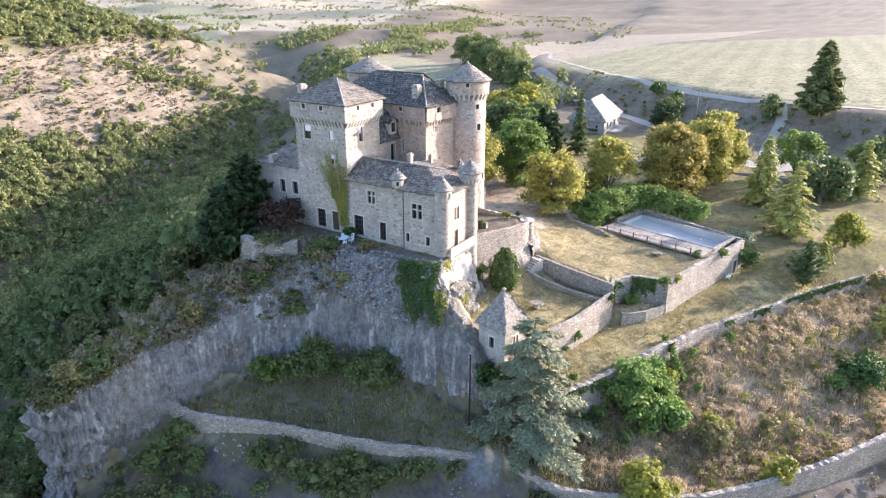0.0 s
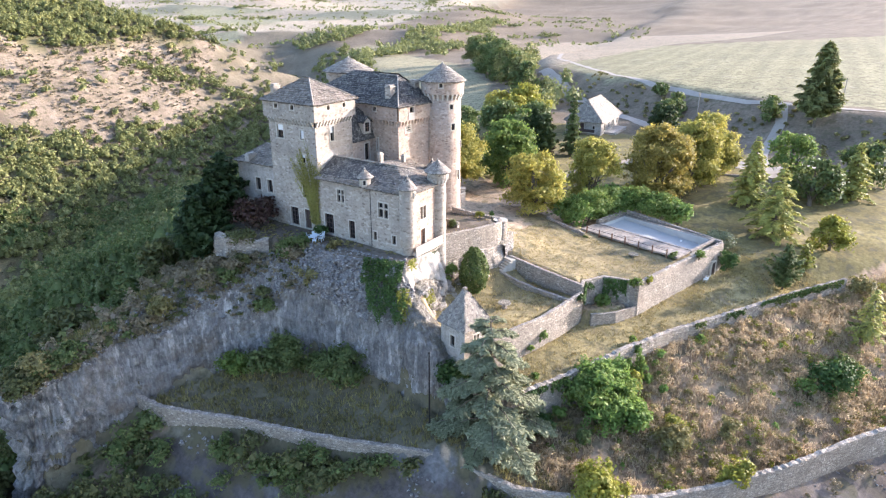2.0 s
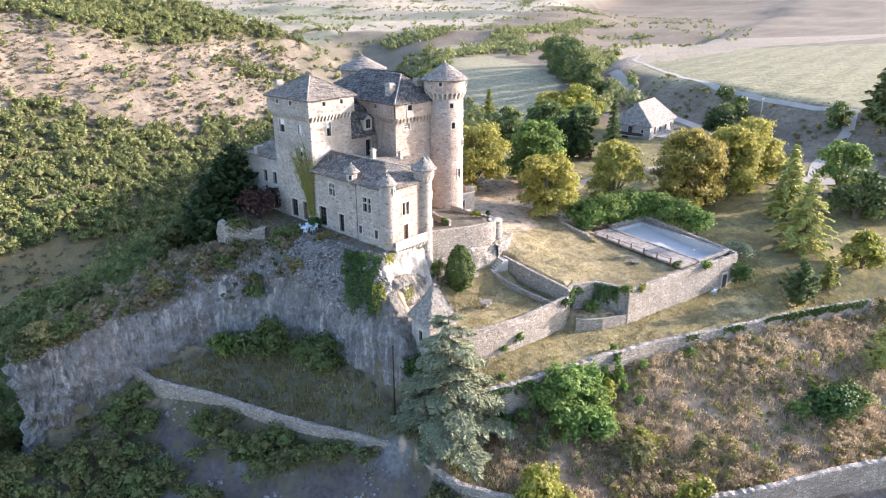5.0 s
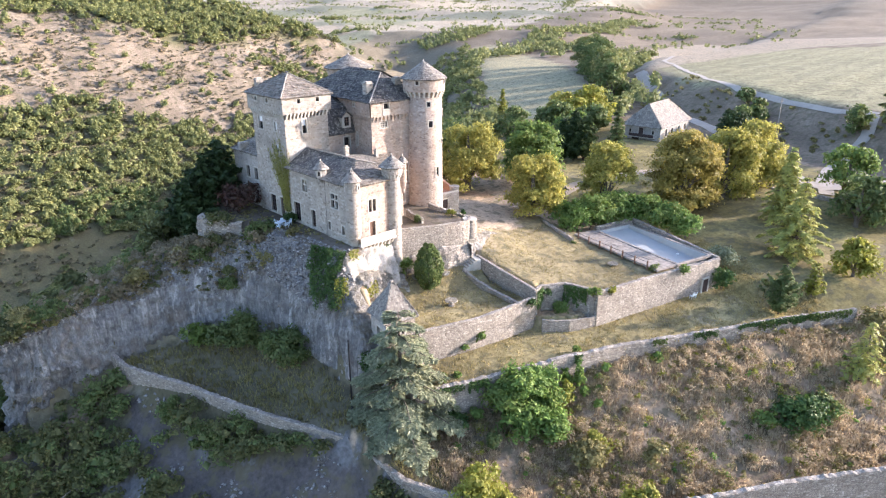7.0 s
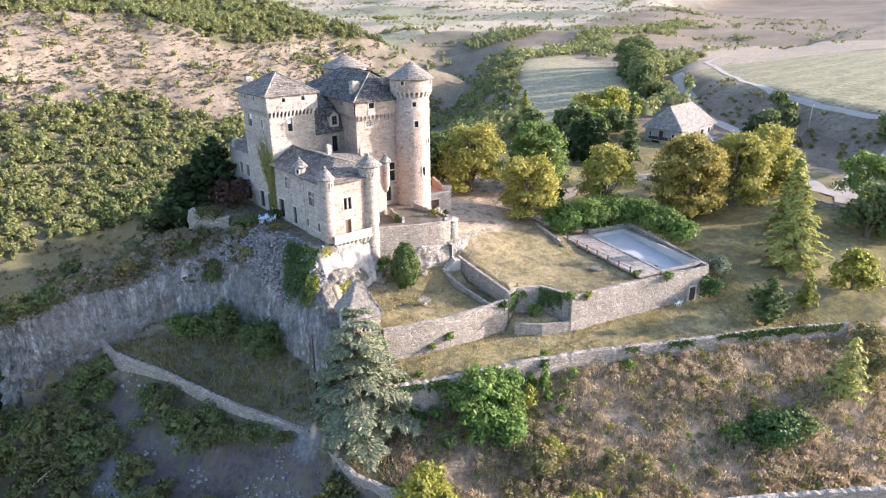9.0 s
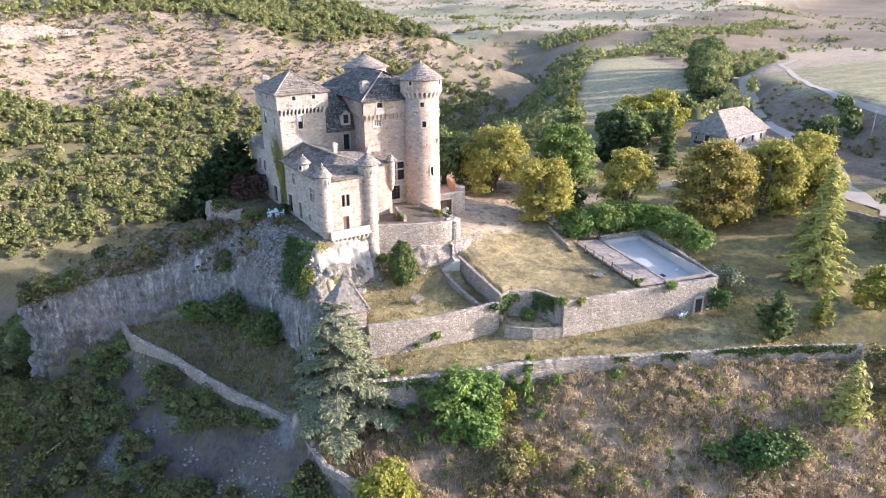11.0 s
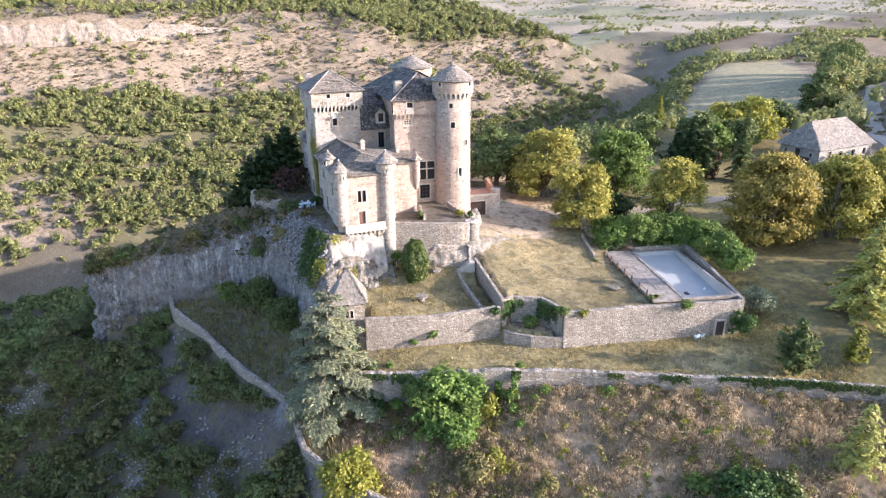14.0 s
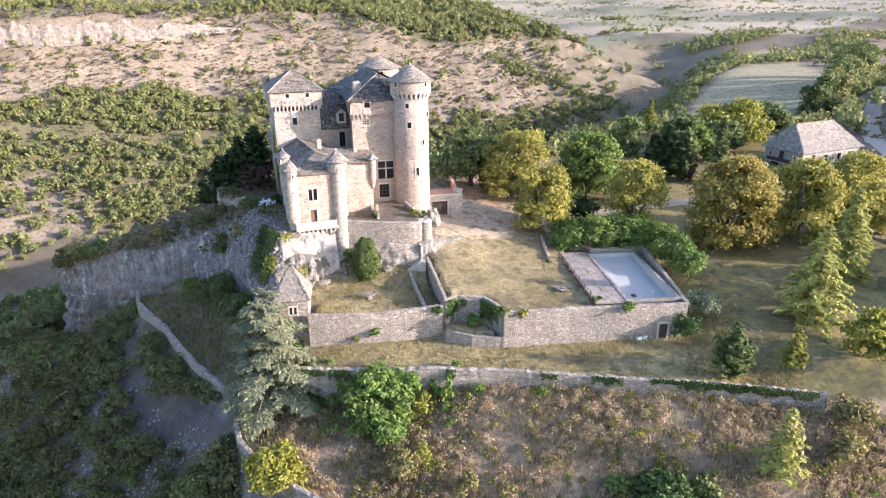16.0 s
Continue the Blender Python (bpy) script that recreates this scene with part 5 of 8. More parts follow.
    cone_roof(t, 0.1, 6.6, 1.0, 29.15, 30.2, SLATE_WARM, 18, 8, "turret_roof")
    round_window(t, 0.1, 6.6, 0.72, 215, 28.3, 28.85, 0.3)
    # balcony on corbels
    b = part("balcony", Shape().box(0.3, 6.2, -1.1, -0.15, 20.12, 20.34), DRESSED, t, "pale stone balcony slab")
    rail = Shape().box(0.3, 6.0, -1.1, -0.94, 21.1, 21.28).box(0.3, 6.0, -1.1, -0.94, 20.34, 20.46)
    part("balcony_rail", rail, DRESSED, b, "pale stone rail")
    bal = Shape().lathe(0, 0, [(0.07, 20.46), (0.11, 20.6), (0.07, 20.8), (0.05, 20.95), (0.09, 21.1)], 8).mesh("baluster", DRESSED)
    for i in range(15):
        o = part("baluster", bal, None, b)
        o.location = (0.5 + i * 0.385, -1.02, 0)
    cb = Shape().add([(-0.12, -1.05, 20.12), (0.12, -1.05, 20.12), (0.12, -0.15, 20.12), (-0.12, -0.15, 20.12), (-0.12, -0.15, 18.9), (0.12, -0.15, 18.9), (0.12, -0.75, 19.6), (-0.12, -0.75, 19.6)], [(0, 1, 2, 3), (0, 7, 6, 1), (7, 4, 5, 6), (1, 6, 5, 2), (0, 3, 4, 7)]).mesh("corbel", DRESSED)
    for i in range(9):
        o = part("corbel", cb, None, b)
        o.location = (0.7 + i * 0.63, 0, 0)
    part("parapet_panel", Shape().box(0.3, 6.0, -1.085, -1.03, 20.46, 21.1), DRESSED, b, "solid pale stone panel behind the balusters")
    # downpipe-like strip between the two bays
    part("downpipe", Shape().tube([(-0.02, 5.75, 20.2), (-0.02, 5.75, 28.0)], [0.06, 0.06], 8), IRON, t)
    return t


# ---- keep with its prow, link building and dormer ----
def keep():
    t = thing("castle_keep", CASTLE, "tall pinkish stone castle keep with corbelled parapet and dark hipped roof", "tower")
    K = [(12.0, 15.4), (11.1, 9.75), (18.6, 9.0), (23.0, 14.0), (22.5, 27.0), (12.0, 27.0)]
    z0, z1 = 17.0, 33.3
    for i, (p, q) in enumerate(zip(K, K[1:] + K[:1])):
        items = []
        if i == 1:
            items = [(1.5, 2.6, 32.35, 33.28, "grate"), (3.7, 6.2, 23.75, 26.6, "mullion"), (3.8, 5.4, 20.7, 22.9, "glazed")]
        if i == 0:
            items = [(1.2, 1.5, 29.4, 31.2, "plain")]
        wall_with(t, "wall", p, q, z0, z1, items, STONE_PINK)
        ln = math.hypot(q[0] - p[0], q[1] - p[1])
        corbels(t, p, q, 34.1, max(4, round(ln / 0.62)), 0.35, STONE_PINK)
        dx, dy = (q[0] - p[0]) / ln, (q[1] - p[1]) / ln
        o = 0.35
        P, Q = (p[0] + dy * o - dx * 0.2, p[1] - dx * o - dy * 0.2), (q[0] + dy * o + dx * 0.2, q[1] - dx * o + dy * 0.2)
        it = [(2.15, 3.0, 35.05, 35.8, "plain")] if i == 1 else ([(1.2, 1.8, 35.1, 35.7, "plain")] if i == 0 else [])
        wall_with(t, "parapet", P, Q, 34.1, 36.1, it, STONE_PINK)
        facade_top = Shape()
        facade(facade_top, p, q, z1, 36.0)
        part("inner_wall", facade_top, STONE_PINK, t)
    part("chute", Shape().add([(12.9, 9.15, 35.05), (13.9, 9.05, 35.05), (14.1, 9.0, 34.1), (12.7, 9.12, 34.1), (12.9, 9.35, 35.05), (13.9, 9.3, 35.05)], [(0, 3, 2, 1)]), RENDER_OLD, t, "pale rendered panel under the opening")
    E = [(11.2, 15.4, 36.1), (10.5, 9.2, 36.1), (19.0, 8.4, 36.1), (23.6, 13.9, 36.1), (23.0, 27.6, 36.1), (10.9, 27.6, 36.1)]
    R0, R1 = (16.3, 13.7, 39.5), (16.7, 22.0, 39.5)
    roof(t, [[E[1], E[2], R0], [E[0], E[1], R0], [E[5], E[0], R0, R1], [E[2], E[3], R0], [E[3], E[4], R1, R0], [E[4], E[5], R1]], SLATE_DARK, seed=21, ridge=[(E[1], R0), (R0, R1)])
    chimney(t, 12.6, 12.2, 36.8, 38.7, 1.15, 0.95)
    chimney(t, 17.4, 11.6, 37.0, 39.0, 1.1, 0.9)
    # roof dormers, boxy
    return t


def link():
    t = thing("link_building", CASTLE, "narrow stone link with steep dark slate roof and dormer", "building")
    v = 15.0
    wall_with(t, "wall", (7.2, v), (12.0, v), 17.0, 31.4, [(2.8, 3.8, 28.2, 30.6, "plain")], STONE_PINK)
    roof(t, [[(7.2, v - 0.3, 31.3), (12.0, v - 0.3, 31.3), (12.0, v + 1.5, 34.7), (7.2, v + 1.5, 34.7)], [(7.2, v + 1.5, 34.7), (12.0, v + 1.5, 34.7), (12.0, 21.0, 36.9), (7.2, 21.0, 36.9)]], SLATE_DARK, seed=25)
    m = pose(10.5, v - 0.15, 0)
    d = part("dormer", Shape().box(-0.75, 0.75, 0.0, 2.0, 32.0, 33.7, m).add([(-0.75, 0, 33.7), (0.75, 0, 33.7), (0, 0, 34.3)], [(0, 1, 2)], m), DRESSED, t, "stone dormer with small gable")
    part("window", Shape().box(-0.38, 0.38, -0.03, 0.1, 32.3, 33.55, m), PANE_M, d)
    part("window_frame", Shape().box(-0.03, 0.03, -0.06, 0.0, 32.3, 33.55, m).box(-0.38, 0.38, -0.06, 0.0, 32.85, 32.91, m).box(-0.38, 0.38, -0.06, 0.0, 33.2, 33.25, m), WOOD_BROWN, d)
    s = Shape()
    for k in (-1, 1):
        s.add([(0, -0.25, 34.5), (k * 1.0, -0.25, 33.65), (k * 1.0, 2.2, 33.65), (0, 2.2, 34.5), (0, -0.25, 34.38), (k * 1.0, -0.25, 33.53), (k * 1.0, 2.2, 33.53), (0, 2.2, 34.38)], [(0, 1, 2, 3), (4, 7, 6, 5), (0, 4, 5, 1), (1, 5, 6, 2)], m)
    part("dormer_roof", s, SLATE_DARK, d)
    return t


def round_tower():
    t = thing("round_tower", CASTLE, "tall round pink stone tower with corbelled crown and conical roof", "tower")
    cx, cy = 20.1, 8.5
    part("shaft", Shape().lathe(cx, cy, [(3.3, 15.0), (2.95, 17.5), (2.78, 19.5), (2.72, 24.0), (2.68, 30.0), (2.66, 37.2)], 56, wob=0.006), STONE_PINK, t, smooth=True)
    part("crown", Shape().lathe(cx, cy, [(2.5, 37.15), (3.08, 37.15), (3.1, 37.2), (3.08, 39.0)], 56, wob=0.004), STONE_PINK, t)
    ring_corbels(t, cx, cy, 2.66, 37.2, 26, 0.42)
    cone_roof(t, cx, cy, 3.4, 38.95, 41.3, SLATE_WARM, 40, 11)
    for b, z0, z1, w in ((-118, 35.1, 35.75, 0.5), (-112, 32.1, 33.0, 0.6), (-88, 24.5, 26.0, 0.5), (-40, 33.5, 34.3, 0.5), (-65, 29.4, 30.2, 0.4)):
        round_window(t, cx, cy, 2.68, b, z0, z1, w)
    for b in (-150, -60, 20):
        round_window(t, cx, cy, 3.08, b, 38.2, 38.75, 0.45)
    return t


def back_tower():
    t = thing("rear_tower", CASTLE, "round rear tower with low conical slate roof", "tower")
    cx, cy = 19.6, 26.0
    part("shaft", Shape().lathe(cx, cy, [(3.3, 12.0), (3.2, 38.0), (3.5, 38.05), (3.5, 39.3)], 40), STONE_PINK, t)
    cone_roof(t, cx, cy, 3.95, 39.3, 41.3, SLATE_WARM, 36, 12)
    for b in (-150, -120, -95):
        round_window(t, cx, cy, 3.5, b, 38.4, 38.9, 0.5)
    return t


square_tower()
lodge()
wing()
keep()
link()
round_tower()
back_tower()


# ---- forecourt, outbuildings, garden things ----
def forecourt():
    """Raised terrace in front of the keep, with its curved retaining wall and small bastion."""
    L = lambda u, v: castle_xy(u, v)
    pts = [L(7.2, 0.2), L(10.0, -0.9), L(13.5, -2.3), L(16.6, -3.1), L(18.0, -3.0), L(19.0, -2.0), L(19.3, -0.2)]
    wall_thing("forecourt_wall", pts, level([(0, 20.6), (8, 20.45), (16, 20.15)]), 0.55, "curved rubble retaining wall of the castle forecourt", 0.8)
    wall_thing("forecourt_side_wall", [L(19.3, -0.2), L(18.3, 2.6), L(17.9, 5.2)], level([(0, 20.2), (3, 20.6), (6, 21.0)]), 0.45, "low coped wall beside the forecourt")
    wall_thing("forecourt_inner_wall", [L(12.4, 0.6), L(12.6, 3.0), L(13.2, 4.8)], level([(0, 20.9), (3, 21.0), (6, 21.2)]), 0.4, "low stone wall at the forecourt steps")
    b = thing("bastion", CASTLE, "small round stone bastion at the forecourt corner", "tower")
    part("drum", Shape().lathe(18.6, -2.6, [(1.15, 15.0), (1.0, 18.0), (0.95, 20.1), (0.7, 20.1), (0.7, 19.8)], 24, wob=0.03), RUBBLE, b)
    part("cap", Shape().lathe(18.6, -2.6, [(0.72, 20.1), (1.03, 20.12), (1.03, 20.24), (0.72, 20.24)], 24), DRESSED, b, "flat stone coping")
    p = [(7.4, 0.9), (12.2, -0.9), (16.6, -2.4), (18.2, -2.0), (18.6, -0.4), (17.8, 5.0), (17.4, 9.0), (13.3, 9.4), (13.0, 5.4), (7.4, 5.0)]
    tagged(part("forecourt_paving", Shape().prism([L(*q) for q in p], 19.3, 19.95), CONCRETE), "worn pale paving of the forecourt", "paving", kind="structure")


forecourt()


def boulder(cx, cy, cz, r, name, label, seed, squash=(1, 1, 0.7), mat=None):
    s, n, m = Shape(), 14, 9
    vs, fs = [], []
    for j in range(m + 1):
        ph = math.pi * j / m
        for i in range(n):
            a = 2 * math.pi * i / n
            d = Vector((math.cos(a) * math.sin(ph), math.sin(a) * math.sin(ph), math.cos(ph)))
            k = r * (1 + 0.32 * noise.fractal(d * 1.3 + Vector((seed, seed * 2, 0)), 0.9, 2.0, 4))
            vs.append((cx + d.x * k * squash[0], cy + d.y * k * squash[1], cz + d.z * k * squash[2]))
    for j in range(m):
        for i in range(n):
            fs.append((j * n + i, (j + 1) * n + i, (j + 1) * n + (i + 1) % n, j * n + (i + 1) % n))
    return tagged(part(name, s.add(vs, fs), mat or OUTCROP), label, "rock", "boulders")


for i, (u, v, z, r, sq) in enumerate([(0.6, -2.6, 12.6, 1.0, (1.2, 0.8, 0.9)), (3.4, -2.6, 12.6, 0.9, (1.1, 0.8, 0.8)), (-0.9, -3.4, 11.6, 0.9, (1, 1, 0.9)),
                                      (22.7, 5.6, 17.2, 1.2, (0.85, 0.75, 1.5)), (9.0, -2.0, 13.9, 0.7, (1.4, 1, 0.6)), (10.6, -2.8, 13.5, 0.6, (1.5, 0.8, 0.6)), (12.4, -3.9, 13.9, 0.55, (1.3, 1, 0.6))]):
    x, y = castle_xy(u, v)
    boulder(x, y, z, r, "boulder", "weathered limestone outcrop under the castle wall", i * 3.1, sq)


def shed():
    """Low outbuilding by the round tower, with a dark plank door and a flat parapeted roof."""
    m = pose(71.4, 69.85, 0, 0, 0, 7.5)
    t = thing("outbuilding", m, "low stone outbuilding with a dark plank door", "building")
    z0, z1 = 15.0, 19.7
    wall_with(t, "wall", (0, 0), (5.85, 0), z0, z1, [(1.1, 3.75, 16.05, 18.8, "dark_door")], STONE)
    wall_with(t, "wall", (5.85, 0), (5.85, 5.0), z0, z1, [], STONE)
    wall_with(t, "wall", (5.85, 5.0), (0, 5.0), z0, z1, [], STONE)
    part("roof_terrace", Shape().box(0.0, 5.6, 0.25, 4.8, 19.3, 19.5), TERRACOTTA, t, "reddish tiled roof terrace")
    part("parapet", Shape().box(0, 5.9, -0.05, 0.4, z1 + 0.003, 19.9), DRESSED, t)
    part("parapet", Shape().add([(5.5, 0.4, 19.9), (5.9, 0.4, 19.9), (5.9, 5.0, 21.2), (5.5, 5.0, 21.2), (5.5, 0.4, 19.3), (5.5, 5.0, 19.3), (5.9, 0.4, 19.3), (5.9, 5.0, 19.3)], [(0, 1, 2, 3), (0, 3, 5, 4), (1, 6, 7, 2), (0, 4, 6, 1), (3, 2, 7, 5)]), TERRACOTTA, t, "sloping brick parapet")
    part("corner_drum", Shape().lathe(5.75, 0.9, [(0.85, 15.0), (0.78, 20.3), (0.86, 20.35), (0.86, 20.5)], 22), STONE, t, "round stone corner drum")
    return t


shed()


def garden_hut():
    """Small square pavilion with a steep pyramid roof of stone slates, built into the garden wall."""
    m = pose(52.3, 44.6, 0, 0, 0, 2)
    t = thing("garden_pavilion", m, "small square stone pavilion with a steep slate pyramid roof", "building")
    h = 1.95
    c = [(-h, -h), (h, -h), (h, h), (-h, h)]
    for i in range(4):
        items = [(1.5, 1.9, 12.6, 13.6, "plain"), (2.0, 2.4, 12.6, 13.6, "plain")] if i == 0 else ([(1.6, 2.3, 12.0, 13.4, "plain")] if i == 3 else [])
        wall_with(t, "wall", c[i], c[(i + 1) % 4], 6.0, 14.75, items, RUBBLE if i == 0 else RENDER_OLD)
    e = 2.25
    E = [(-e, -e, 14.7), (e, -e, 14.7), (e, e, 14.7), (-e, e, 14.7)]
    A = (0, 0, 18.8)
    roof(t, [[E[0], E[1], A], [E[1], E[2], A], [E[2], E[3], A], [E[3], E[0], A]], SLATE_WARM, seed=41, size=(0.26, 0.24))
    part("ridge_stone", Shape().box(-0.22, 0.22, -0.16, 0.16, 18.55, 18.92), SLATE_WARM, t, "flat capping stone")
    return t


garden_hut()


def stair():
    """Worn steps rising eastward from the garden to the lawn."""
    a = thing("garden_stair", pose(67.2, 54.0, 13.2, 0, 0, -8), "worn stone steps climbing from the garden to the lawn", "stairs")
    rnd = random.Random(4)
    for i in range(8):
        z1 = 0.24 * (i + 1)
        part("step", Shape().box(0.33 * i, 0.33 * (i + 1) + 0.5, -0.75 + rnd.uniform(-0.08, 0.08), 0.75 + rnd.uniform(-0.08, 0.08), -0.5, z1), DRESSED, a)


stair()


def stone_table(x, y, z, r=0.85, label="round stone garden table on a pedestal"):
    t = thing("stone_table", pose(x, y, z), label, "table")
    part("tabletop", Shape().lathe(0, 0, [(r * 0.9, 0.62), (r, 0.66), (r, 0.76), (r * 0.96, 0.80)], 26, wob=0.02), OUTCROP, t, "round pale stone slab")
    part("pedestal", Shape().lathe(0, 0, [(0.42, -0.3), (0.40, 0.08), (0.24, 0.2), (0.22, 0.5), (0.36, 0.63)], 16), RUBBLE, t)
    return t


stone_table(62.0, 47.2, 12.25)
stone_table(87.9, 44.8, ground_z(87.9, 44.8) - 0.40, 0.75, "low round stone slab on the upper lawn")


def pool():
    """Empty swimming pool: pale basin with a sloping floor, coping, and a worn deck along one side."""
    t = thing("swimming_pool", pose(0, 0, 0), "drained rectangular pool with a pale liner", "pool")
    x0, x1, y0, y1 = 95.4, 102.0, 39.6, 55.8
    zt, zs, zd = 13.95, 13.4, 12.6
    s = Shape()
    s.add([(x0, y0, zt), (x1, y0, zt), (x1, y1, zt), (x0, y1, zt), (x0 + 0.1, y0 + 0.1, zd), (x1 - 0.1, y0 + 0.1, zd), (x1 - 0.1, y1 - 0.1, zs), (x0 + 0.1, y1 - 0.1, zs), (x0 + 0.1, 46.0, 12.9), (x1 - 0.1, 46.0, 12.9)],
          [(0, 4, 5, 1), (1, 5, 9, 6, 2), (2, 6, 7, 3), (3, 7, 8, 4, 0), (4, 8, 9, 5), (8, 7, 6, 9)])
    part("basin", s, POOL_LINER, t, "pale grey-blue pool basin")
    c = Shape()
    c.box(x0 - 0.4, x0, y0 - 0.4, y1 + 0.4, zt - 0.3, zt + 0.06).box(x1, x1 + 0.4, y0 - 0.4, y1 + 0.4, zt - 0.3, zt + 0.06)
    c.box(x0, x1, y0 - 0.4, y0, zt - 0.3, zt + 0.06).box(x0, x1, y1, y1 + 0.4, zt - 0.3, zt + 0.06)
    part("coping", c, CONCRETE, t, "grey stone pool coping")
    part("debris", Shape().lathe(97.6, 43.2, [(0.5, 12.7), (0.42, 12.82), (0.1, 12.86)], 12, wob=0.4), WOOD_DARK, t, "dark patch of leaves")
    part("skimmer", Shape().lathe(100.6, 44.0, [(0.16, 12.7), (0.18, 12.98), (0.05, 13.08)], 10), WHITE_PAINT, t, "white pool fitting")
    d = Shape()
    rnd = random.Random(5)
    y = 39.2
    deck = tagged(new("pool_deck"), "worn concrete slabs beside the drained pool", "paving", kind="structure")
    slab = Shape().box(-0.98, 0.98, -0.78, 0.78, -0.3, 0.0).mesh("slab", CONCRETE)
    for i in range(11):
        for k in range(2):
            o = part("slab", slab, None, deck)
            o.matrix_basis = pose(92.0 + k * 2.0, 40.1 + i * 1.6, 13.93 + rnd.uniform(-0.03, 0.03), rnd.uniform(-0.6, 0.6), rnd.uniform(-0.6, 0.6), rnd.uniform(-1, 1))
    f = thing("pool_fence", pose(0, 0, 0), "rusty post fence along the pool deck", "fence")
    post = Shape().lathe(0, 0, [(0.12, -0.3), (0.11, 1.0), (0.06, 1.06)], 8).mesh("post", WOOD_BROWN)
    for i in range(7):
        o = part("post", post, None, f)
        o.location = (90.85 - 0.05 * i, 41.0 + i * 2.4, 13.75)
    part("fence_rail", Shape().tube([(90.85, 41.0, 14.55), (90.55, 55.4, 14.6)], [0.03, 0.03], 6), IRON, f)
    return t


pool()


def plastic_chair(x, y, z, rz, name="garden_chair", label="white plastic garden chair"):
    t = thing(name, pose(x, y, z, 0, 0, rz), label, "chair", "white garden furniture")
    part("seat", Shape().box(-0.24, 0.24, -0.24, 0.22, 0.40, 0.44), PLASTIC, t)
    part("backrest", Shape().add([(-0.24, 0.2, 0.44), (0.24, 0.2, 0.44), (0.22, 0.34, 0.9), (-0.22, 0.34, 0.9), (-0.24, 0.24, 0.44), (0.24, 0.24, 0.44), (0.22, 0.38, 0.9), (-0.22, 0.38, 0.9)], [(0, 1, 2, 3), (7, 6, 5, 4), (3, 2, 6, 7), (0, 3, 7, 4), (1, 5, 6, 2)]), PLASTIC, t)
    leg = Shape().box(-0.025, 0.025, -0.025, 0.025, 0, 0.40).mesh("leg", PLASTIC)
    for a, b in ((-0.21, -0.2), (0.21, -0.2), (-0.21, 0.2), (0.21, 0.2)):
        o = part("leg", leg, None, t)
        o.location = (a, b, 0)
    arm = Shape().box(-0.025, 0.025, -0.22, 0.26, 0.62, 0.65).box(-0.02, 0.02, -0.21, -0.17, 0.44, 0.62).mesh("armrest", PLASTIC)
    for a in (-0.24, 0.24):
        o = part("armrest", arm, None, t)
        o.location = (a, 0, 0)
    return t


def garden_table(x, y, z):
    t = thing("garden_table", pose(x, y, z, 0, 0, 30), "white plastic garden table on the terrace", "table", "white garden furniture")
    part("tabletop", Shape().prism([(-0.8, -0.35), (-0.65, -0.48), (0.65, -0.48), (0.8, -0.35), (0.8, 0.35), (0.65, 0.48), (-0.65, 0.48), (-0.8, 0.35)], 0.70, 0.74), PLASTIC, t)
    leg = Shape().box(-0.03, 0.03, -0.03, 0.03, 0, 0.70).mesh("leg", PLASTIC)
    for a in (-0.65, 0.65):
        for b in (-0.35, 0.35):
            o = part("leg", leg, None, t)
            o.location = (a, b, 0)
    return t


tz = 20.12
garden_table(45.9, 66.6, tz)
for dx, dy, r in ((-0.5, -0.85, 200), (0.55, -0.8, 170), (-0.3, 0.9, 10), (0.6, 0.75, -20), (1.3, 0.1, 260)):
    plastic_chair(45.9 + dx, 66.6 + dy, tz, r + 30)
plastic_chair(96.3, 37.0, ground_z(96.3, 37.0), 180, "garden_chair", "pale plastic chair against the lawn wall")
plastic_chair(97.0, 37.1, ground_z(97.0, 37.1), 200, "garden_chair", "pale plastic chair against the lawn wall")

d = thing("wall_door", pose(99.6, 37.55, 9.2, 0, 0, -1), "dark wooden door in the lawn retaining wall", "door")
part("door_leaf", Shape().box(-0.55, 0.55, 0.02, 0.10, 0.0, 2.1), WOOD_DARK, d)
part("door_frame", Shape().box(-0.75, -0.55, -0.06, 0.3, 0, 2.3).box(0.55, 0.75, -0.06, 0.3, 0, 2.3).box(-0.75, 0.75, -0.06, 0.3, 2.1, 2.35), DRESSED, d, "pale stone frame")
part("door_handle", Shape().box(0.38, 0.44, -0.03, 0.02, 1.0, 1.1), IRON, d)


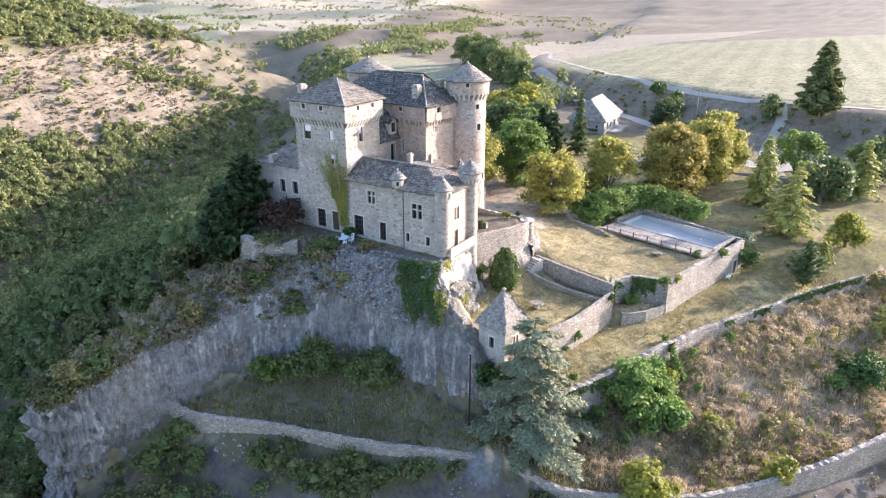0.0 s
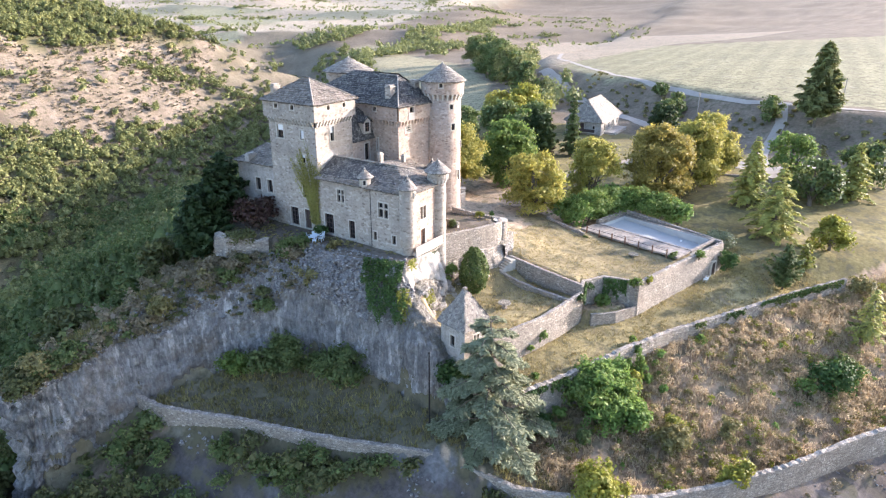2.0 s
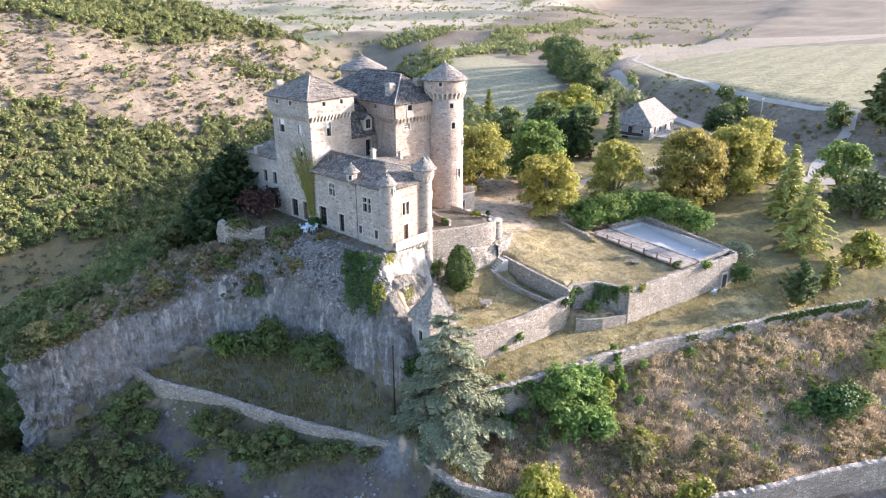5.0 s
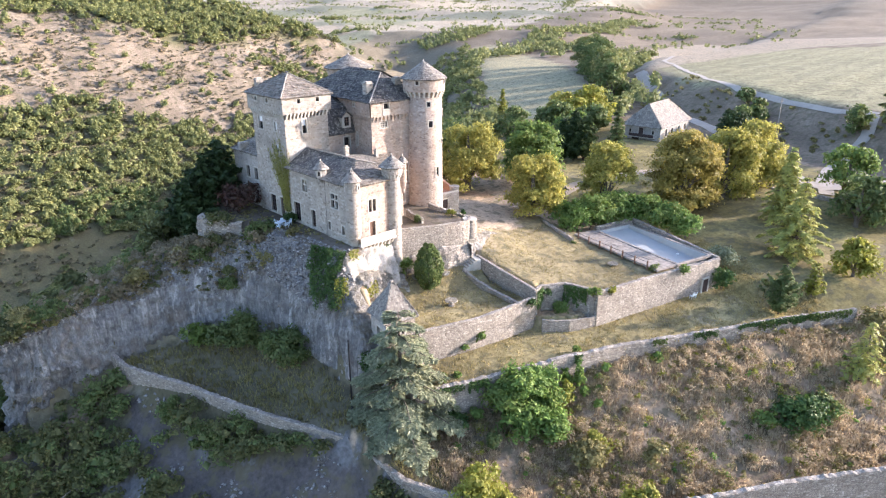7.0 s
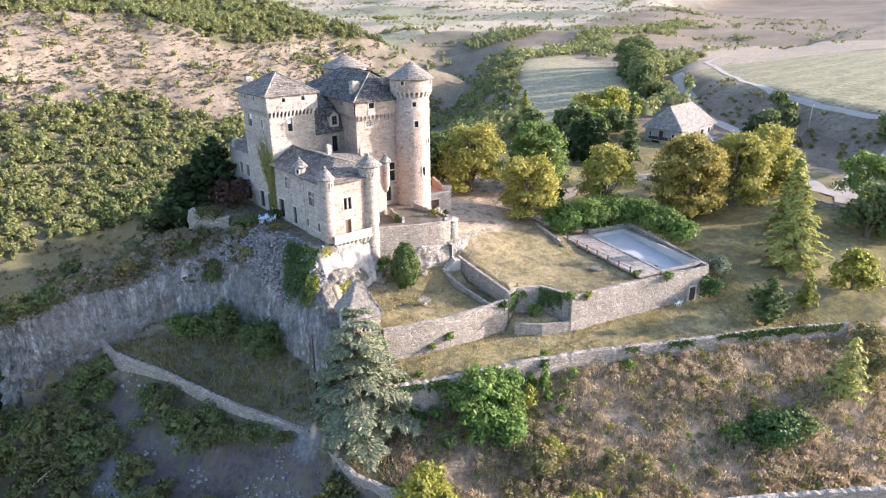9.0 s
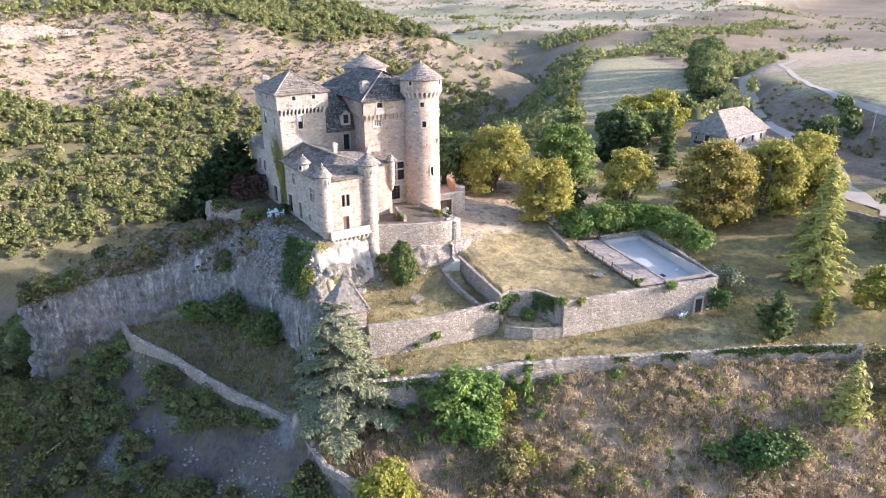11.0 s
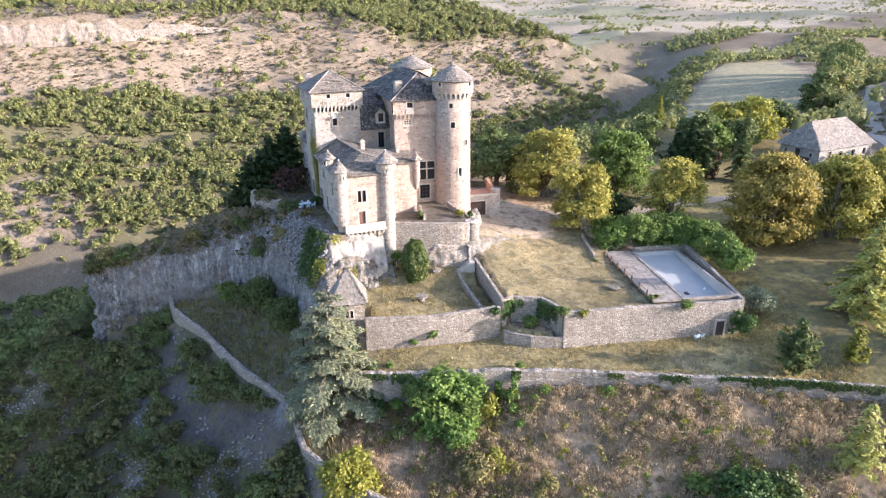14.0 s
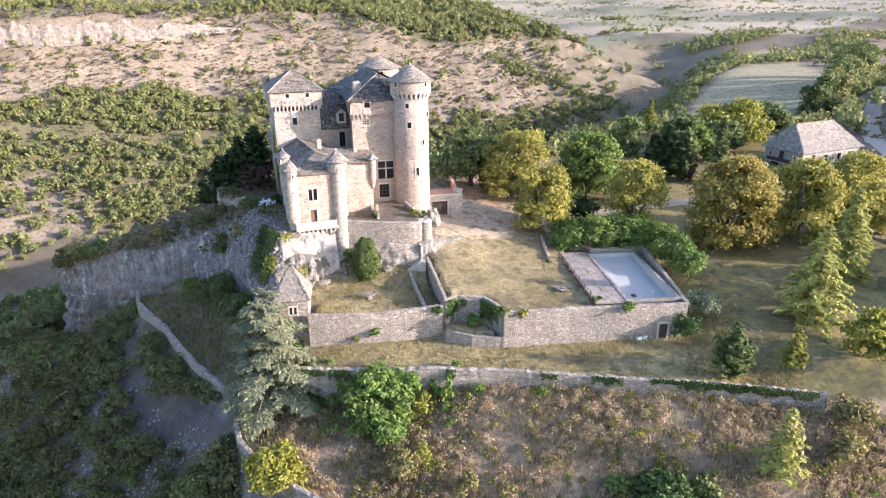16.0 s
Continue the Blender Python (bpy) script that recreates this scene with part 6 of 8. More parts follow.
# ---- farmhouse, drive and road ----
def farmhouse():
    m = pose(164.6, 108.2, 0, 0, 0, 19)
    t = thing("farmhouse", m, "pale rendered farmhouse with a hipped slate roof and long balcony", "house")
    a, b = 9.4, 5.0
    z0, z1 = 12.5, 18.0
    wall_with(t, "wall", (-a, b), (-a, -b), z0, z1, [(3.9, 5.2, 15.4, 17.4, "dark_door"), (1.2, 1.8, 15.9, 16.8, "plain"), (7.6, 8.2, 15.9, 16.8, "plain"), (2.0, 4.2, 13.0, 14.8, "dark_door")], RENDER_OLD)
    wall_with(t, "wall", (-a, -b), (a, -b), z0, z1, [(3.0, 4.2, 15.2, 17.2, "dark_door"), (7.0, 8.2, 15.4, 16.9, "plain"), (11.5, 12.7, 15.4, 16.9, "plain"), (15.6, 16.8, 15.4, 16.9, "plain"), (4.5, 7.5, 13.0, 14.7, "plain"), (9.5, 10.8, 13.0, 14.7, "plain"), (14.0, 15.2, 13.0, 14.7, "plain")], RENDER_OLD)
    wall_with(t, "wall", (a, -b), (a, b), z0, z1, [], RENDER_OLD)
    wall_with(t, "wall", (a, b), (-a, b), z0, z1, [], RENDER_OLD)
    e = 0.6
    E = [(-a - e, -b - e, 17.9), (a + e, -b - e, 17.9), (a + e, b + e, 17.9), (-a - e, b + e, 17.9)]
    R0, R1 = (-a + 2.4, 0, 23.4), (a - 3.9, 0, 23.4)
    roof(t, [[E[0], E[1], R1, R0], [E[1], E[2], R1], [E[2], E[3], R0, R1], [E[3], E[0], R0]], SLATE_WARM, seed=51, size=(0.5, 0.45))
    bl = part("balcony", Shape().box(-a - 1.3, -a, -3.6, 3.2, 15.0, 15.2), DRESSED, t)
    part("balcony_rail", Shape().box(-a - 1.3, -a - 1.2, -3.6, 3.2, 15.2, 16.0), WOOD_DARK, bl, "dark slatted railing")
    part("terrace", Shape().box(-6, 6, -b - 3.2, -b, 12.5, 14.8), RENDER_OLD, t, "raised pale terrace along the front")
    return t


farmhouse()


def ribbon(name, pts, width, mat, label, lift=0.10, step=2.5, cat="road"):
    """A draped strip of road along pts."""
    s, vs, fs, k = Shape(), [], [], 5
    P = sample_line(pts, step)
    xs, ys = [], []
    for x, y, a, nx, ny in P:
        w = width * (1 + 0.15 * noise.noise((x * 0.1, y * 0.1, 0)))
        for j in range(k):
            o = (j / (k - 1) - 0.5) * w
            xs.append(x + nx * o)
            ys.append(y + ny * o)
    z = land(np.array(xs), np.array(ys)) + lift
    vs = [(x, y, float(h)) for x, y, h in zip(xs, ys, z)]
    for i in range(len(P) - 1):
        for j in range(k - 1):
            fs.append((i * k + j, i * k + j + 1, (i + 1) * k + j + 1, (i + 1) * k + j)[::-1])
    return tagged(part(name, s.add(vs, fs), mat, smooth=True), label, cat, kind="structure")


ribbon("field_road", [(204, -20), (201, 30), (199.5, 62), (200.5, 80), (206, 99), (213, 119), (228, 143), (252, 174), (278, 203), (300, 230), (352, 268), (440, 330)], 2.3, GRAVEL, "pale gravel road curving along the field edge")
ribbon("branch_road", [(199, 70), (190, 66), (178, 64), (166, 60), (156, 55), (149, 50)], 2.8, GRAVEL, "pale gravel track joining the drive and the field road", 0.14)
ribbon("drive", [(168, 46), (153, 52), (152, 58), (158, 68), (167, 78), (176, 90), (186, 108), (196, 128), (207, 145), (228, 172), (252, 201)], 4.6, GRAVEL, "pale gravel drive past the farmhouse", 0.12)
ribbon("court_path", [(100, 76.5), (112, 80), (128, 80), (145, 76), (160, 70)], 3.4, plain_mat("dusty_earth", (0.34, 0.27, 0.19), (0.44, 0.35, 0.25), 1.0, 0.95), "dusty track under the chestnut trees", 0.10, 2.0, "path")


def pole(x, y, h=8.0):
    t = thing("utility_pole", pose(x, y, ground_z(x, y) - 0.3), "slim grey wooden utility pole", "pole", "utility poles")
    part("mast", Shape().lathe(0, 0, [(0.16, 0), (0.11, h)], 10), WOOD_GREY, t)
    part("crossarm", Shape().box(-0.7, 0.7, -0.06, 0.06, h - 0.7, h - 0.56), WOOD_GREY, t)


pole(194.0, 92.0)
pole(202.0, 56.0)


# ---- trees and plants ----
RNG = np.random.default_rng(7)


def leaf_quads(centres, normals, size, rng, long=1.5, curl=0.35, along=None):
    """Small leaf sprays as pointed quads, one island each, facing roughly along the normals, laid along a direction where one is given."""
    n = len(centres)
    nr = normals + rng.normal(0, 0.55 if along is None else 0.3, (n, 3))
    nr /= np.linalg.norm(nr, axis=1)[:, None] + 1e-9
    ref = rng.normal(0, 1, (n, 3))
    a = np.cross(nr, ref) if along is None else along + 0.25 * ref - nr * np.sum((along + 0.25 * ref) * nr, 1)[:, None]
    a /= np.linalg.norm(a, axis=1)[:, None] + 1e-9
    b = np.cross(nr, a)
    sz = (size * rng.uniform(0.6, 1.35, n))[:, None]
    v = np.stack([centres - a * sz * 0.5 * long, centres - b * sz * 0.42 + nr * sz * curl * 0.3, centres + a * sz * 0.5 * long - nr * sz * curl, centres + b * sz * 0.42 + nr * sz * curl * 0.3], 1)
    return v.reshape(-1, 3), np.arange(4 * n).reshape(-1, 4)


def blob_points(rng, n, centre, radius, low=-0.35):
    """Points in the outer shell of an ellipsoid, with their outward directions."""
    d = rng.normal(0, 1, (int(n * 1.9) + 8, 3))
    d /= np.linalg.norm(d, axis=1)[:, None]
    d = d[d[:, 2] > low][:n]
    r = rng.uniform(0.72, 1.05, (len(d), 1))
    return np.asarray(centre) + d * r * np.asarray(radius), d


def clump_points(rng, n, centre, radius, m=16):
    """Points in clusters over an ellipsoid, so that tufts and gaps show."""
    d = rng.normal(0, 1, (m, 3))
    d /= np.linalg.norm(d, axis=1)[:, None]
    d[:, 2] = np.where(d[:, 2] < -0.5, -d[:, 2], d[:, 2])
    k = rng.integers(0, m, n)
    rad = np.asarray(radius)
    c = d[k] * rng.uniform(0.7, 1.0, (m, 1))[k]
    p = np.asarray(centre) + (c + rng.normal(0, 0.24, (n, 3)) * np.array([1, 1, 0.7])) * rad
    nn = p - np.asarray(centre) + np.array([0, 0, 0.35 * rad[2]])
    return p, nn / (np.linalg.norm(nn, axis=1)[:, None] + 1e-6)


def limb_tree(h_trunk, h, r, seed, n_limb=6, girth=0.045):
    rnd = random.Random(seed)
    s = Shape()
    top = h * 0.62
    lean = (rnd.uniform(-0.3, 0.3), rnd.uniform(-0.3, 0.3))
    g = h * girth
    s.tube([(0, 0, -0.4), (lean[0] * 0.3, lean[1] * 0.3, h_trunk), (lean[0], lean[1], top), (lean[0] * 1.2, lean[1] * 1.2, h * 0.85)], [g * 1.25, g, g * 0.6, g * 0.15], 8)
    for i in range(n_limb):
        a = 2 * math.pi * (i + rnd.uniform(-0.3, 0.3)) / n_limb
        z0 = h_trunk * rnd.uniform(0.8, 1.3)
        k = r * rnd.uniform(0.5, 0.85)
        s.tube([(0, 0, z0), (math.cos(a) * k * 0.5, math.sin(a) * k * 0.5, z0 + (h - z0) * 0.3), (math.cos(a) * k, math.sin(a) * k, z0 + (h - z0) * rnd.uniform(0.4, 0.65))], [g * 0.5, g * 0.32, g * 0.1], 6)
    return s


def broad_crown(r, h, h_trunk, seed, size=0.42, dense=1.0, lumps=16, flat=1.0):
    """A crown of many lumps, each a shell of leaf sprays, with gaps and an uneven outline."""
    rng = np.random.default_rng(seed)
    zc, hz = h * 0.50, h * 0.50
    V, N = [], []
    d = rng.normal(0, 1, (lumps, 3))
    d /= np.linalg.norm(d, axis=1)[:, None]
    d[:, 2] = np.clip(d[:, 2], -0.92, 1)
    for k in range(lumps):
        lr = r * rng.uniform(0.34, 0.52)
        low = d[k, 2] < 0.05
        g = (0.96 / max(0.25, math.hypot(d[k, 0], d[k, 1]))) if low else 1.0
        c = np.array([d[k, 0] * g * (r - lr * 0.75), d[k, 1] * g * (r - lr * 0.75), zc + d[k, 2] * (hz - lr * (0.35 if low else 0.6) * flat)])
        n = int(dense * 4 * lr * lr * 3.1 * 1.2 / (size * size))
        p, q = clump_points(rng, n, c, (lr, lr, lr * 0.85 * flat))
        V.append(p)
        N.append(q)
    n = int(dense * 260)
    p, q = blob_points(rng, n, (0, 0, zc), (r * 0.6, r * 0.6, hz * 0.6), -0.9)
    V.append(p)
    N.append(q)
    v, f = leaf_quads(np.concatenate(V), np.concatenate(N), size, rng)
    return fast_mesh("crown", v, f)


MESHES = {}


def broadleaf(x, y, r, h, mat, label, name="broadleaf_tree", trunk=0.10, seed=1, size=0.42, dense=1.0, lumps=16, group="", sink=0.0, variant=None, turn=0.0):
    """A leafy tree as a thing: trunk with limbs, and a crown. Trees of one variant share their meshes."""
    key = (variant or f"{r:.1f}{h:.1f}{seed}", mat.name)
    if key not in MESHES:
        MESHES[key] = (limb_tree(h * trunk, h, r, seed).mesh("trunk", BARK), broad_crown(r, h, h * trunk, seed, size, dense, lumps))
    t = thing(name, pose(x, y, ground_z(x, y) - sink, 0, 0, turn), label, "tree" if h > 3.4 else "shrub", group)
    part("trunk", MESHES[key][0], None, t)
    part("crown", MESHES[key][1], mat, t)
    return t


def conifer(x, y, r, h, mat, label, name="fir_tree", seed=1, size=0.42, whorls=None, droop=0.25, bare=0.06, group="", dense=1.0, z=None):
    """A conifer: straight trunk, whorls of boughs, each bough with sprays of needles along and beneath it."""
    rng = np.random.default_rng(seed)
    s = Shape().tube([(0, 0, -0.5), (0, 0, h * 0.5), (0, 0, h)], [h * 0.022, h * 0.014, 0.02], 8)
    V, N, A = [], [], []
    whorls = whorls or int(h * 1.5)
    boughs = Shape()
    for k in range(whorls):
        f = bare + (1 - bare) * (k + rng.uniform(-0.3, 0.3)) / whorls
        z0 = h * f
        ln = r * (1 - f) ** 0.8 * rng.uniform(0.75, 1.15) + 0.15
        nb = 6 if ln > 1.2 else 5
        a0 = rng.uniform(0, 6.28)
        for i in range(nb):
            a = a0 + 6.283 * (i + rng.uniform(-0.25, 0.25)) / nb
            l2 = ln * rng.uniform(0.7, 1.15)
            tip = np.array([math.cos(a) * l2, math.sin(a) * l2, z0 - droop * l2 + 0.1 * l2])
            base = np.array([0, 0, z0])
            boughs.tube([tuple(base), tuple((base + tip) / 2 + np.array([0, 0, 0.08 * l2])), tuple(tip)], [0.06, 0.035, 0.012], 4)
            m = max(4, int(dense * l2 * 9.5))
            u = rng.uniform(0.15, 1.05, m)[:, None]
            side = np.array([-math.sin(a), math.cos(a), 0])
            w = (1.08 - u) * l2 * 0.34 + 0.08
            P = base + (tip - base) * u + side * rng.uniform(-1, 1, (m, 1)) * w + np.array([0, 0, 1.0]) * (0.08 * l2 * 4 * u * (1 - u) + rng.uniform(-0.18, 0.06, (m, 1)))
            V.append(P)
            A.append(np.array([math.cos(a), math.sin(a), -0.2]) * 0.7 + side * rng.choice([-0.8, 0.8], (m, 1)))
            N.append(np.tile([math.cos(a) * 0.35, math.sin(a) * 0.35, 1.0], (m, 1)))
    v, fcs = leaf_quads(np.concatenate(V), np.concatenate(N), size, rng, 2.3, 0.3, np.concatenate(A))
    t = thing(name, pose(x, y, ground_z(x, y) if z is None else z), label, "tree", group)
    part("trunk", s, BARK, t)
    tagged(part("bough", boughs, BARK, t), kind="stuff")
    part("crown", fast_mesh("crown", v, fcs), mat, t)
    return t


def bush(x, y, r, h, mat, label, name="bush", seed=1, size=0.3, dense=1.0, lumps=8, z=None, group="", long=1.5):
    """A low plant: a few stems and lumps of leaves down to the ground."""
    rng = np.random.default_rng(seed)
    V, N = [], []
    for k in range(lumps):
        a, q = rng.uniform(0, 6.28), math.sqrt(rng.uniform(0, 1)) * 0.62
        lr = r * rng.uniform(0.38, 0.58)
        zc = h * rng.uniform(0.3, 0.78) * (1 - 0.35 * q)
        n = int(dense * 4 * lr * lr * 3.0 / (size * size))
        p, d = clump_points(rng, n, (math.cos(a) * r * q, math.sin(a) * r * q, zc), (lr, lr, min(lr, h - zc + 0.05)), 12)
        V.append(p)
        N.append(d)
    v, f = leaf_quads(np.concatenate(V), np.concatenate(N), size, rng, long)
    t = thing(name, pose(x, y, (ground_z(x, y) if z is None else z) - 0.08), label, "shrub", group)
    st = Shape()
    for i in range(4):
        a = rng.uniform(0, 6.28)
        st.tube([(0, 0, -0.2), (math.cos(a) * r * 0.3, math.sin(a) * r * 0.3, h * 0.5)], [0.05, 0.015], 5)
    part("stem", st, BARK, t)
    part("foliage", fast_mesh("foliage", v, f), mat, t)
    return t


ROW = "old chestnut trees by the castle"
broadleaf(90.4, 88.5, 6.0, 13.4, LEAF_GOLD, "broad golden-green chestnut tree behind the castle court", "chestnut_tree", seed=11, size=0.36, lumps=22, group=ROW)
broadleaf(82.5, 96.0, 6.4, 11.5, LEAF_OAK, "dark green broadleaf tree behind the round tower", "broadleaf_tree", seed=12, size=0.46, lumps=18)
broadleaf(90.0, 66.8, 4.8, 10.4, LEAF_GOLD, "rounded olive-gold chestnut tree at the edge of the court", "chestnut_tree", seed=13, size=0.36, lumps=24, group=ROW)
broadleaf(105.8, 65.9, 4.5, 13.0, LEAF_GOLD, "yellowing chestnut tree beside the dusty track", "chestnut_tree", seed=14, size=0.36, lumps=22, group=ROW)
broadleaf(119.6, 60.6, 6.2, 14.0, LEAF_RUST, "large rusty-leaved chestnut tree beyond the pool", "chestnut_tree", seed=15, size=0.36, lumps=34, group=ROW)
broadleaf(130.4, 59.6, 5.5, 12.8, LEAF_GOLD, "olive-gold chestnut tree near the drive", "chestnut_tree", seed=16, size=0.36, lumps=24, group=ROW)
broadleaf(141.0, 61.0, 5.6, 12.4, LEAF_GOLD, "spreading chestnut tree beside the gravel drive", "chestnut_tree", seed=17, size=0.36, lumps=22, group=ROW)
broadleaf(104.3, 86.0, 5.7, 12.4, LEAF_BRIGHT, "fresh green broadleaf tree among the chestnuts", "broadleaf_tree", seed=18, size=0.44, lumps=24)
bush(99.0, 72.5, 3.4, 5.6, LEAF_DARK, "dark shrub under the broadleaf trees", "shrub", 188, 0.34, 0.9, 10)
for i, (dx, dy, h, r) in enumerate([(0, 0, 12.0, 3.2), (2.6, -1.2, 10.6, 3.0), (-2.6, 0.8, 10.0, 3.0)]):
    conifer(124.2 + dx, 96.0 + dy, r, h, LEAF_DARK if i != 1 else LEAF_OAK, "dense dark feathery yew behind the chestnuts", "yew_tree", seed=190 + i, size=0.5, droop=-0.9, dense=1.8, bare=0.03, group="dark yews")
conifer(112.5, 97.0, 3.4, 9.0, LEAF_FIR, "olive conifer behind the chestnuts", "fir_tree", seed=20, size=0.5)
conifer(133.5, 92.0, 3.0, 15.0, LEAF_OAK, "tall thin grey-green spruce near the farmhouse", "spruce_tree", seed=21, size=0.4, dense=1.8)
broadleaf(129.0, 97.0, 3.0, 6.0, LEAF_RED, "small purple-leaved tree beside the spruce", "plum_tree", seed=22, size=0.4, lumps=10)
broadleaf(158.0, 128.0, 6.5, 11.5, LEAF_YELLOW, "yellow-green tree behind the farmhouse", "broadleaf_tree", seed=23, size=0.6, lumps=18)
broadleaf(146.0, 116.0, 5.0, 9.0, LEAF_OAK, "dark green tree beside the farmhouse", "broadleaf_tree", seed=24, size=0.55, lumps=14)
broadleaf(137.0, 112.0, 4.6, 8.0, LEAF_BRIGHT, "green tree beside the farmhouse", "broadleaf_tree", seed=25, size=0.55, lumps=14)
broadleaf(124.0, 120.0, 4.5, 9.0, LEAF_OAK, "green tree on the slope behind the garden", "broadleaf_tree", seed=26, size=0.55, lumps=14)
conifer(143.0, 152.0, 1.8, 11.0, LEAF_YELLOW, "slender pale poplar on the slope", "poplar_tree", seed=27, size=0.5, droop=-0.6)
broadleaf(176.0, 92.5, 4.0, 8.0, LEAF_DARK, "dense dark tree at the farm drive", "broadleaf_tree", seed=28, size=0.5, lumps=12)
broadleaf(184.0, 96.5, 3.8, 8.0, LEAF_OAK, "green tree at the farm drive", "broadleaf_tree", seed=29, size=0.5, lumps=12)
conifer(119.0, 36.8, 5.3, 13.6, LEAF_FIR, "tall sunlit fir with layered boughs", "fir_tree", seed=30, size=0.36, dense=2.0, whorls=15)
conifer(129.6, 46.2, 4.4, 14.0, LEAF_FIR, "olive fir in the eastern garden", "fir_tree", seed=31, size=0.46)
conifer(149.0, 34.5, 4.0, 11.5, LEAF_FIR, "dark fir near the drive wall", "fir_tree", seed=32, size=0.5)
broadleaf(139.0, 38.5, 4.8, 9.0, LEAF_OAK, "rounded olive-green tree near the drive wall", "broadleaf_tree", seed=33, size=0.5, lumps=14)
broadleaf(150.5, 47.5, 4.6, 10.0, LEAF_BRIGHT, "bright flat-topped tree by the drive", "broadleaf_tree", seed=34, size=0.5, lumps=12, dense=0.8)
broadleaf(158.0, 36.0, 4.6, 9.0, LEAF_OAK, "olive-green tree by the drive", "broadleaf_tree", seed=35, size=0.5, lumps=14)
conifer(188.0, 57.0, 6.6, 21.0, LEAF_HILL, "huge dark conical tree beside the field road", "cypress_tree", seed=36, size=0.9, droop=-0.5, dense=1.1, bare=0.1)
broadleaf(191.0, 70.0, 3.5, 6.5, LEAF_OAK, "small tree at the road junction", "broadleaf_tree", seed=37, size=0.5, lumps=10)
broadleaf(120.8, 28.2, 3.0, 5.6, LEAF_YELLOW, "bright green rounded tree at the end of the path", "broadleaf_tree", seed=38, size=0.36, lumps=14, trunk=0.1)
conifer(104.2, 28.6, 2.7, 7.4, LEAF_OAK, "dense dark yew at the path wall", "yew_tree", seed=39, size=0.27, droop=-0.9, dense=4.0, bare=0.03)
conifer(111.6, 28.6, 1.7, 5.6, LEAF_YELLOW, "slim light green sapling beside the yew", "sapling", seed=40, size=0.34, droop=-0.5, dense=1.3, bare=0.08)
bush(105.6, 40.4, 2.6, 5.6, LEAF_CEDAR, "grey-leaved shrub at the pool corner", "grey_shrub", 41, 0.24, 0.7, 12)
bush(102.4, 36.8, 1.9, 4.0, LEAF_IVY, "dark laurel beside the lawn wall", "laurel_bush", 42, 0.26)
for i, (x, y, r, h) in enumerate([(93.6, 60.6, 3.4, 5.4), (97.2, 60.0, 3.6, 6.2), (100.8, 60.2, 3.5, 6.0), (104.2, 58.8, 3.4, 6.2), (106.4, 55.4, 3.4, 6.4), (107.0, 51.8, 3.0, 5.8), (107.6, 48.6, 2.4, 4.6)]):
    bush(x, y, r, h, (LEAF_FIG, LEAF_BRIGHT, LEAF_BRIGHT)[i % 3], "glossy green laurel hedge plant behind the pool", "laurel_hedge", 50 + i, 0.32, 1.0, 14, group="laurel hedge by the pool", z=12.9)


def clipped_shrub(x, y, z, r, h):
    """A dense egg-shaped evergreen with upright shoots."""
    rng = np.random.default_rng(60)
    t = thing("clipped_shrub", pose(x, y, z), "dense egg-shaped evergreen shrub in the lower garden", "shrub")
    d = rng.normal(0, 1, (5200, 3))
    d /= np.linalg.norm(d, axis=1)[:, None]
    w = 1 + 0.10 * np.sin(d[:, 0] * 9 + d[:, 2] * 4) * np.sin(d[:, 1] * 8) + rng.uniform(-0.10, 0.07, len(d))
    P = d * w[:, None] * np.array([r, r, h * 0.5]) + np.array([0, 0, h * 0.5])
    k = 1 - 0.30 * np.clip(P[:, 2] / h - 0.45, 0, 1)
    P[:, :2] *= k[:, None]
    v, f = leaf_quads(P, d + np.array([0, 0, 0.4]), 0.20, rng, 1.9)
    part("stem", Shape().tube([(0, 0, -0.3), (0, 0, h * 0.6)], [0.12, 0.04], 6), BARK, t)
    part("foliage", fast_mesh("foliage", v, f), LEAF_SHRUB, t)


clipped_shrub(61.6, 52.5, 12.8, 1.85, 6.2)
bush(59.4, 54.6, 1.2, 3.6, LEAF_BRIGHT, "light green shrub behind the clipped evergreen", "shrub", 61, 0.26)

for i, (x, y, r, h, mt) in enumerate([(148.0, 125.0, 5.0, 9.0, LEAF_YELLOW), (153.0, 134.0, 5.4, 10.0, LEAF_GOLD), (163.0, 137.0, 5.0, 9.0, LEAF_YELLOW), (139.0, 121.0, 5.0, 9.0, LEAF_OAK), (132.0, 108.0, 4.4, 7.6, LEAF_OAK), (172.0, 141.0, 5.0, 10.0, LEAF_OAK),
                                     (212.0, 176.0, 5.8, 14.3, LEAF_OAK), (226.0, 189.0, 6.8, 15.6, LEAF_HILL), (240.0, 206.0, 7.5, 15.6, LEAF_OAK), (254.0, 223.0, 8.0, 16.9, LEAF_HILL), (268.0, 240.0, 8.8, 18.2, LEAF_OAK), (281.0, 256.0, 9.0, 19.5, LEAF_OAK),
                                     (298.0, 280.0, 9.2, 18.2, LEAF_HILL), (288.0, 270.0, 8.8, 16.9, LEAF_OAK), (314.0, 300.0, 10.0, 19.5, LEAF_OAK), (330.0, 322.0, 10.0, 18.2, LEAF_HILL), (206.0, 112.0, 2.6, 4.6, LEAF_OAK), (196.0, 100.0, 3.0, 6.5, LEAF_OAK)]):
    broadleaf(x, y, r, h, mt, ("olive-green broadleaf tree along the farm lane", "rounded broadleaf tree behind the farmhouse")[i < 6], "broadleaf_tree", seed=500 + i, size=0.7, lumps=16, group="trees along the lane")
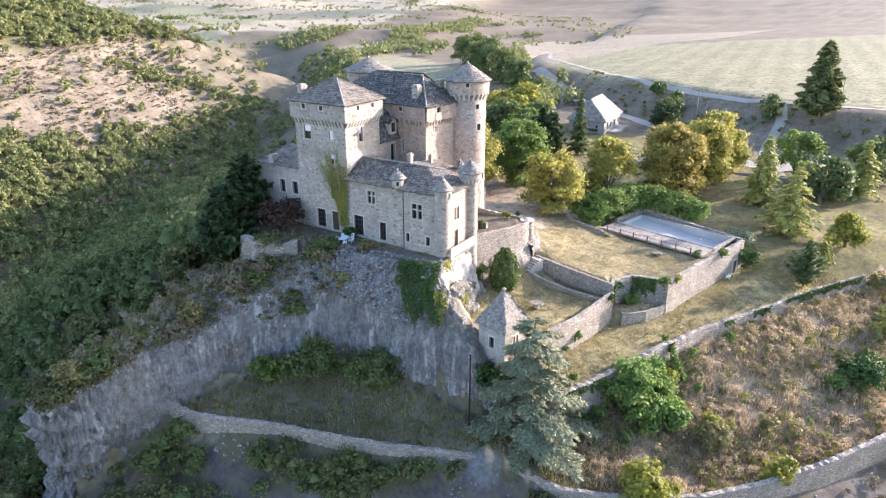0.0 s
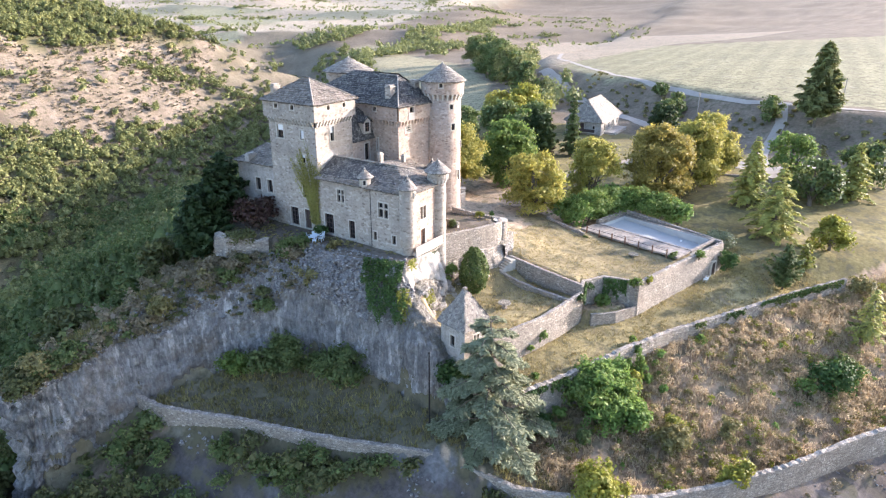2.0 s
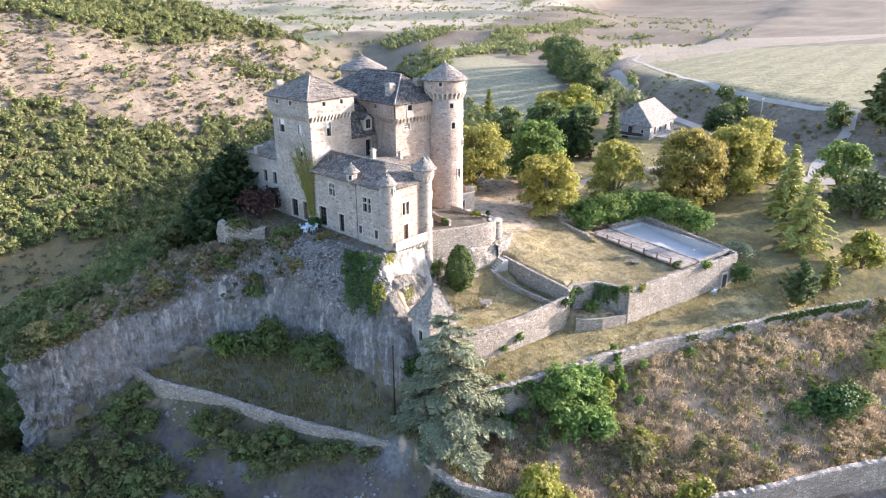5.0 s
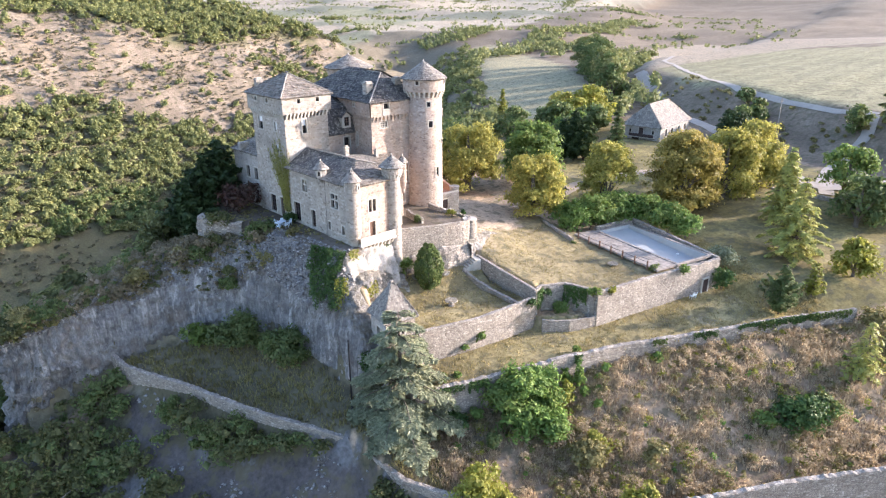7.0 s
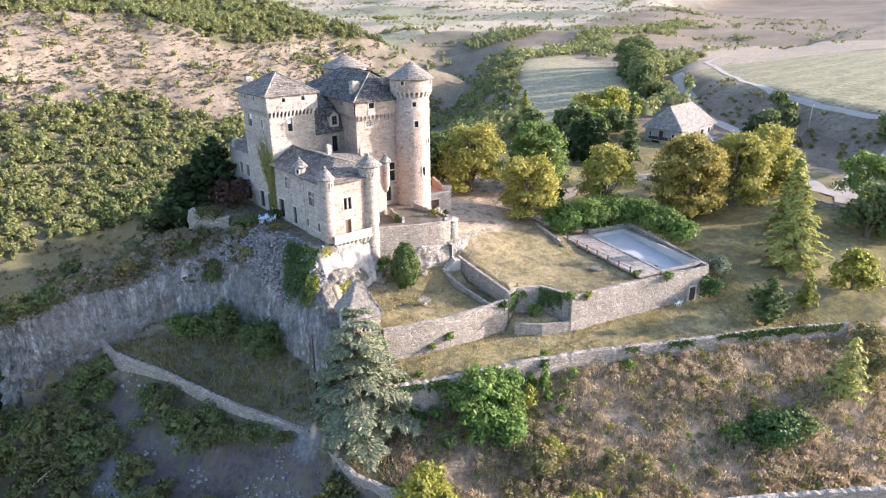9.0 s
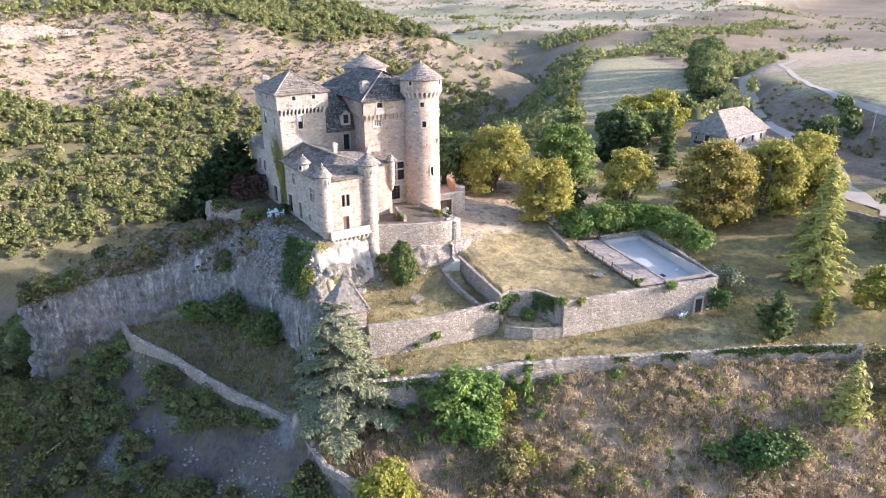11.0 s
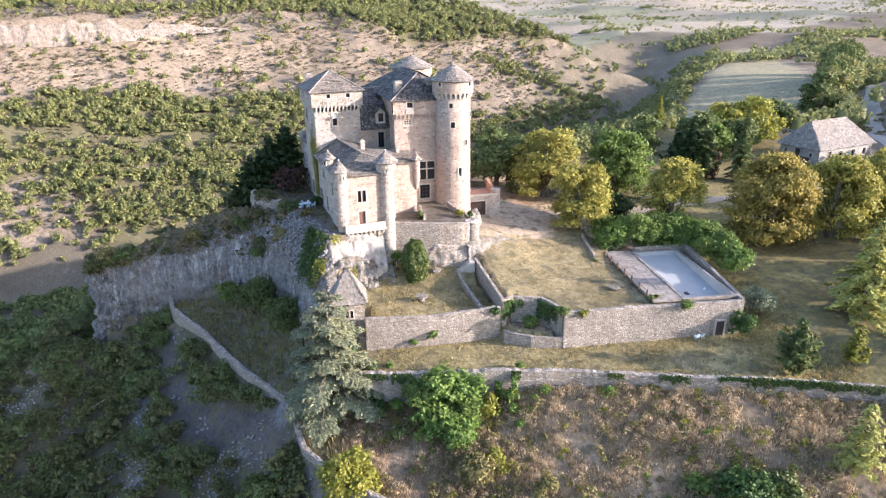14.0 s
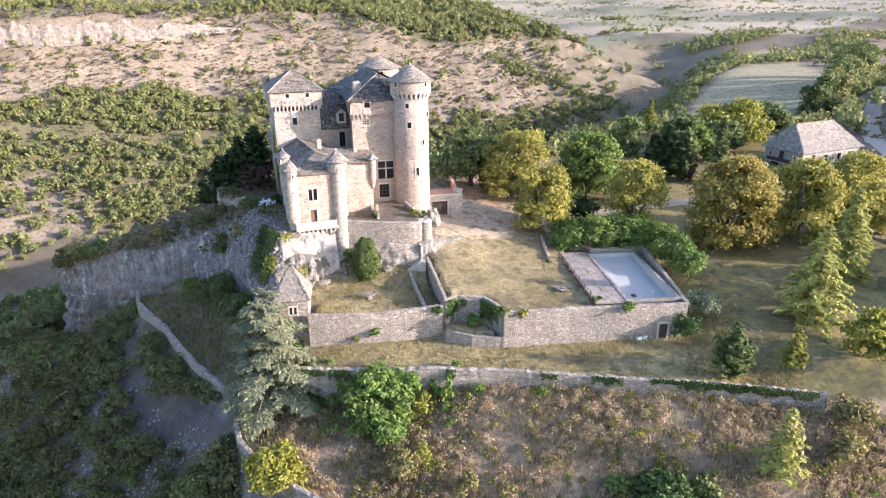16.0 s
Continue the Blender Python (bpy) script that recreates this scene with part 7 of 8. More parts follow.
# trees on the castle terrace
for i, (x, y, r, h) in enumerate([(39.4, 82.4, 4.2, 12.4), (36.2, 80.6, 3.8, 9.4), (42.0, 84.2, 3.6, 9.8), (37.8, 84.6, 4.0, 10.6)]):
    conifer(x, y, r, h, LEAF_DARK, "dark ragged evergreen beside the castle lodge", "yew_tree", seed=62 + 200 * i, size=0.42, droop=-0.7, dense=2.4, bare=0.03, group="dark yews by the lodge")
for i, (x, y, r, h) in enumerate([(33.0, 86.5, 3.8, 9.5), (28.6, 88.5, 4.0, 9.0), (36.4, 91.5, 4.2, 10.5), (24.0, 86.0, 3.6, 8.0), (31.6, 94.5, 4.4, 11.0), (42.0, 95.0, 4.4, 10.5), (19.0, 86.0, 3.6, 7.6), (26.0, 95.0, 4.2, 9.6)]):
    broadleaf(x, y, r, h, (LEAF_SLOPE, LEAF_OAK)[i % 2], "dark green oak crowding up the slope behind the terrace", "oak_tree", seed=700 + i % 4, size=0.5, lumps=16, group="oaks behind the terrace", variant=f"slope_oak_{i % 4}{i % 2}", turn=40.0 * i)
bush(42.9, 77.6, 3.2, 4.8, LEAF_RED, "reddish-brown shrub beside the lodge", "purple_shrub", 63, 0.34, z=19.8)
bush(47.8, 67.6, 1.1, 1.7, LEAF_IVY, "dark green shrub under the terrace windows", "shrub", 64, 0.24, z=20.1)
bush(38.8, 73.6, 2.0, 2.6, LEAF_SLOPE, "straggling grey-green shrub over the terrace corner wall", "shrub", 65, 0.26, 0.7, z=19.3)
bush(43.4, 68.2, 2.1, 3.4, LEAF_OAK, "rounded green shrub on the brow below the terrace table", "shrub", 165, 0.28, 1.0, 10, z=17.3)
bush(45.6, 66.6, 1.7, 2.6, LEAF_SLOPE, "thin brownish shrub beside the rubble wall", "shrub", 166, 0.24, 0.7, 8, z=17.6)

# blue cedar at the foot of the retaining wall
def cedar(x, y, z, h):
    """Tiers of long level boughs, each with side twigs that carry flat sprays of needles, and sky between the tiers."""
    rng = np.random.default_rng(70)
    t = thing("cedar_tree", pose(x, y, z), "large blue-grey cedar with drooping tiers beside the wall", "tree")
    part("trunk", Shape().tube([(0, 0, -0.6), (0.1, 0.0, h * 0.5), (0.3, 0.5, h * 0.98)], [0.5, 0.3, 0.05], 10), BARK, t)
    V, N, A, B = [], [], [], Shape()
    for k in range(44):
        f = 0.05 + 0.94 * (k + rng.uniform(-0.4, 0.4)) / 44
        z0 = h * f
        ln = (7.0 * (1 - f) ** 0.60 * min(1.0, 0.74 + 1.2 * f) + 0.6) * rng.uniform(0.66, 1.18)
        a = k * 2.399 + rng.uniform(-0.4, 0.4)
        out, side = np.array([math.cos(a), math.sin(a), 0]), np.array([-math.sin(a), math.cos(a), 0])
        base = np.array([0.2 * f, 0.4 * f, z0])
        tip = base + out * ln + np.array([0, 0, -0.24 * ln + rng.uniform(-0.3, 0.4)])
        mid = (base + tip) / 2 + np.array([0, 0, 0.14 * ln])
        B.tube([tuple(base), tuple(mid), tuple(tip)], [0.11, 0.06, 0.015], 5)
        for u in np.arange(0.22, 1.02, 0.5 / max(ln, 1.0)):
            c = base * (1 - u) ** 2 + 2 * mid * u * (1 - u) + tip * u ** 2
            for sgn in (-1, 1):
                tl = (0.35 + 0.34 * ln * math.sin(min(1.0, 0.25 + u * 0.8) * 3.0)) * rng.uniform(0.5, 1.1)
                w = side * sgn * 0.85 + out * 0.55 + np.array([0, 0, -0.22])
                m = max(8, int(tl * 58))
                q = rng.uniform(0.0, 1.0, (m, 1))
                V.append(c + w * tl * q + rng.normal(0, 1, (m, 3)) * np.array([0.13, 0.13, 0.05]))
                A.append(np.tile(w, (m, 1)) + rng.normal(0, 0.5, (m, 3)) * np.array([1, 1, 0.3]))
                N.append(np.tile([0.15 * out[0], 0.15 * out[1], 1.0], (m, 1)))
    v, f = leaf_quads(np.concatenate(V), np.concatenate(N), 0.20, rng, 2.8, 0.4, np.concatenate(A))
    tagged(part("bough", B, BARK, t), kind="stuff")
    part("crown", fast_mesh("crown", v, f), LEAF_CEDAR, t)


cedar(49.6, 37.6, 2.0, 16.6)

# bushes on the slope below the path wall
for i, (x, y, r, h, z) in enumerate([(60.6, 33.0, 2.7, 5.2, 4.2), (63.2, 32.8, 3.0, 5.8, 4.5), (65.8, 32.6, 2.5, 4.6, 5.2), (61.8, 30.6, 2.8, 5.0, 3.0), (63.9, 28.8, 2.3, 4.2, 2.4), (64.6, 30.9, 2.4, 5.0, 3.2)]):
    bush(x, y, r, h, LEAF_FIG if i not in (0, 5) else LEAF_BRIGHT, "large-leaved green fig bush spilling down the retaining wall", "fig_bush", 80 + i, 0.30, 1.0, 14, z=z, group="fig bushes below the path wall", long=1.8)
for i, (x, y, r, h) in enumerate([(69.6, 32.9, 0.9, 3.4), (71.4, 32.6, 0.7, 4.4), (71.0, 30.6, 0.8, 1.8), (71.2, 28.6, 0.7, 1.4), (75.0, 31.6, 0.7, 1.6), (82.0, 29.6, 0.8, 1.5), (57.6, 34.0, 1.0, 3.0)]):
    bush(x, y, r, h, LEAF_FIG, "leafy green shoots below the path wall", "fig_shoot", 600 + i, 0.28, 0.9, 8, group="leafy shoots below the path wall", long=1.9)
bush(67.8, 31.4, 1.5, 4.2, LEAF_YELLOW, "yellowish shrub beside the fig", "shrub", 183, 0.3, 0.8, 8)
bush(70.6, 32.0, 1.2, 3.0, LEAF_BRIGHT, "leafy shoots below the path wall", "shrub", 84, 0.34, 0.7, 6, long=2.2)
bush(55.2, 34.2, 1.4, 2.6, LEAF_IVY, "dark green shrub at the foot of the wall", "shrub", 85, 0.3, 0.8, 6, long=2.0)
bush(57.4, 30.2, 1.2, 2.0, LEAF_OAK, "olive shrub on the bare slope", "shrub", 86, 0.26)
bush(65.0, 23.9, 2.2, 3.2, LEAF_SCRUB, "golden-brown shrub on the slope", "shrub", 87, 0.26, 1.0, 10)
bush(67.6, 24.6, 1.6, 2.6, LEAF_YELLOW, "yellow-green shrub on the slope", "shrub", 88, 0.26, 0.9, 8)
bush(72.0, 20.4, 1.5, 2.8, LEAF_SCRUB, "olive shrub on the slope", "shrub", 89, 0.26, 1.0, 8)
bush(91.5, 16.0, 3.0, 3.0, LEAF_IVY, "wide dark green thicket on the dry slope", "shrub", 90, 0.32, 1.0, 12)
bush(95.6, 15.4, 1.9, 2.2, LEAF_OAK, "green shrub on the dry slope", "shrub", 91, 0.3)
bush(87.4, 18.0, 1.4, 1.8, LEAF_BRIGHT, "leafy green shrub on the dry slope", "shrub", 92, 0.3)
conifer(103.6, 16.2, 2.9, 8.6, LEAF_FIR, "thin sunlit pine on the dry slope", "pine_tree", seed=93, size=0.36, dense=0.8, bare=0.12)
broadleaf(51.8, 24.2, 2.9, 5.4, LEAF_YELLOW, "yellow-green tree at the low wall", "broadleaf_tree", seed=94, size=0.32, lumps=14, trunk=0.1)
broadleaf(41.5, 28.8, 2.6, 5.0, LEAF_OAK, "olive-green tree below the low wall", "broadleaf_tree", seed=95, size=0.34, lumps=12, trunk=0.1)
broadleaf(66.0, 16.2, 2.0, 3.8, LEAF_YELLOW, "yellow-green young tree at the low wall", "broadleaf_tree", seed=96, size=0.32, lumps=10, trunk=0.1)
bush(110.5, 17.0, 2.2, 3.2, LEAF_SCRUB, "dry scrub at the end of the slope", "shrub", 97, 0.32, 0.8)
bush(114.0, 21.0, 2.6, 3.0, LEAF_SCRUB, "grey dry bramble past the wall end", "shrub", 98, 0.32, 0.7)
for i, (x, y, r, h, z) in enumerate([(50.0, 42.2, 1.9, 3.6, 6.8), (49.0, 43.6, 1.6, 4.6, 6.6), (51.6, 41.2, 1.5, 2.6, 7.6)]):
    bush(x, y, r, h, LEAF_IVY, "dense dark ivy bush in the corner below the pavilion", "ivy_bush", 720 + i, 0.26, 1.0, 10, z=z, group="ivy bushes below the pavilion")
post_t = thing("iron_post", pose(46.2, 43.9, ground_z(46.2, 43.9) - 0.3), "slim dark iron post standing against the cliff corner", "post")
part("shaft", Shape().lathe(0, 0, [(0.11, 0), (0.09, 5.0), (0.08, 9.6)], 8), IRON, post_t)
part("cap", Shape().lathe(0, 0, [(0.12, 9.6), (0.12, 9.7), (0.03, 9.78)], 8), IRON, post_t)
bush(33.4, 66.6, 2.6, 4.6, LEAF_BRIGHT, "green shrub at the foot of the cliff", "shrub", 99, 0.3, 1.0, 10)
bush(37.4, 63.2, 3.8, 6.2, LEAF_OAK, "dark green shrub at the foot of the cliff", "shrub", 100, 0.3, 1.0, 10)
bush(42.0, 57.2, 3.9, 4.8, LEAF_OAK, "dark green shrub at the foot of the cliff", "shrub", 101, 0.3)
CL = cv.reshape(381, 61, 3)
rnd_c = random.Random(8)
for i in range(62):
    p = CL[rnd_c.randint(120, 330), rnd_c.randint(37, 60)]
    r = 0.4 + 1.9 * rnd_c.random() ** 2.0
    bush(p[0] - 0.2, p[1] - 0.2, r, r * rnd_c.uniform(0.7, 1.4), (LEAF_OAK, LEAF_TUSSOCK, LEAF_SLOPE, LEAF_SCRUB)[i % 4], "scrubby shrub rooted on the cliff brow", "cliff_shrub", 110 + i, 0.26, 0.9, 6, z=p[2] - 0.1, group="shrubs on the cliff")


def dead_branch(x, y):
    """A bleached fallen bough with forking twigs."""
    rnd = random.Random(31)
    t = thing("dead_branch", pose(x, y, ground_z(x, y) + 0.6, 0, 0, 20), "bleached dead branch lying on the scrub slope", "branch")
    limb = Shape().tube([(-3.0, 0, 0.2), (-1.0, 0.3, 0.9), (1.2, 0.2, 1.5), (3.4, 0.8, 1.7)], [0.12, 0.10, 0.07, 0.03], 6)
    part("limb", limb, WOOD_GREY, t)
    for i in range(12):
        f = rnd.uniform(-1.5, 2.6)
        a = rnd.uniform(-1.2, 1.2)
        ln = rnd.uniform(1.2, 2.6)
        b = (f, 0.2, 0.9 + 0.25 * f)
        part("twig", Shape().tube([b, (b[0] + ln * 0.5 * math.cos(a), b[1] + ln * 0.5 * math.sin(a), b[2] + 0.3), (b[0] + ln * math.cos(a), b[1] + ln * math.sin(a) * 1.1, b[2] + 0.2)], [0.05, 0.035, 0.015], 5), WOOD_GREY, t)


dead_branch(15.5, 58.5)


# ---- ivy ----
def ivy(name, quads, mat, label, seed, size=0.22, depth=0.25):
    """A mat of ivy leaves hung on a wall: quads are (corner, along, down, count)."""
    rng = np.random.default_rng(seed)
    V, N = [], []
    for c, a, d, n in quads:
        c, a, d = (np.array(q, float) for q in (c, a, d))
        u, w = rng.uniform(0, 1, (n, 1)), rng.uniform(0, 1, (n, 1))
        edge = 0.82 + 0.2 * np.sin(u * 13 + seed) + 0.1 * np.sin(u * 31)
        nn = np.cross(d, a)
        nn /= np.linalg.norm(nn)
        V.append(c + a * u + d * w * edge + nn * rng.uniform(0.0, depth, (n, 1)))
        N.append(np.tile(nn, (n, 1)))
    v, f = leaf_quads(np.concatenate(V), np.concatenate(N), size, rng, 1.2)
    return tagged(part(name, fast_mesh(name, v, f), mat), label, "ivy")


def c3(u, v, z):
    x, y = castle_xy(u, v)
    return np.array([x, y, z])


def ivy_on(p, q, down, n):
    p, q = np.array(p, float), np.array(q, float)
    return (p, q - p, np.array([0, 0, -down]), n)


O3 = c3(0, 0, 0)
ivy("ivy", [(c3(-3.5, 3.9, 20.2), c3(-2.0, -1.0, 20.2) - c3(-3.5, 3.9, 20.2), c3(-2.0, -0.5, -4.0) - O3, 2600), (c3(-4.9, 2.6, 17.2), c3(-3.0, -1.9, 17.2) - c3(-4.9, 2.6, 17.2), c3(-1.9, -1.6, -3.6) - O3, 1700)],
    LEAF_IVY, "thick dark ivy hanging below the terrace corner", 130, 0.2, 0.7)
ivy("creeper", [(c3(-4.2, -1.2, 17.2), c3(1.5, -0.8, 0) - O3, c3(-1.2, -1.4, -3.6) - O3, 420), (c3(-2.0, -1.2, 20.3), c3(1.4, 0, 0) - O3, c3(0, -0.3, -1.5) - O3, 170), (c3(-0.9, -2.6, 15.9), c3(2.0, 0, 0) - O3, c3(0, -0.6, -2.0) - O3, 260)], LEAF_YELLOW, "yellow-green creeper on the terrace corner", 135, 0.2, 0.5)
ivy("ivy", [ivy_on(c3(3.9, -0.35, 19.8), c3(5.7, -0.3, 19.8), 4.6, 700)], LEAF_IVY, "ragged ivy below the balcony", 131)
ivy("ivy", [ivy_on((72.0, 42.0, 13.8), (73.6, 43.0, 13.8), 2.6, 500), ivy_on((76.6, 42.2, 13.8), (78.4, 39.6, 13.8), 2.8, 700)], LEAF_IVY, "ivy draped over the niche walls", 132)
ivy("ivy", [ivy_on((94.0, 27.6, 9.7), (99.5, 26.1, 9.9), 0.6, 420), ivy_on((99.5, 26.1, 9.9), (106.0, 24.2, 10.0), 1.2, 800)], LEAF_IVY, "dark creeper along the top of the path wall", 133)
ivy("ivy", [ivy_on((57.0, 35.0, 8.8), (59.5, 34.6, 8.8), 1.4, 350)], LEAF_IVY, "creeper on the path wall", 134)
for i, (k, f0, f1, dn, n) in enumerate([(0, 0.25, 0.62, 1.0, 300), (3, 0.55, 0.80, 0.9, 150), (4, 0.30, 0.75, 1.1, 340), (5, 0.45, 0.70, 1.3, 260), (2, 0.10, 0.25, 1.3, 130), (6, 0.25, 0.9, 1.2, 620)]):
    (xa, ya), (xb, yb) = PATH_WALL[k], PATH_WALL[k + 1]
    zw = (8.65, 8.9, 9.1, 9.2, 9.5, 9.8, 10.0)[k]
    p, q = ((xa + (xb - xa) * f, ya + (yb - ya) * f - 0.4, zw) for f in (f0, f1))
    ivy("ivy", [ivy_on(p, q, dn, n)], (LEAF_IVY, LEAF_SHRUB)[i % 2], "dark ivy hanging over the top of the path wall", 150 + i, 0.2, 0.3)


for i, (x, y, z, r, mt, lab) in enumerate([(62.8, 41.0, 9.9, 0.75, LEAF_BRIGHT, "leafy green plant rooted in the garden wall"), (60.4, 41.0, 9.2, 0.5, LEAF_BRIGHT, "small leafy plant rooted in the garden wall"),
                                           (81.2, 37.9, 13.1, 0.7, LEAF_YELLOW, "leafy plant spilling over the lawn wall"), (94.6, 37.7, 13.2, 0.9, LEAF_BRIGHT, "leafy fig plant on top of the lawn wall"), (78.6, 38.6, 13.2, 0.9, LEAF_BRIGHT, "bright green plant at the niche corner"),
                                           (75.6, 41.4, 10.2, 1.2, LEAF_BRIGHT, "green bush growing in the niche"), (70.9, 41.6, 12.2, 0.8, LEAF_IVY, "dark plant at the corner of the garden wall"), (74.2, 42.8, 12.6, 0.7, LEAF_IVY, "dark plant on the niche wall"),
                                           (55.0, 37.6, 8.2, 0.8, LEAF_BRIGHT, "leafy green shoots beside the path"), (57.0, 37.4, 8.2, 0.6, LEAF_BRIGHT, "leafy green shoots beside the path"), (72.5, 34.2, 8.8, 0.6, LEAF_BRIGHT, "leafy shoots over the path wall"),
                                           (88.4, 54.2, 13.4, 0.5, LEAF_OAK, "small plant beside the low wall"), (91.4, 40.2, 13.5, 0.8, LEAF_OAK, "shrub at the corner of the pool deck"), (70.3, 57.9, 20.4, 0.55, LEAF_IVY, "ivy tuft on the bastion"), (69.0, 58.9, 20.3, 0.7, LEAF_YELLOW, "light green shrub on the forecourt"), (62.9, 58.6, 20.2, 0.8, LEAF_OAK, "olive shrub in the forecourt corner")]):
    bush(x, y, r, r * 1.5, mt, lab, "wall_plant", 400 + i, 0.24, 0.9, 7, z=z, group="plants on the walls", long=1.9)


def bare_vine():
    """Half-bare creeper fanning up the corner of the square tower."""
    rng = np.random.default_rng(140)
    t = thing("climbing_vine", CASTLE, "yellow-green half-bare creeper fanning up the tower corner", "vine")
    s, V, N = Shape(), [], []
    for i in range(34):
        v0 = 15.6 + rng.uniform(-0.5, 0.5)
        v1 = 16.6 + rng.uniform(-2.8, 3.0)
        z1 = 32.5 - abs(v1 - 16.6) * 1.1 + rng.uniform(-2.5, 0.8)
        pts = []
        for k in range(7):
            f = k / 6
            w = f ** 1.7
            pts.append((0.02 - 0.12 * rng.uniform(0, 1), v0 + (v1 - v0) * w + 0.12 * rng.normal(), 21.5 + (z1 - 21.5) * f))
        s.tube(pts, [0.06 * (1 - 0.13 * k) for k in range(7)], 5)
        for k in range(6):
            p, q = np.array(pts[k]), np.array(pts[k + 1])
            m = int(26 * (1.25 - k / 6))
            u = rng.uniform(0, 1, (m, 1))
            V.append(p + (q - p) * u + rng.normal(0, 0.16, (m, 3)) * np.array([0.4, 1, 1]))
            N.append(np.tile([-1.0, 0, 0.2], (m, 1)))
    part("stem", s, LEAF_VINE, t)
    v, f = leaf_quads(np.concatenate(V), np.concatenate(N), 0.16, rng, 1.5)
    part("foliage", fast_mesh("foliage", v, f), LEAF_VINE, t)


bare_vine()


# ---- woods and scrub, too many to count ----
def scatter(n, box, keep, rng):
    """Random places in a box that pass keep(x, y)."""
    x, y = rng.uniform(box[0], box[1], n), rng.uniform(box[2], box[3], n)
    k = keep(x, y, rng.uniform(0, 1, n))
    return x[k], y[k]


CORE = np.array([[1, 0, -0.35], [-0.5, 0.87, -0.35], [-0.5, -0.87, -0.35], [0, 0, 0.9]], float)
CORE_F = np.array([[0, 1, 3], [1, 2, 3], [2, 0, 3]])


def scrub(name, xs, ys, rmin, rmax, per, size, mat, label, seed, tall=0.9, category="scrub", z=None, lumps=5, core=0.78):
    """Many shrubs as one mesh: uneven dense hearts, with sprays of leaves round them."""
    rng = np.random.default_rng(seed)
    n = len(xs)
    z = land(xs, ys) if z is None else z
    r = rng.uniform(rmin, rmax, n) * rng.uniform(0.7, 1.0, n)
    C = np.repeat(np.stack([xs, ys, z], 1), lumps, 0)
    R = np.repeat(r, lumps)
    off = rng.normal(0, 0.33, (n * lumps, 3)) * R[:, None]
    off[:, 2] = np.abs(off[:, 2]) * 0.8 + R * 0.55 * tall
    C = C + off
    LR = R * rng.uniform(0.46, 0.68, n * lumps)
    m = max(3, per // lumps)
    d = rng.normal(0, 1, (n * lumps * m, 3))
    d /= np.linalg.norm(d, axis=1)[:, None]
    d[:, 2] = np.where(d[:, 2] < -0.3, -d[:, 2], d[:, 2])
    P = np.repeat(C, m, 0) + d * np.repeat(LR, m)[:, None] * rng.uniform(0.75, 1.08, (len(d), 1)) * np.array([1, 1, tall])
    v, f = leaf_quads(P, d, size, rng, 1.3)
    f = np.concatenate([f[:, [0, 1, 2]], f[:, [0, 2, 3]]])
    if core:
        a = rng.uniform(0, 1.57, len(C))
        ca2, sa2 = np.cos(a)[:, None], np.sin(a)[:, None]
        q = CORE[None] * rng.uniform(0.75, 1.2, (len(C), 4, 1))
        q = np.stack([q[..., 0] * ca2 - q[..., 1] * sa2, q[..., 0] * sa2 + q[..., 1] * ca2, q[..., 2] * tall], -1)
        q = C[:, None, :] + q * (core * LR)[:, None, None]
        cf2 = (np.arange(len(C))[:, None, None] * 4 + CORE_F[None]).reshape(-1, 3) + len(v)
        v, f = np.concatenate([v, q.reshape(-1, 3)]), np.concatenate([f, cf2])
    return tagged(part(name, fast_mesh(name, v, f), mat), label, category, kind="stuff")


def valley_s(x, y):
    return line_dist(x, y, EDGE)[0]


def hill_end(x, y):
    return line_dist(x, y, [(-400, 860), (60, 600), (172, 528), (290, 455), (400, 380)])[0]


R2 = np.random.default_rng(99)


def bare_strip(x, y):
    """A nearly bare strip of dry ground along the foot of the far slope."""
    return np.abs(line_dist(x, y, [(-190, 205), (-110, 232), (-60, 250), (0, 281), (34, 294)])[0] + 5 * rolling(x, y, 9.0, 4.0)) < 13


def keep_hill(x, y, u):
    """Oak wood low on the hill and on its crest, a belt of trees down the nose, and odd shrubs between."""
    s = valley_s(x, y)
    jx, jy = x + 6 * rolling(x, y, 12.0, 1.0), y + 6 * rolling(y, x, 11.0, 3.0)
    n = rolling(x, y, 10.0, 1.0)
    glade = np.abs(line_dist(x, y, [(-150, 318), (-109, 328.6), (-75, 328), (-25, 342)])[0]) < 3.5
    wood = poly_mask(jx, jy, OAKWOOD) & ~(glade & (x < -20)) & ~bare_strip(x, y)
    belt = np.abs(line_dist(x, y, [(152, 454), (187, 441), (212, 423), (226, 408)])[0]) < 8
    brow = np.abs(line_dist(x, y, [(-240, 440), (-100, 462), (29, 505)])[0]) < 13
    dens = 0.055 + 0.07 * n + 0.09 * smooth01(x, 150, 200)
    dens = np.where((x < -30) & (y < 305), 0.30 + 0.25 * n, dens)
    dens = np.where(wood, 0.95 + 0.3 * n, dens)
    dens = np.where(poly_mask(jx, jy, CREST), 0.85, dens)
    dens = np.where(belt, 0.85, dens)
    dens = np.where(brow, 0.6, dens)
    low = (s > 70) & (s < 150) & (x > -60)
    dens = np.where(low & (land(x, y) < -30), 0.8, dens)
    dens = np.where((land(x, y) < -20 + 6 * n) & (x > 80), 0.9, dens)
    dens = np.where(bare_strip(x, y), 0.04, dens)
    return (s > 70) & (hill_end(x, y) < 4) & (u < np.clip(dens, 0.05, 0.97)) & (land(x, y) > -64)


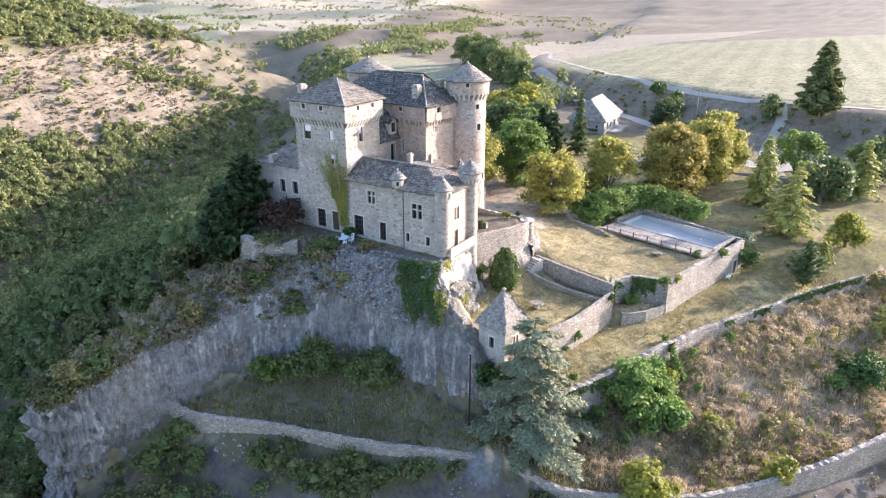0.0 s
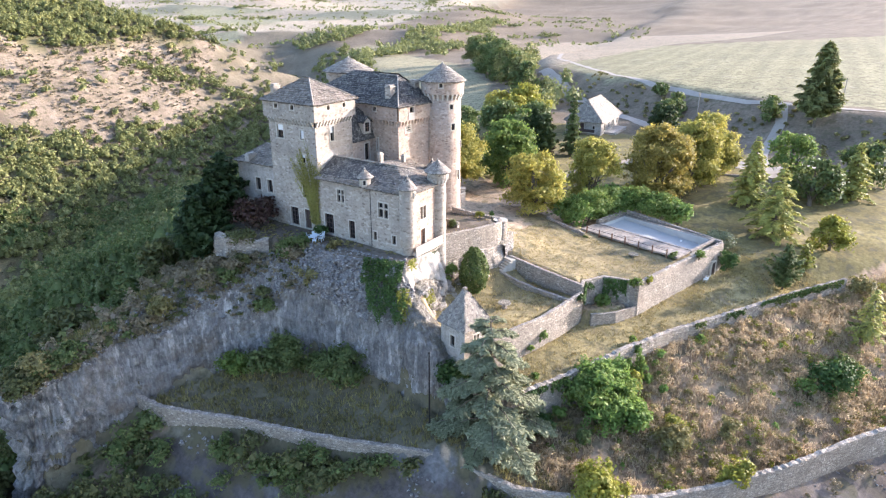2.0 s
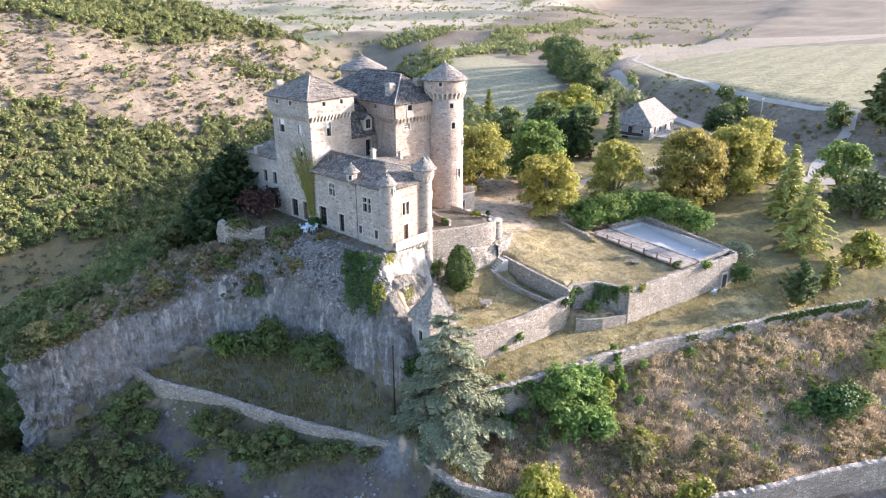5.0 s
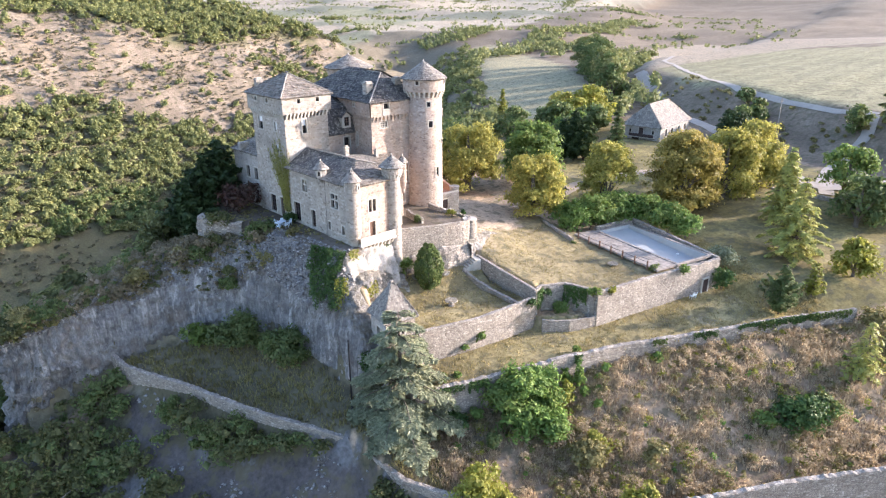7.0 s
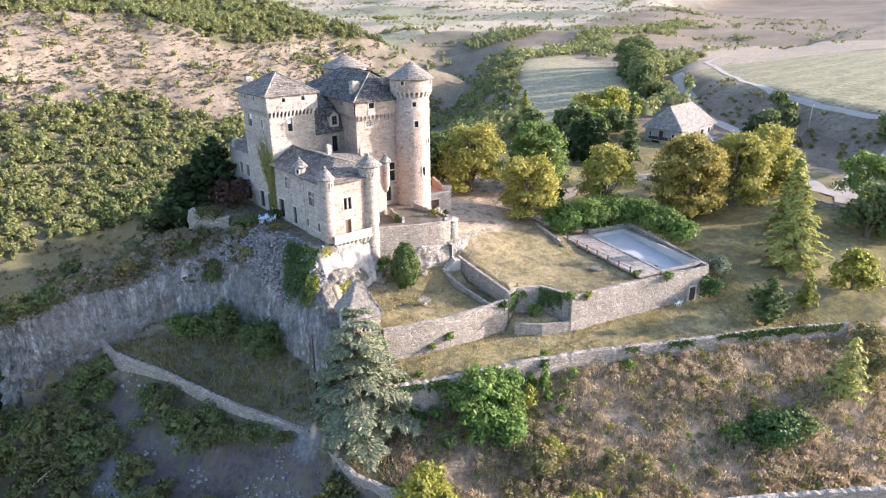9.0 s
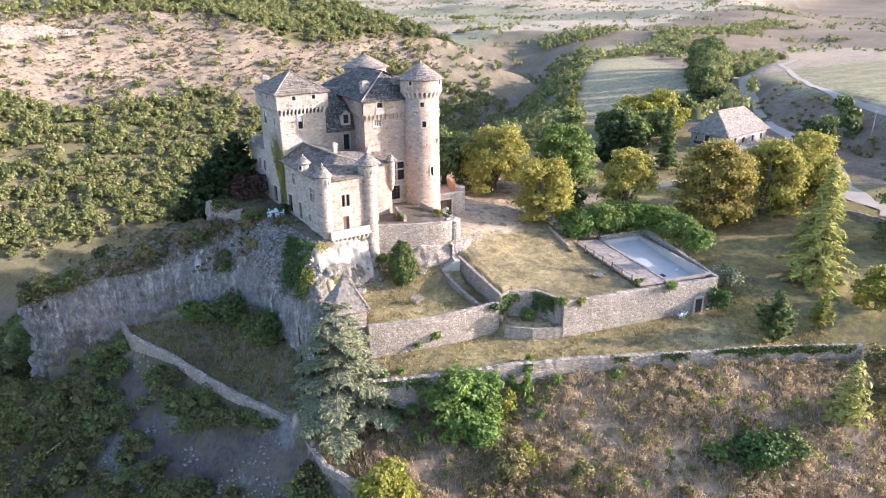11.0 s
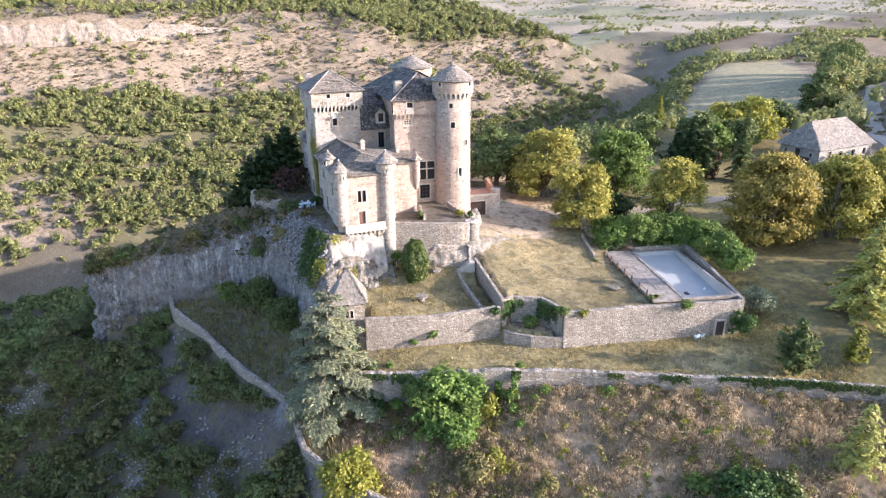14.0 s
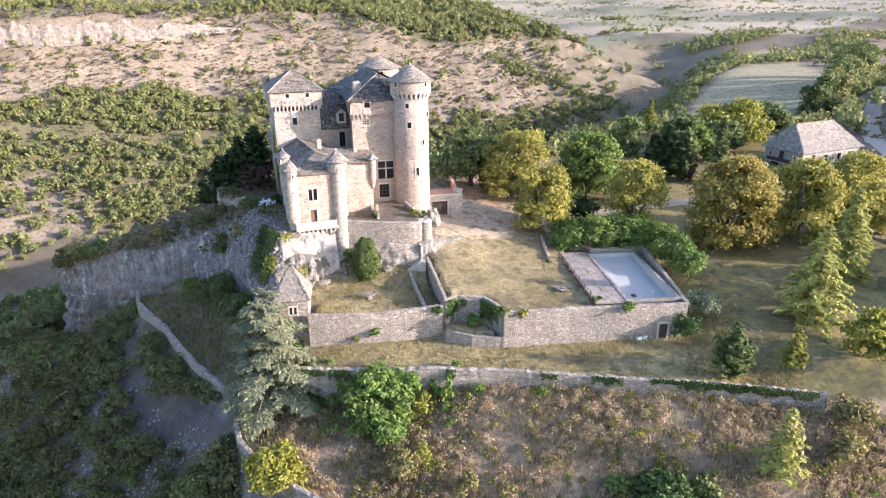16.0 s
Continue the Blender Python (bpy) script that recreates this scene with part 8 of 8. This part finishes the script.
hx, hy = scatter(30000, (-230, 300, 200, 620), keep_hill, R2)
half = len(hx) // 2
scrub("hillside_scrub", hx[:half], hy[:half], 2.2, 4.4, 48, 0.95, LEAF_HILL, "oak scrub dotted over the dry hillside", 201, 1.15, category="scrub", lumps=4)
scrub("hillside_scrub", hx[half:], hy[half:], 1.3, 3.1, 33, 0.75, LEAF_HILL, "low oak scrub on the dry hillside", 202, lumps=3)
ux, uy = scatter(23000, (-230, 260, 270, 520), lambda x, y, u: (valley_s(x, y) > 110) & (hill_end(x, y) < 0) & (u < 0.5 + 0.6 * rolling(x, y, 14.0, 5.0)), R2)
scrub("hillside_bushes", ux, uy, 1.1, 3.2, 7, 0.7, LEAF_HEATH, "tiny dry bushes scattered over the bare hillside", 212, 0.45, lumps=1, core=0.9)


def keep_slope(x, y, u):
    s = valley_s(x, y)
    n = rolling(x, y, 6.0, 3.0)
    scree = poly_mask(x + 0.8 * rolling(x, y, 2.5, 1.0), y, SCREE) & (u > 0.06)
    return (s > np.where(x < 16, -1.0, 1.1)) & (s < 70) & (u < 0.75 + 0.9 * n) & ~scree & (y + 0.55 * x > 44)


sx, sy = scatter(4200, (-40, 52, 8, 90), keep_slope, R2)
k = len(sx) * 3 // 5
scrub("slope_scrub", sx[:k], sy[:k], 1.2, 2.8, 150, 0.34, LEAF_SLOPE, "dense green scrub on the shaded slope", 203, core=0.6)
scrub("slope_scrub", sx[k:], sy[k:], 1.0, 2.4, 150, 0.30, LEAF_OAK, "olive scrub on the shaded slope", 214, core=0.6)


def keep_valley(x, y, u):
    s = valley_s(x, y)
    return (s > 2.5) & (s < 190) & (y > 76) & (x + 0.2 * (y - 80) < 165) & (land(x, y) < 16) & ~bare_strip(x, y) & (u < 0.9 + 0.5 * rolling(x, y, 15.0, 5.0))


vx, vy = scatter(5200, (-110, 200, 76, 330), keep_valley, R2)
near = (vx > 0) & (vy < 190) & (vx < 130)
scrub("valley_wood", vx[near], vy[near], 2.6, 4.8, 100, 0.75, LEAF_OAK, "dark oak wood on the slope behind the spur", 204, 1.25, "wood", lumps=6)
scrub("valley_wood", vx[~near], vy[~near], 2.4, 4.6, 40, 1.1, LEAF_OAK, "dark oak wood in the shaded valley", 224, 1.1, "wood", lumps=4)


def keep_ne(x, y, u):
    s = valley_s(x, y)
    tongue = poly_mask(x, y, TONGUE)
    gully = poly_mask(x, y, [(180, 372), (215, 402), (272, 440), (345, 560), (380, 602), (410, 560), (380, 500), (300, 380), (256, 303), (220, 300)])
    return ~tongue & ((gully & (u < 0.75)) | ((s > -10) & (s < np.where(y > 430, 26, 78)) & (y < 600) & (u < np.where(y > 430, 0.35, 0.8)) & ((hill_end(x, y) < -25) | (s < 38))))


wx, wy = scatter(4800, (60, 420, 90, 620), keep_ne, R2)
# lighter hillside leaves here: the valley haze is put into their colour
scrub("valley_wood", wx, wy, 2.6, 4.8, 56, 1.0, LEAF_HILL, "dark broadleaf wood along the stream valley", 205, 1.1, "wood", lumps=4)


def keep_lane(x, y, u):
    d1 = np.abs(line_dist(x, y, [(160, 136), (185, 142), (205, 152), (222, 172)])[0])
    clump = poly_mask(x, y, [(238, 204), (292, 240), (348, 284), (420, 346), (470, 400), (424, 404), (352, 336), (292, 276), (252, 230)])
    return ((d1 < 6) & (u < 0.6)) | (clump & (u < 0.55))


lx, ly = scatter(2600, (155, 430, 120, 440), keep_lane, R2)
scrub("lane_trees", lx, ly, 3.2, 5.8, 70, 1.0, LEAF_HILL, "olive-green trees along the lane", 206, 1.2, "wood")


def keep_bank(x, y, u):
    a = line_dist(x, y, [(172, -60), (176, 60), (188, 95), (204, 150)])[0]
    b = line_dist(x, y, [(204, -20), (201, 30), (199.5, 62), (200.5, 80), (206, 99), (213, 119), (236, 154)])[0]
    return (a < 2) & (b > 2.5) & (u < 0.3 + 0.6 * rolling(x, y, 7.0, 2.0))


kx, ky = scatter(1500, (168, 235, 20, 155), keep_bank, R2)
scrub("bank_scrub", kx, ky, 0.4, 1.3, 40, 0.42, LEAF_SCRUB, "dry scrub on the bank below the field road", 213)


def keep_far(x, y, u):
    n = rolling(x, y, 120.0, 4.0) + 0.6 * rolling(x, y, 40.0, 8.0)
    hedge = np.minimum(np.abs(np.mod(x / 190 + 0.4 * np.sin(y / 240), 1.0) - 0.02) * 190, np.abs(np.mod(y / 150 + 0.4 * np.sin(x / 170), 1.0) - 0.02) * 150)
    stream = np.abs(line_dist(x, y, [(330, 500), (392, 508), (455, 545), (560, 640), (700, 720), (900, 860)])[0] + 10 * rolling(x, y, 60.0, 3.0)) < 17
    copse = poly_mask(x + 14 * rolling(x, y, 30.0, 5.0), y, [(392, 650), (440, 655), (520, 690), (500, 722), (420, 712)])
    return (np.hypot(x, y) > 480) & (hill_end(x, y) > 10) & ((n > 1.05) | stream | copse | ((hedge < 3.0) & (u < 0.3))) & (valley_s(x, y) > -400)


fx, fy = scatter(80000, (120, 1500, 420, 2100), keep_far, R2)
fx, fy = fx[:4200], fy[:4200]
scrub("far_woods", fx, fy, 3.5, 7.5, 6, 2.2, LEAF_HILL, "distant hedgerows and copses", 207, 0.9, "wood", lumps=2)

# scrub on the spur above the cliff
bx, by = scatter(700, (9, 48, 66, 88), lambda x, y, u: (line_dist(x, y, CLIFF_TOP)[0] < 3.2) & (valley_s(x, y) < 2) & ~poly_mask(x, y, PLATFORM) & (u < 0.5 + 0.6 * rolling(x, y, 4.0, 6.0)), R2)
scrub("spur_scrub", bx, by, 0.5, 1.5, 70, 0.26, LEAF_TUSSOCK, "grey-green scrub on the rocky spur", 208)
bx, by = scatter(5200, (9, 48, 66, 88), lambda x, y, u: (line_dist(x, y, CLIFF_TOP)[0] < 1.0) & (valley_s(x, y) < 3) & ~poly_mask(x, y, PLATFORM), R2)

# dry plants on the ledges of the cliff and weeds on the terrace
ci, cj = R2.integers(120, 360, 640), R2.integers(36, 61, 640)
cp = CL[ci, cj]
for k, (mt, lab) in enumerate([(LEAF_TUSSOCK, "dry grass and herbs on the cliff ledges"), (LEAF_SLOPE, "grey-green herbs on the cliff ledges"), (LEAF_TUSSOCK, "olive herbs on the cliff ledges")]):
    q = cp[k::3]
    scrub("ledge_plants", q[:, 0], q[:, 1], 0.3, 1.0, 24, 0.24, mt, lab, 330 + k, 0.7, lumps=3, z=q[:, 2] - 0.1)
tx, ty = scatter(2600, (34, 54, 50, 80), lambda x, y, u: poly_mask(x, y, PLATFORM) & ((x - CASTLE_O.x) * 0.970 + (y - CASTLE_O.y) * 0.242 < -0.3) & (u < 0.5 + 0.5 * rolling(x, y, 2.5, 2.0)), R2)
scrub("terrace_weeds", tx, ty, 0.10, 0.34, 16, 0.14, LEAF_SCRUB, "low weeds and litter on the castle terrace", 334, 0.6, core=0)

# grass tufts and weeds
def tufts(name, xs, ys, h, w, blades, mat, label, seed):
    rng = np.random.default_rng(seed)
    n = len(xs) * blades
    x, y = np.repeat(xs, blades) + rng.normal(0, w, n), np.repeat(ys, blades) + rng.normal(0, w, n)
    z = np.repeat(land(xs, ys), blades)
    hh = h * rng.uniform(0.4, 1.3, n)
    a = rng.uniform(0, 6.283, n)
    dx, dy = np.cos(a), np.sin(a)
    lean = rng.uniform(0.1, 0.7, n) * hh
    b = 0.055 + 0.04 * rng.uniform(0, 1, n)
    v = np.stack([np.stack([x - dy * b, y + dx * b, z - 0.05], 1), np.stack([x + dy * b, y - dx * b, z - 0.05], 1), np.stack([x + dx * lean, y + dy * lean, z + hh], 1)], 1).reshape(-1, 3)
    return tagged(part(name, fast_mesh(name, v, np.arange(3 * n).reshape(-1, 3)), mat), label, "grass", kind="stuff")


def stones(name, xs, ys, rmin, rmax, mat, label, seed, z=None):
    """Loose stones as small uneven octahedra, half sunk in the ground."""
    rng = np.random.default_rng(seed)
    n = len(xs)
    r = rng.uniform(rmin, rmax, n) ** 1.0
    c = np.stack([xs, ys, (land(xs, ys) if z is None else z) + 0.15 * r], 1)
    d = np.array([[1, 0, 0], [0, 1, 0], [-1, 0, 0], [0, -1, 0], [0, 0, 0.8], [0, 0, -0.8]], float)
    P = c[:, None, :] + d[None] * r[:, None, None] * rng.uniform(0.6, 1.3, (n, 6, 1)) + rng.normal(0, 0.15, (n, 6, 3)) * r[:, None, None]
    f = np.array([[0, 1, 4], [1, 2, 4], [2, 3, 4], [3, 0, 4], [1, 0, 5], [2, 1, 5], [3, 2, 5], [0, 3, 5]])
    F = (np.arange(n)[:, None, None] * 6 + f[None]).reshape(-1, 3)
    return tagged(part(name, fast_mesh(name, P.reshape(-1, 3), F), mat), label, "stones", kind="stuff")


zx, zy = scatter(9000, (-4, 50, 12, 64), lambda x, y, u: (valley_s(x, y) > 1.0) & (valley_s(x, y) < 32) & (rolling(x, y, 6.0, 3.0) < -0.15), R2)
stones("scree_stones", zx, zy, 0.10, 0.34, LOOSE, "loose grey stones lying on the steep slope", 320)
zx, zy = scatter(1500, (24, 112, 6, 70), lambda x, y, u: (np.abs(line_dist(x, y, LOW_WALL)[0] + 0.9) < 0.7) | ((np.abs(line_dist(x, y, PATH_WALL)[0] + 0.9) < 0.6) & (u < 0.5)), R2)
stones("fallen_stones", zx, zy, 0.08, 0.24, LOOSE, "fallen stones along the foot of the dry-stone walls", 321)


rv = np.empty(len(rubble_wall_ob.data.vertices) * 3, np.float32)
rubble_wall_ob.data.vertices.foreach_get("co", rv)
rv = rv.reshape(-1, 3)[R2.integers(0, len(rv) // 3, 1700)] + R2.normal(0, 0.15, (1700, 3))
stones("rubble_stones", rv[:, 0], rv[:, 1], 0.10, 0.34, LOOSE, "tumbled pale stones on the rubble under the terrace", 324, rv[:, 2])
ri, rj = R2.integers(55, 150, 2600), R2.integers(38, 61, 2600)
rp = CL[ri, rj]
stones("rubble_stones", rp[:, 0], rp[:, 1], 0.08, 0.30, LOOSE, "loose grey rubble spilling below the castle terrace", 322, rp[:, 2])
ri, rj = R2.integers(150, 375, 2200), R2.integers(34, 61, 2200)
rp = CL[ri, rj]
stones("rubble_stones", rp[:, 0], rp[:, 1], 0.08, 0.34, LOOSE, "weathered limestone rubble along the cliff brow", 323, rp[:, 2])


ox, oy = scatter(2600, (46, 116, -8, 30), lambda x, y, u: (line_dist(x, y, LOW_WALL[::-1])[0] > 0.8) & (rolling(x, y, 5.0, 3.0) < 0.1), R2)
stones("scree_stones", ox, oy, 0.08, 0.26, LOOSE, "loose grey stones outside the low wall", 325)
ox, oy = scatter(420, (46, 116, -8, 30), lambda x, y, u: (line_dist(x, y, LOW_WALL[::-1])[0] > 0.9) & (u < 0.5 + 0.6 * rolling(x, y, 5.0, 3.0)), R2)
scrub("slope_weeds", ox, oy, 0.4, 1.1, 60, 0.2, LEAF_TUSSOCK, "low dry weeds outside the low wall", 326, core=0)


def keep_dry(x, y, u):
    below = line_dist(x, y, PATH_WALL)[0] < -0.6
    inside = line_dist(x, y, LOW_WALL[::-1])[0] < -0.6
    return below & inside & (u < 0.55 + 0.6 * rolling(x, y, 4.0, 2.0))


gx, gy = scatter(26000, (50, 122, 6, 36), keep_dry, R2)
tufts("dry_grass", gx, gy, 0.5, 0.26, 8, LEAF_DRY, "tall dry straw-coloured grass on the slope", 301)
qx, qy = scatter(5200, (52, 122, 8, 36), keep_dry, R2)
a, b, c = len(qx) * 6 // 10, len(qx) * 8 // 10, len(qx) * 96 // 100
scrub("dry_shrubs", qx[:a], qy[:a], 0.35, 1.0, 50, 0.15, LEAF_DRY, "straw-pink dry shrubs on the sunlit slope", 302, 1.1, core=0)
scrub("slope_weeds", qx[a:b], qy[a:b], 0.35, 1.0, 50, 0.20, LEAF_SCRUB, "low golden scrub among the dry grass", 308, core=0)
yx, yy = qx[b:c], qy[b:c]
k = rolling(yx, yy, 5.0, 4.0) > -0.1
scrub("slope_weeds", yx[k], yy[k], 0.35, 1.0, 50, 0.20, LEAF_YELLOW, "yellow flowering shrubs among the dry grass", 303, core=0)
scrub("slope_weeds", qx[c:], qy[c:], 0.3, 0.6, 36, 0.24, LEAF_FIG, "bright green weeds among the dry grass", 309, core=0)
lawn_x, lawn_y = scatter(15000, (53, 118, 24, 62), lambda x, y, u: (poly_mask(x, y, PATHLAND) | poly_mask(x, y, GARDEN) | poly_mask(x, y, LAWN)) & ~((x > 90) & (x < 104) & (y > 38) & (y < 58)) & ~((x < 55.6) & (y < 46.5)) & (u < 0.6 + 0.5 * rolling(x, y, 3.0)), R2)
upper = poly_mask(lawn_x, lawn_y, LAWN)
tufts("lawn_grass", lawn_x[upper], lawn_y[upper], 0.11, 0.3, 6, LEAF_GRASS, "short sun-dried grass of the upper lawn", 304)
tufts("path_grass", lawn_x[~upper], lawn_y[~upper], 0.20, 0.3, 7, LEAF_GRASS, "short yellow-green grass of the path and lower garden", 307)
tufts_spur = (bx, by)
tx, ty = scatter(5000, (20, 52, 28, 74), lambda x, y, u: (line_dist(x, y, LOW_WALL)[0] > 0.6) & (line_dist(x, y, CLIFF_BASE)[0] > 0.5) & (line_dist(x, y, EDGE)[0] < 0) & (x < 51), R2)
tufts("terrace_grass", tx, ty, 0.5, 0.25, 7, LEAF_SCRUB, "rough grass on the terrace under the cliff", 305)

tufts("spur_grass", tufts_spur[0], tufts_spur[1], 0.5, 0.25, 6, LEAF_SCRUB, "thin dry grass on the rocky spur", 306)
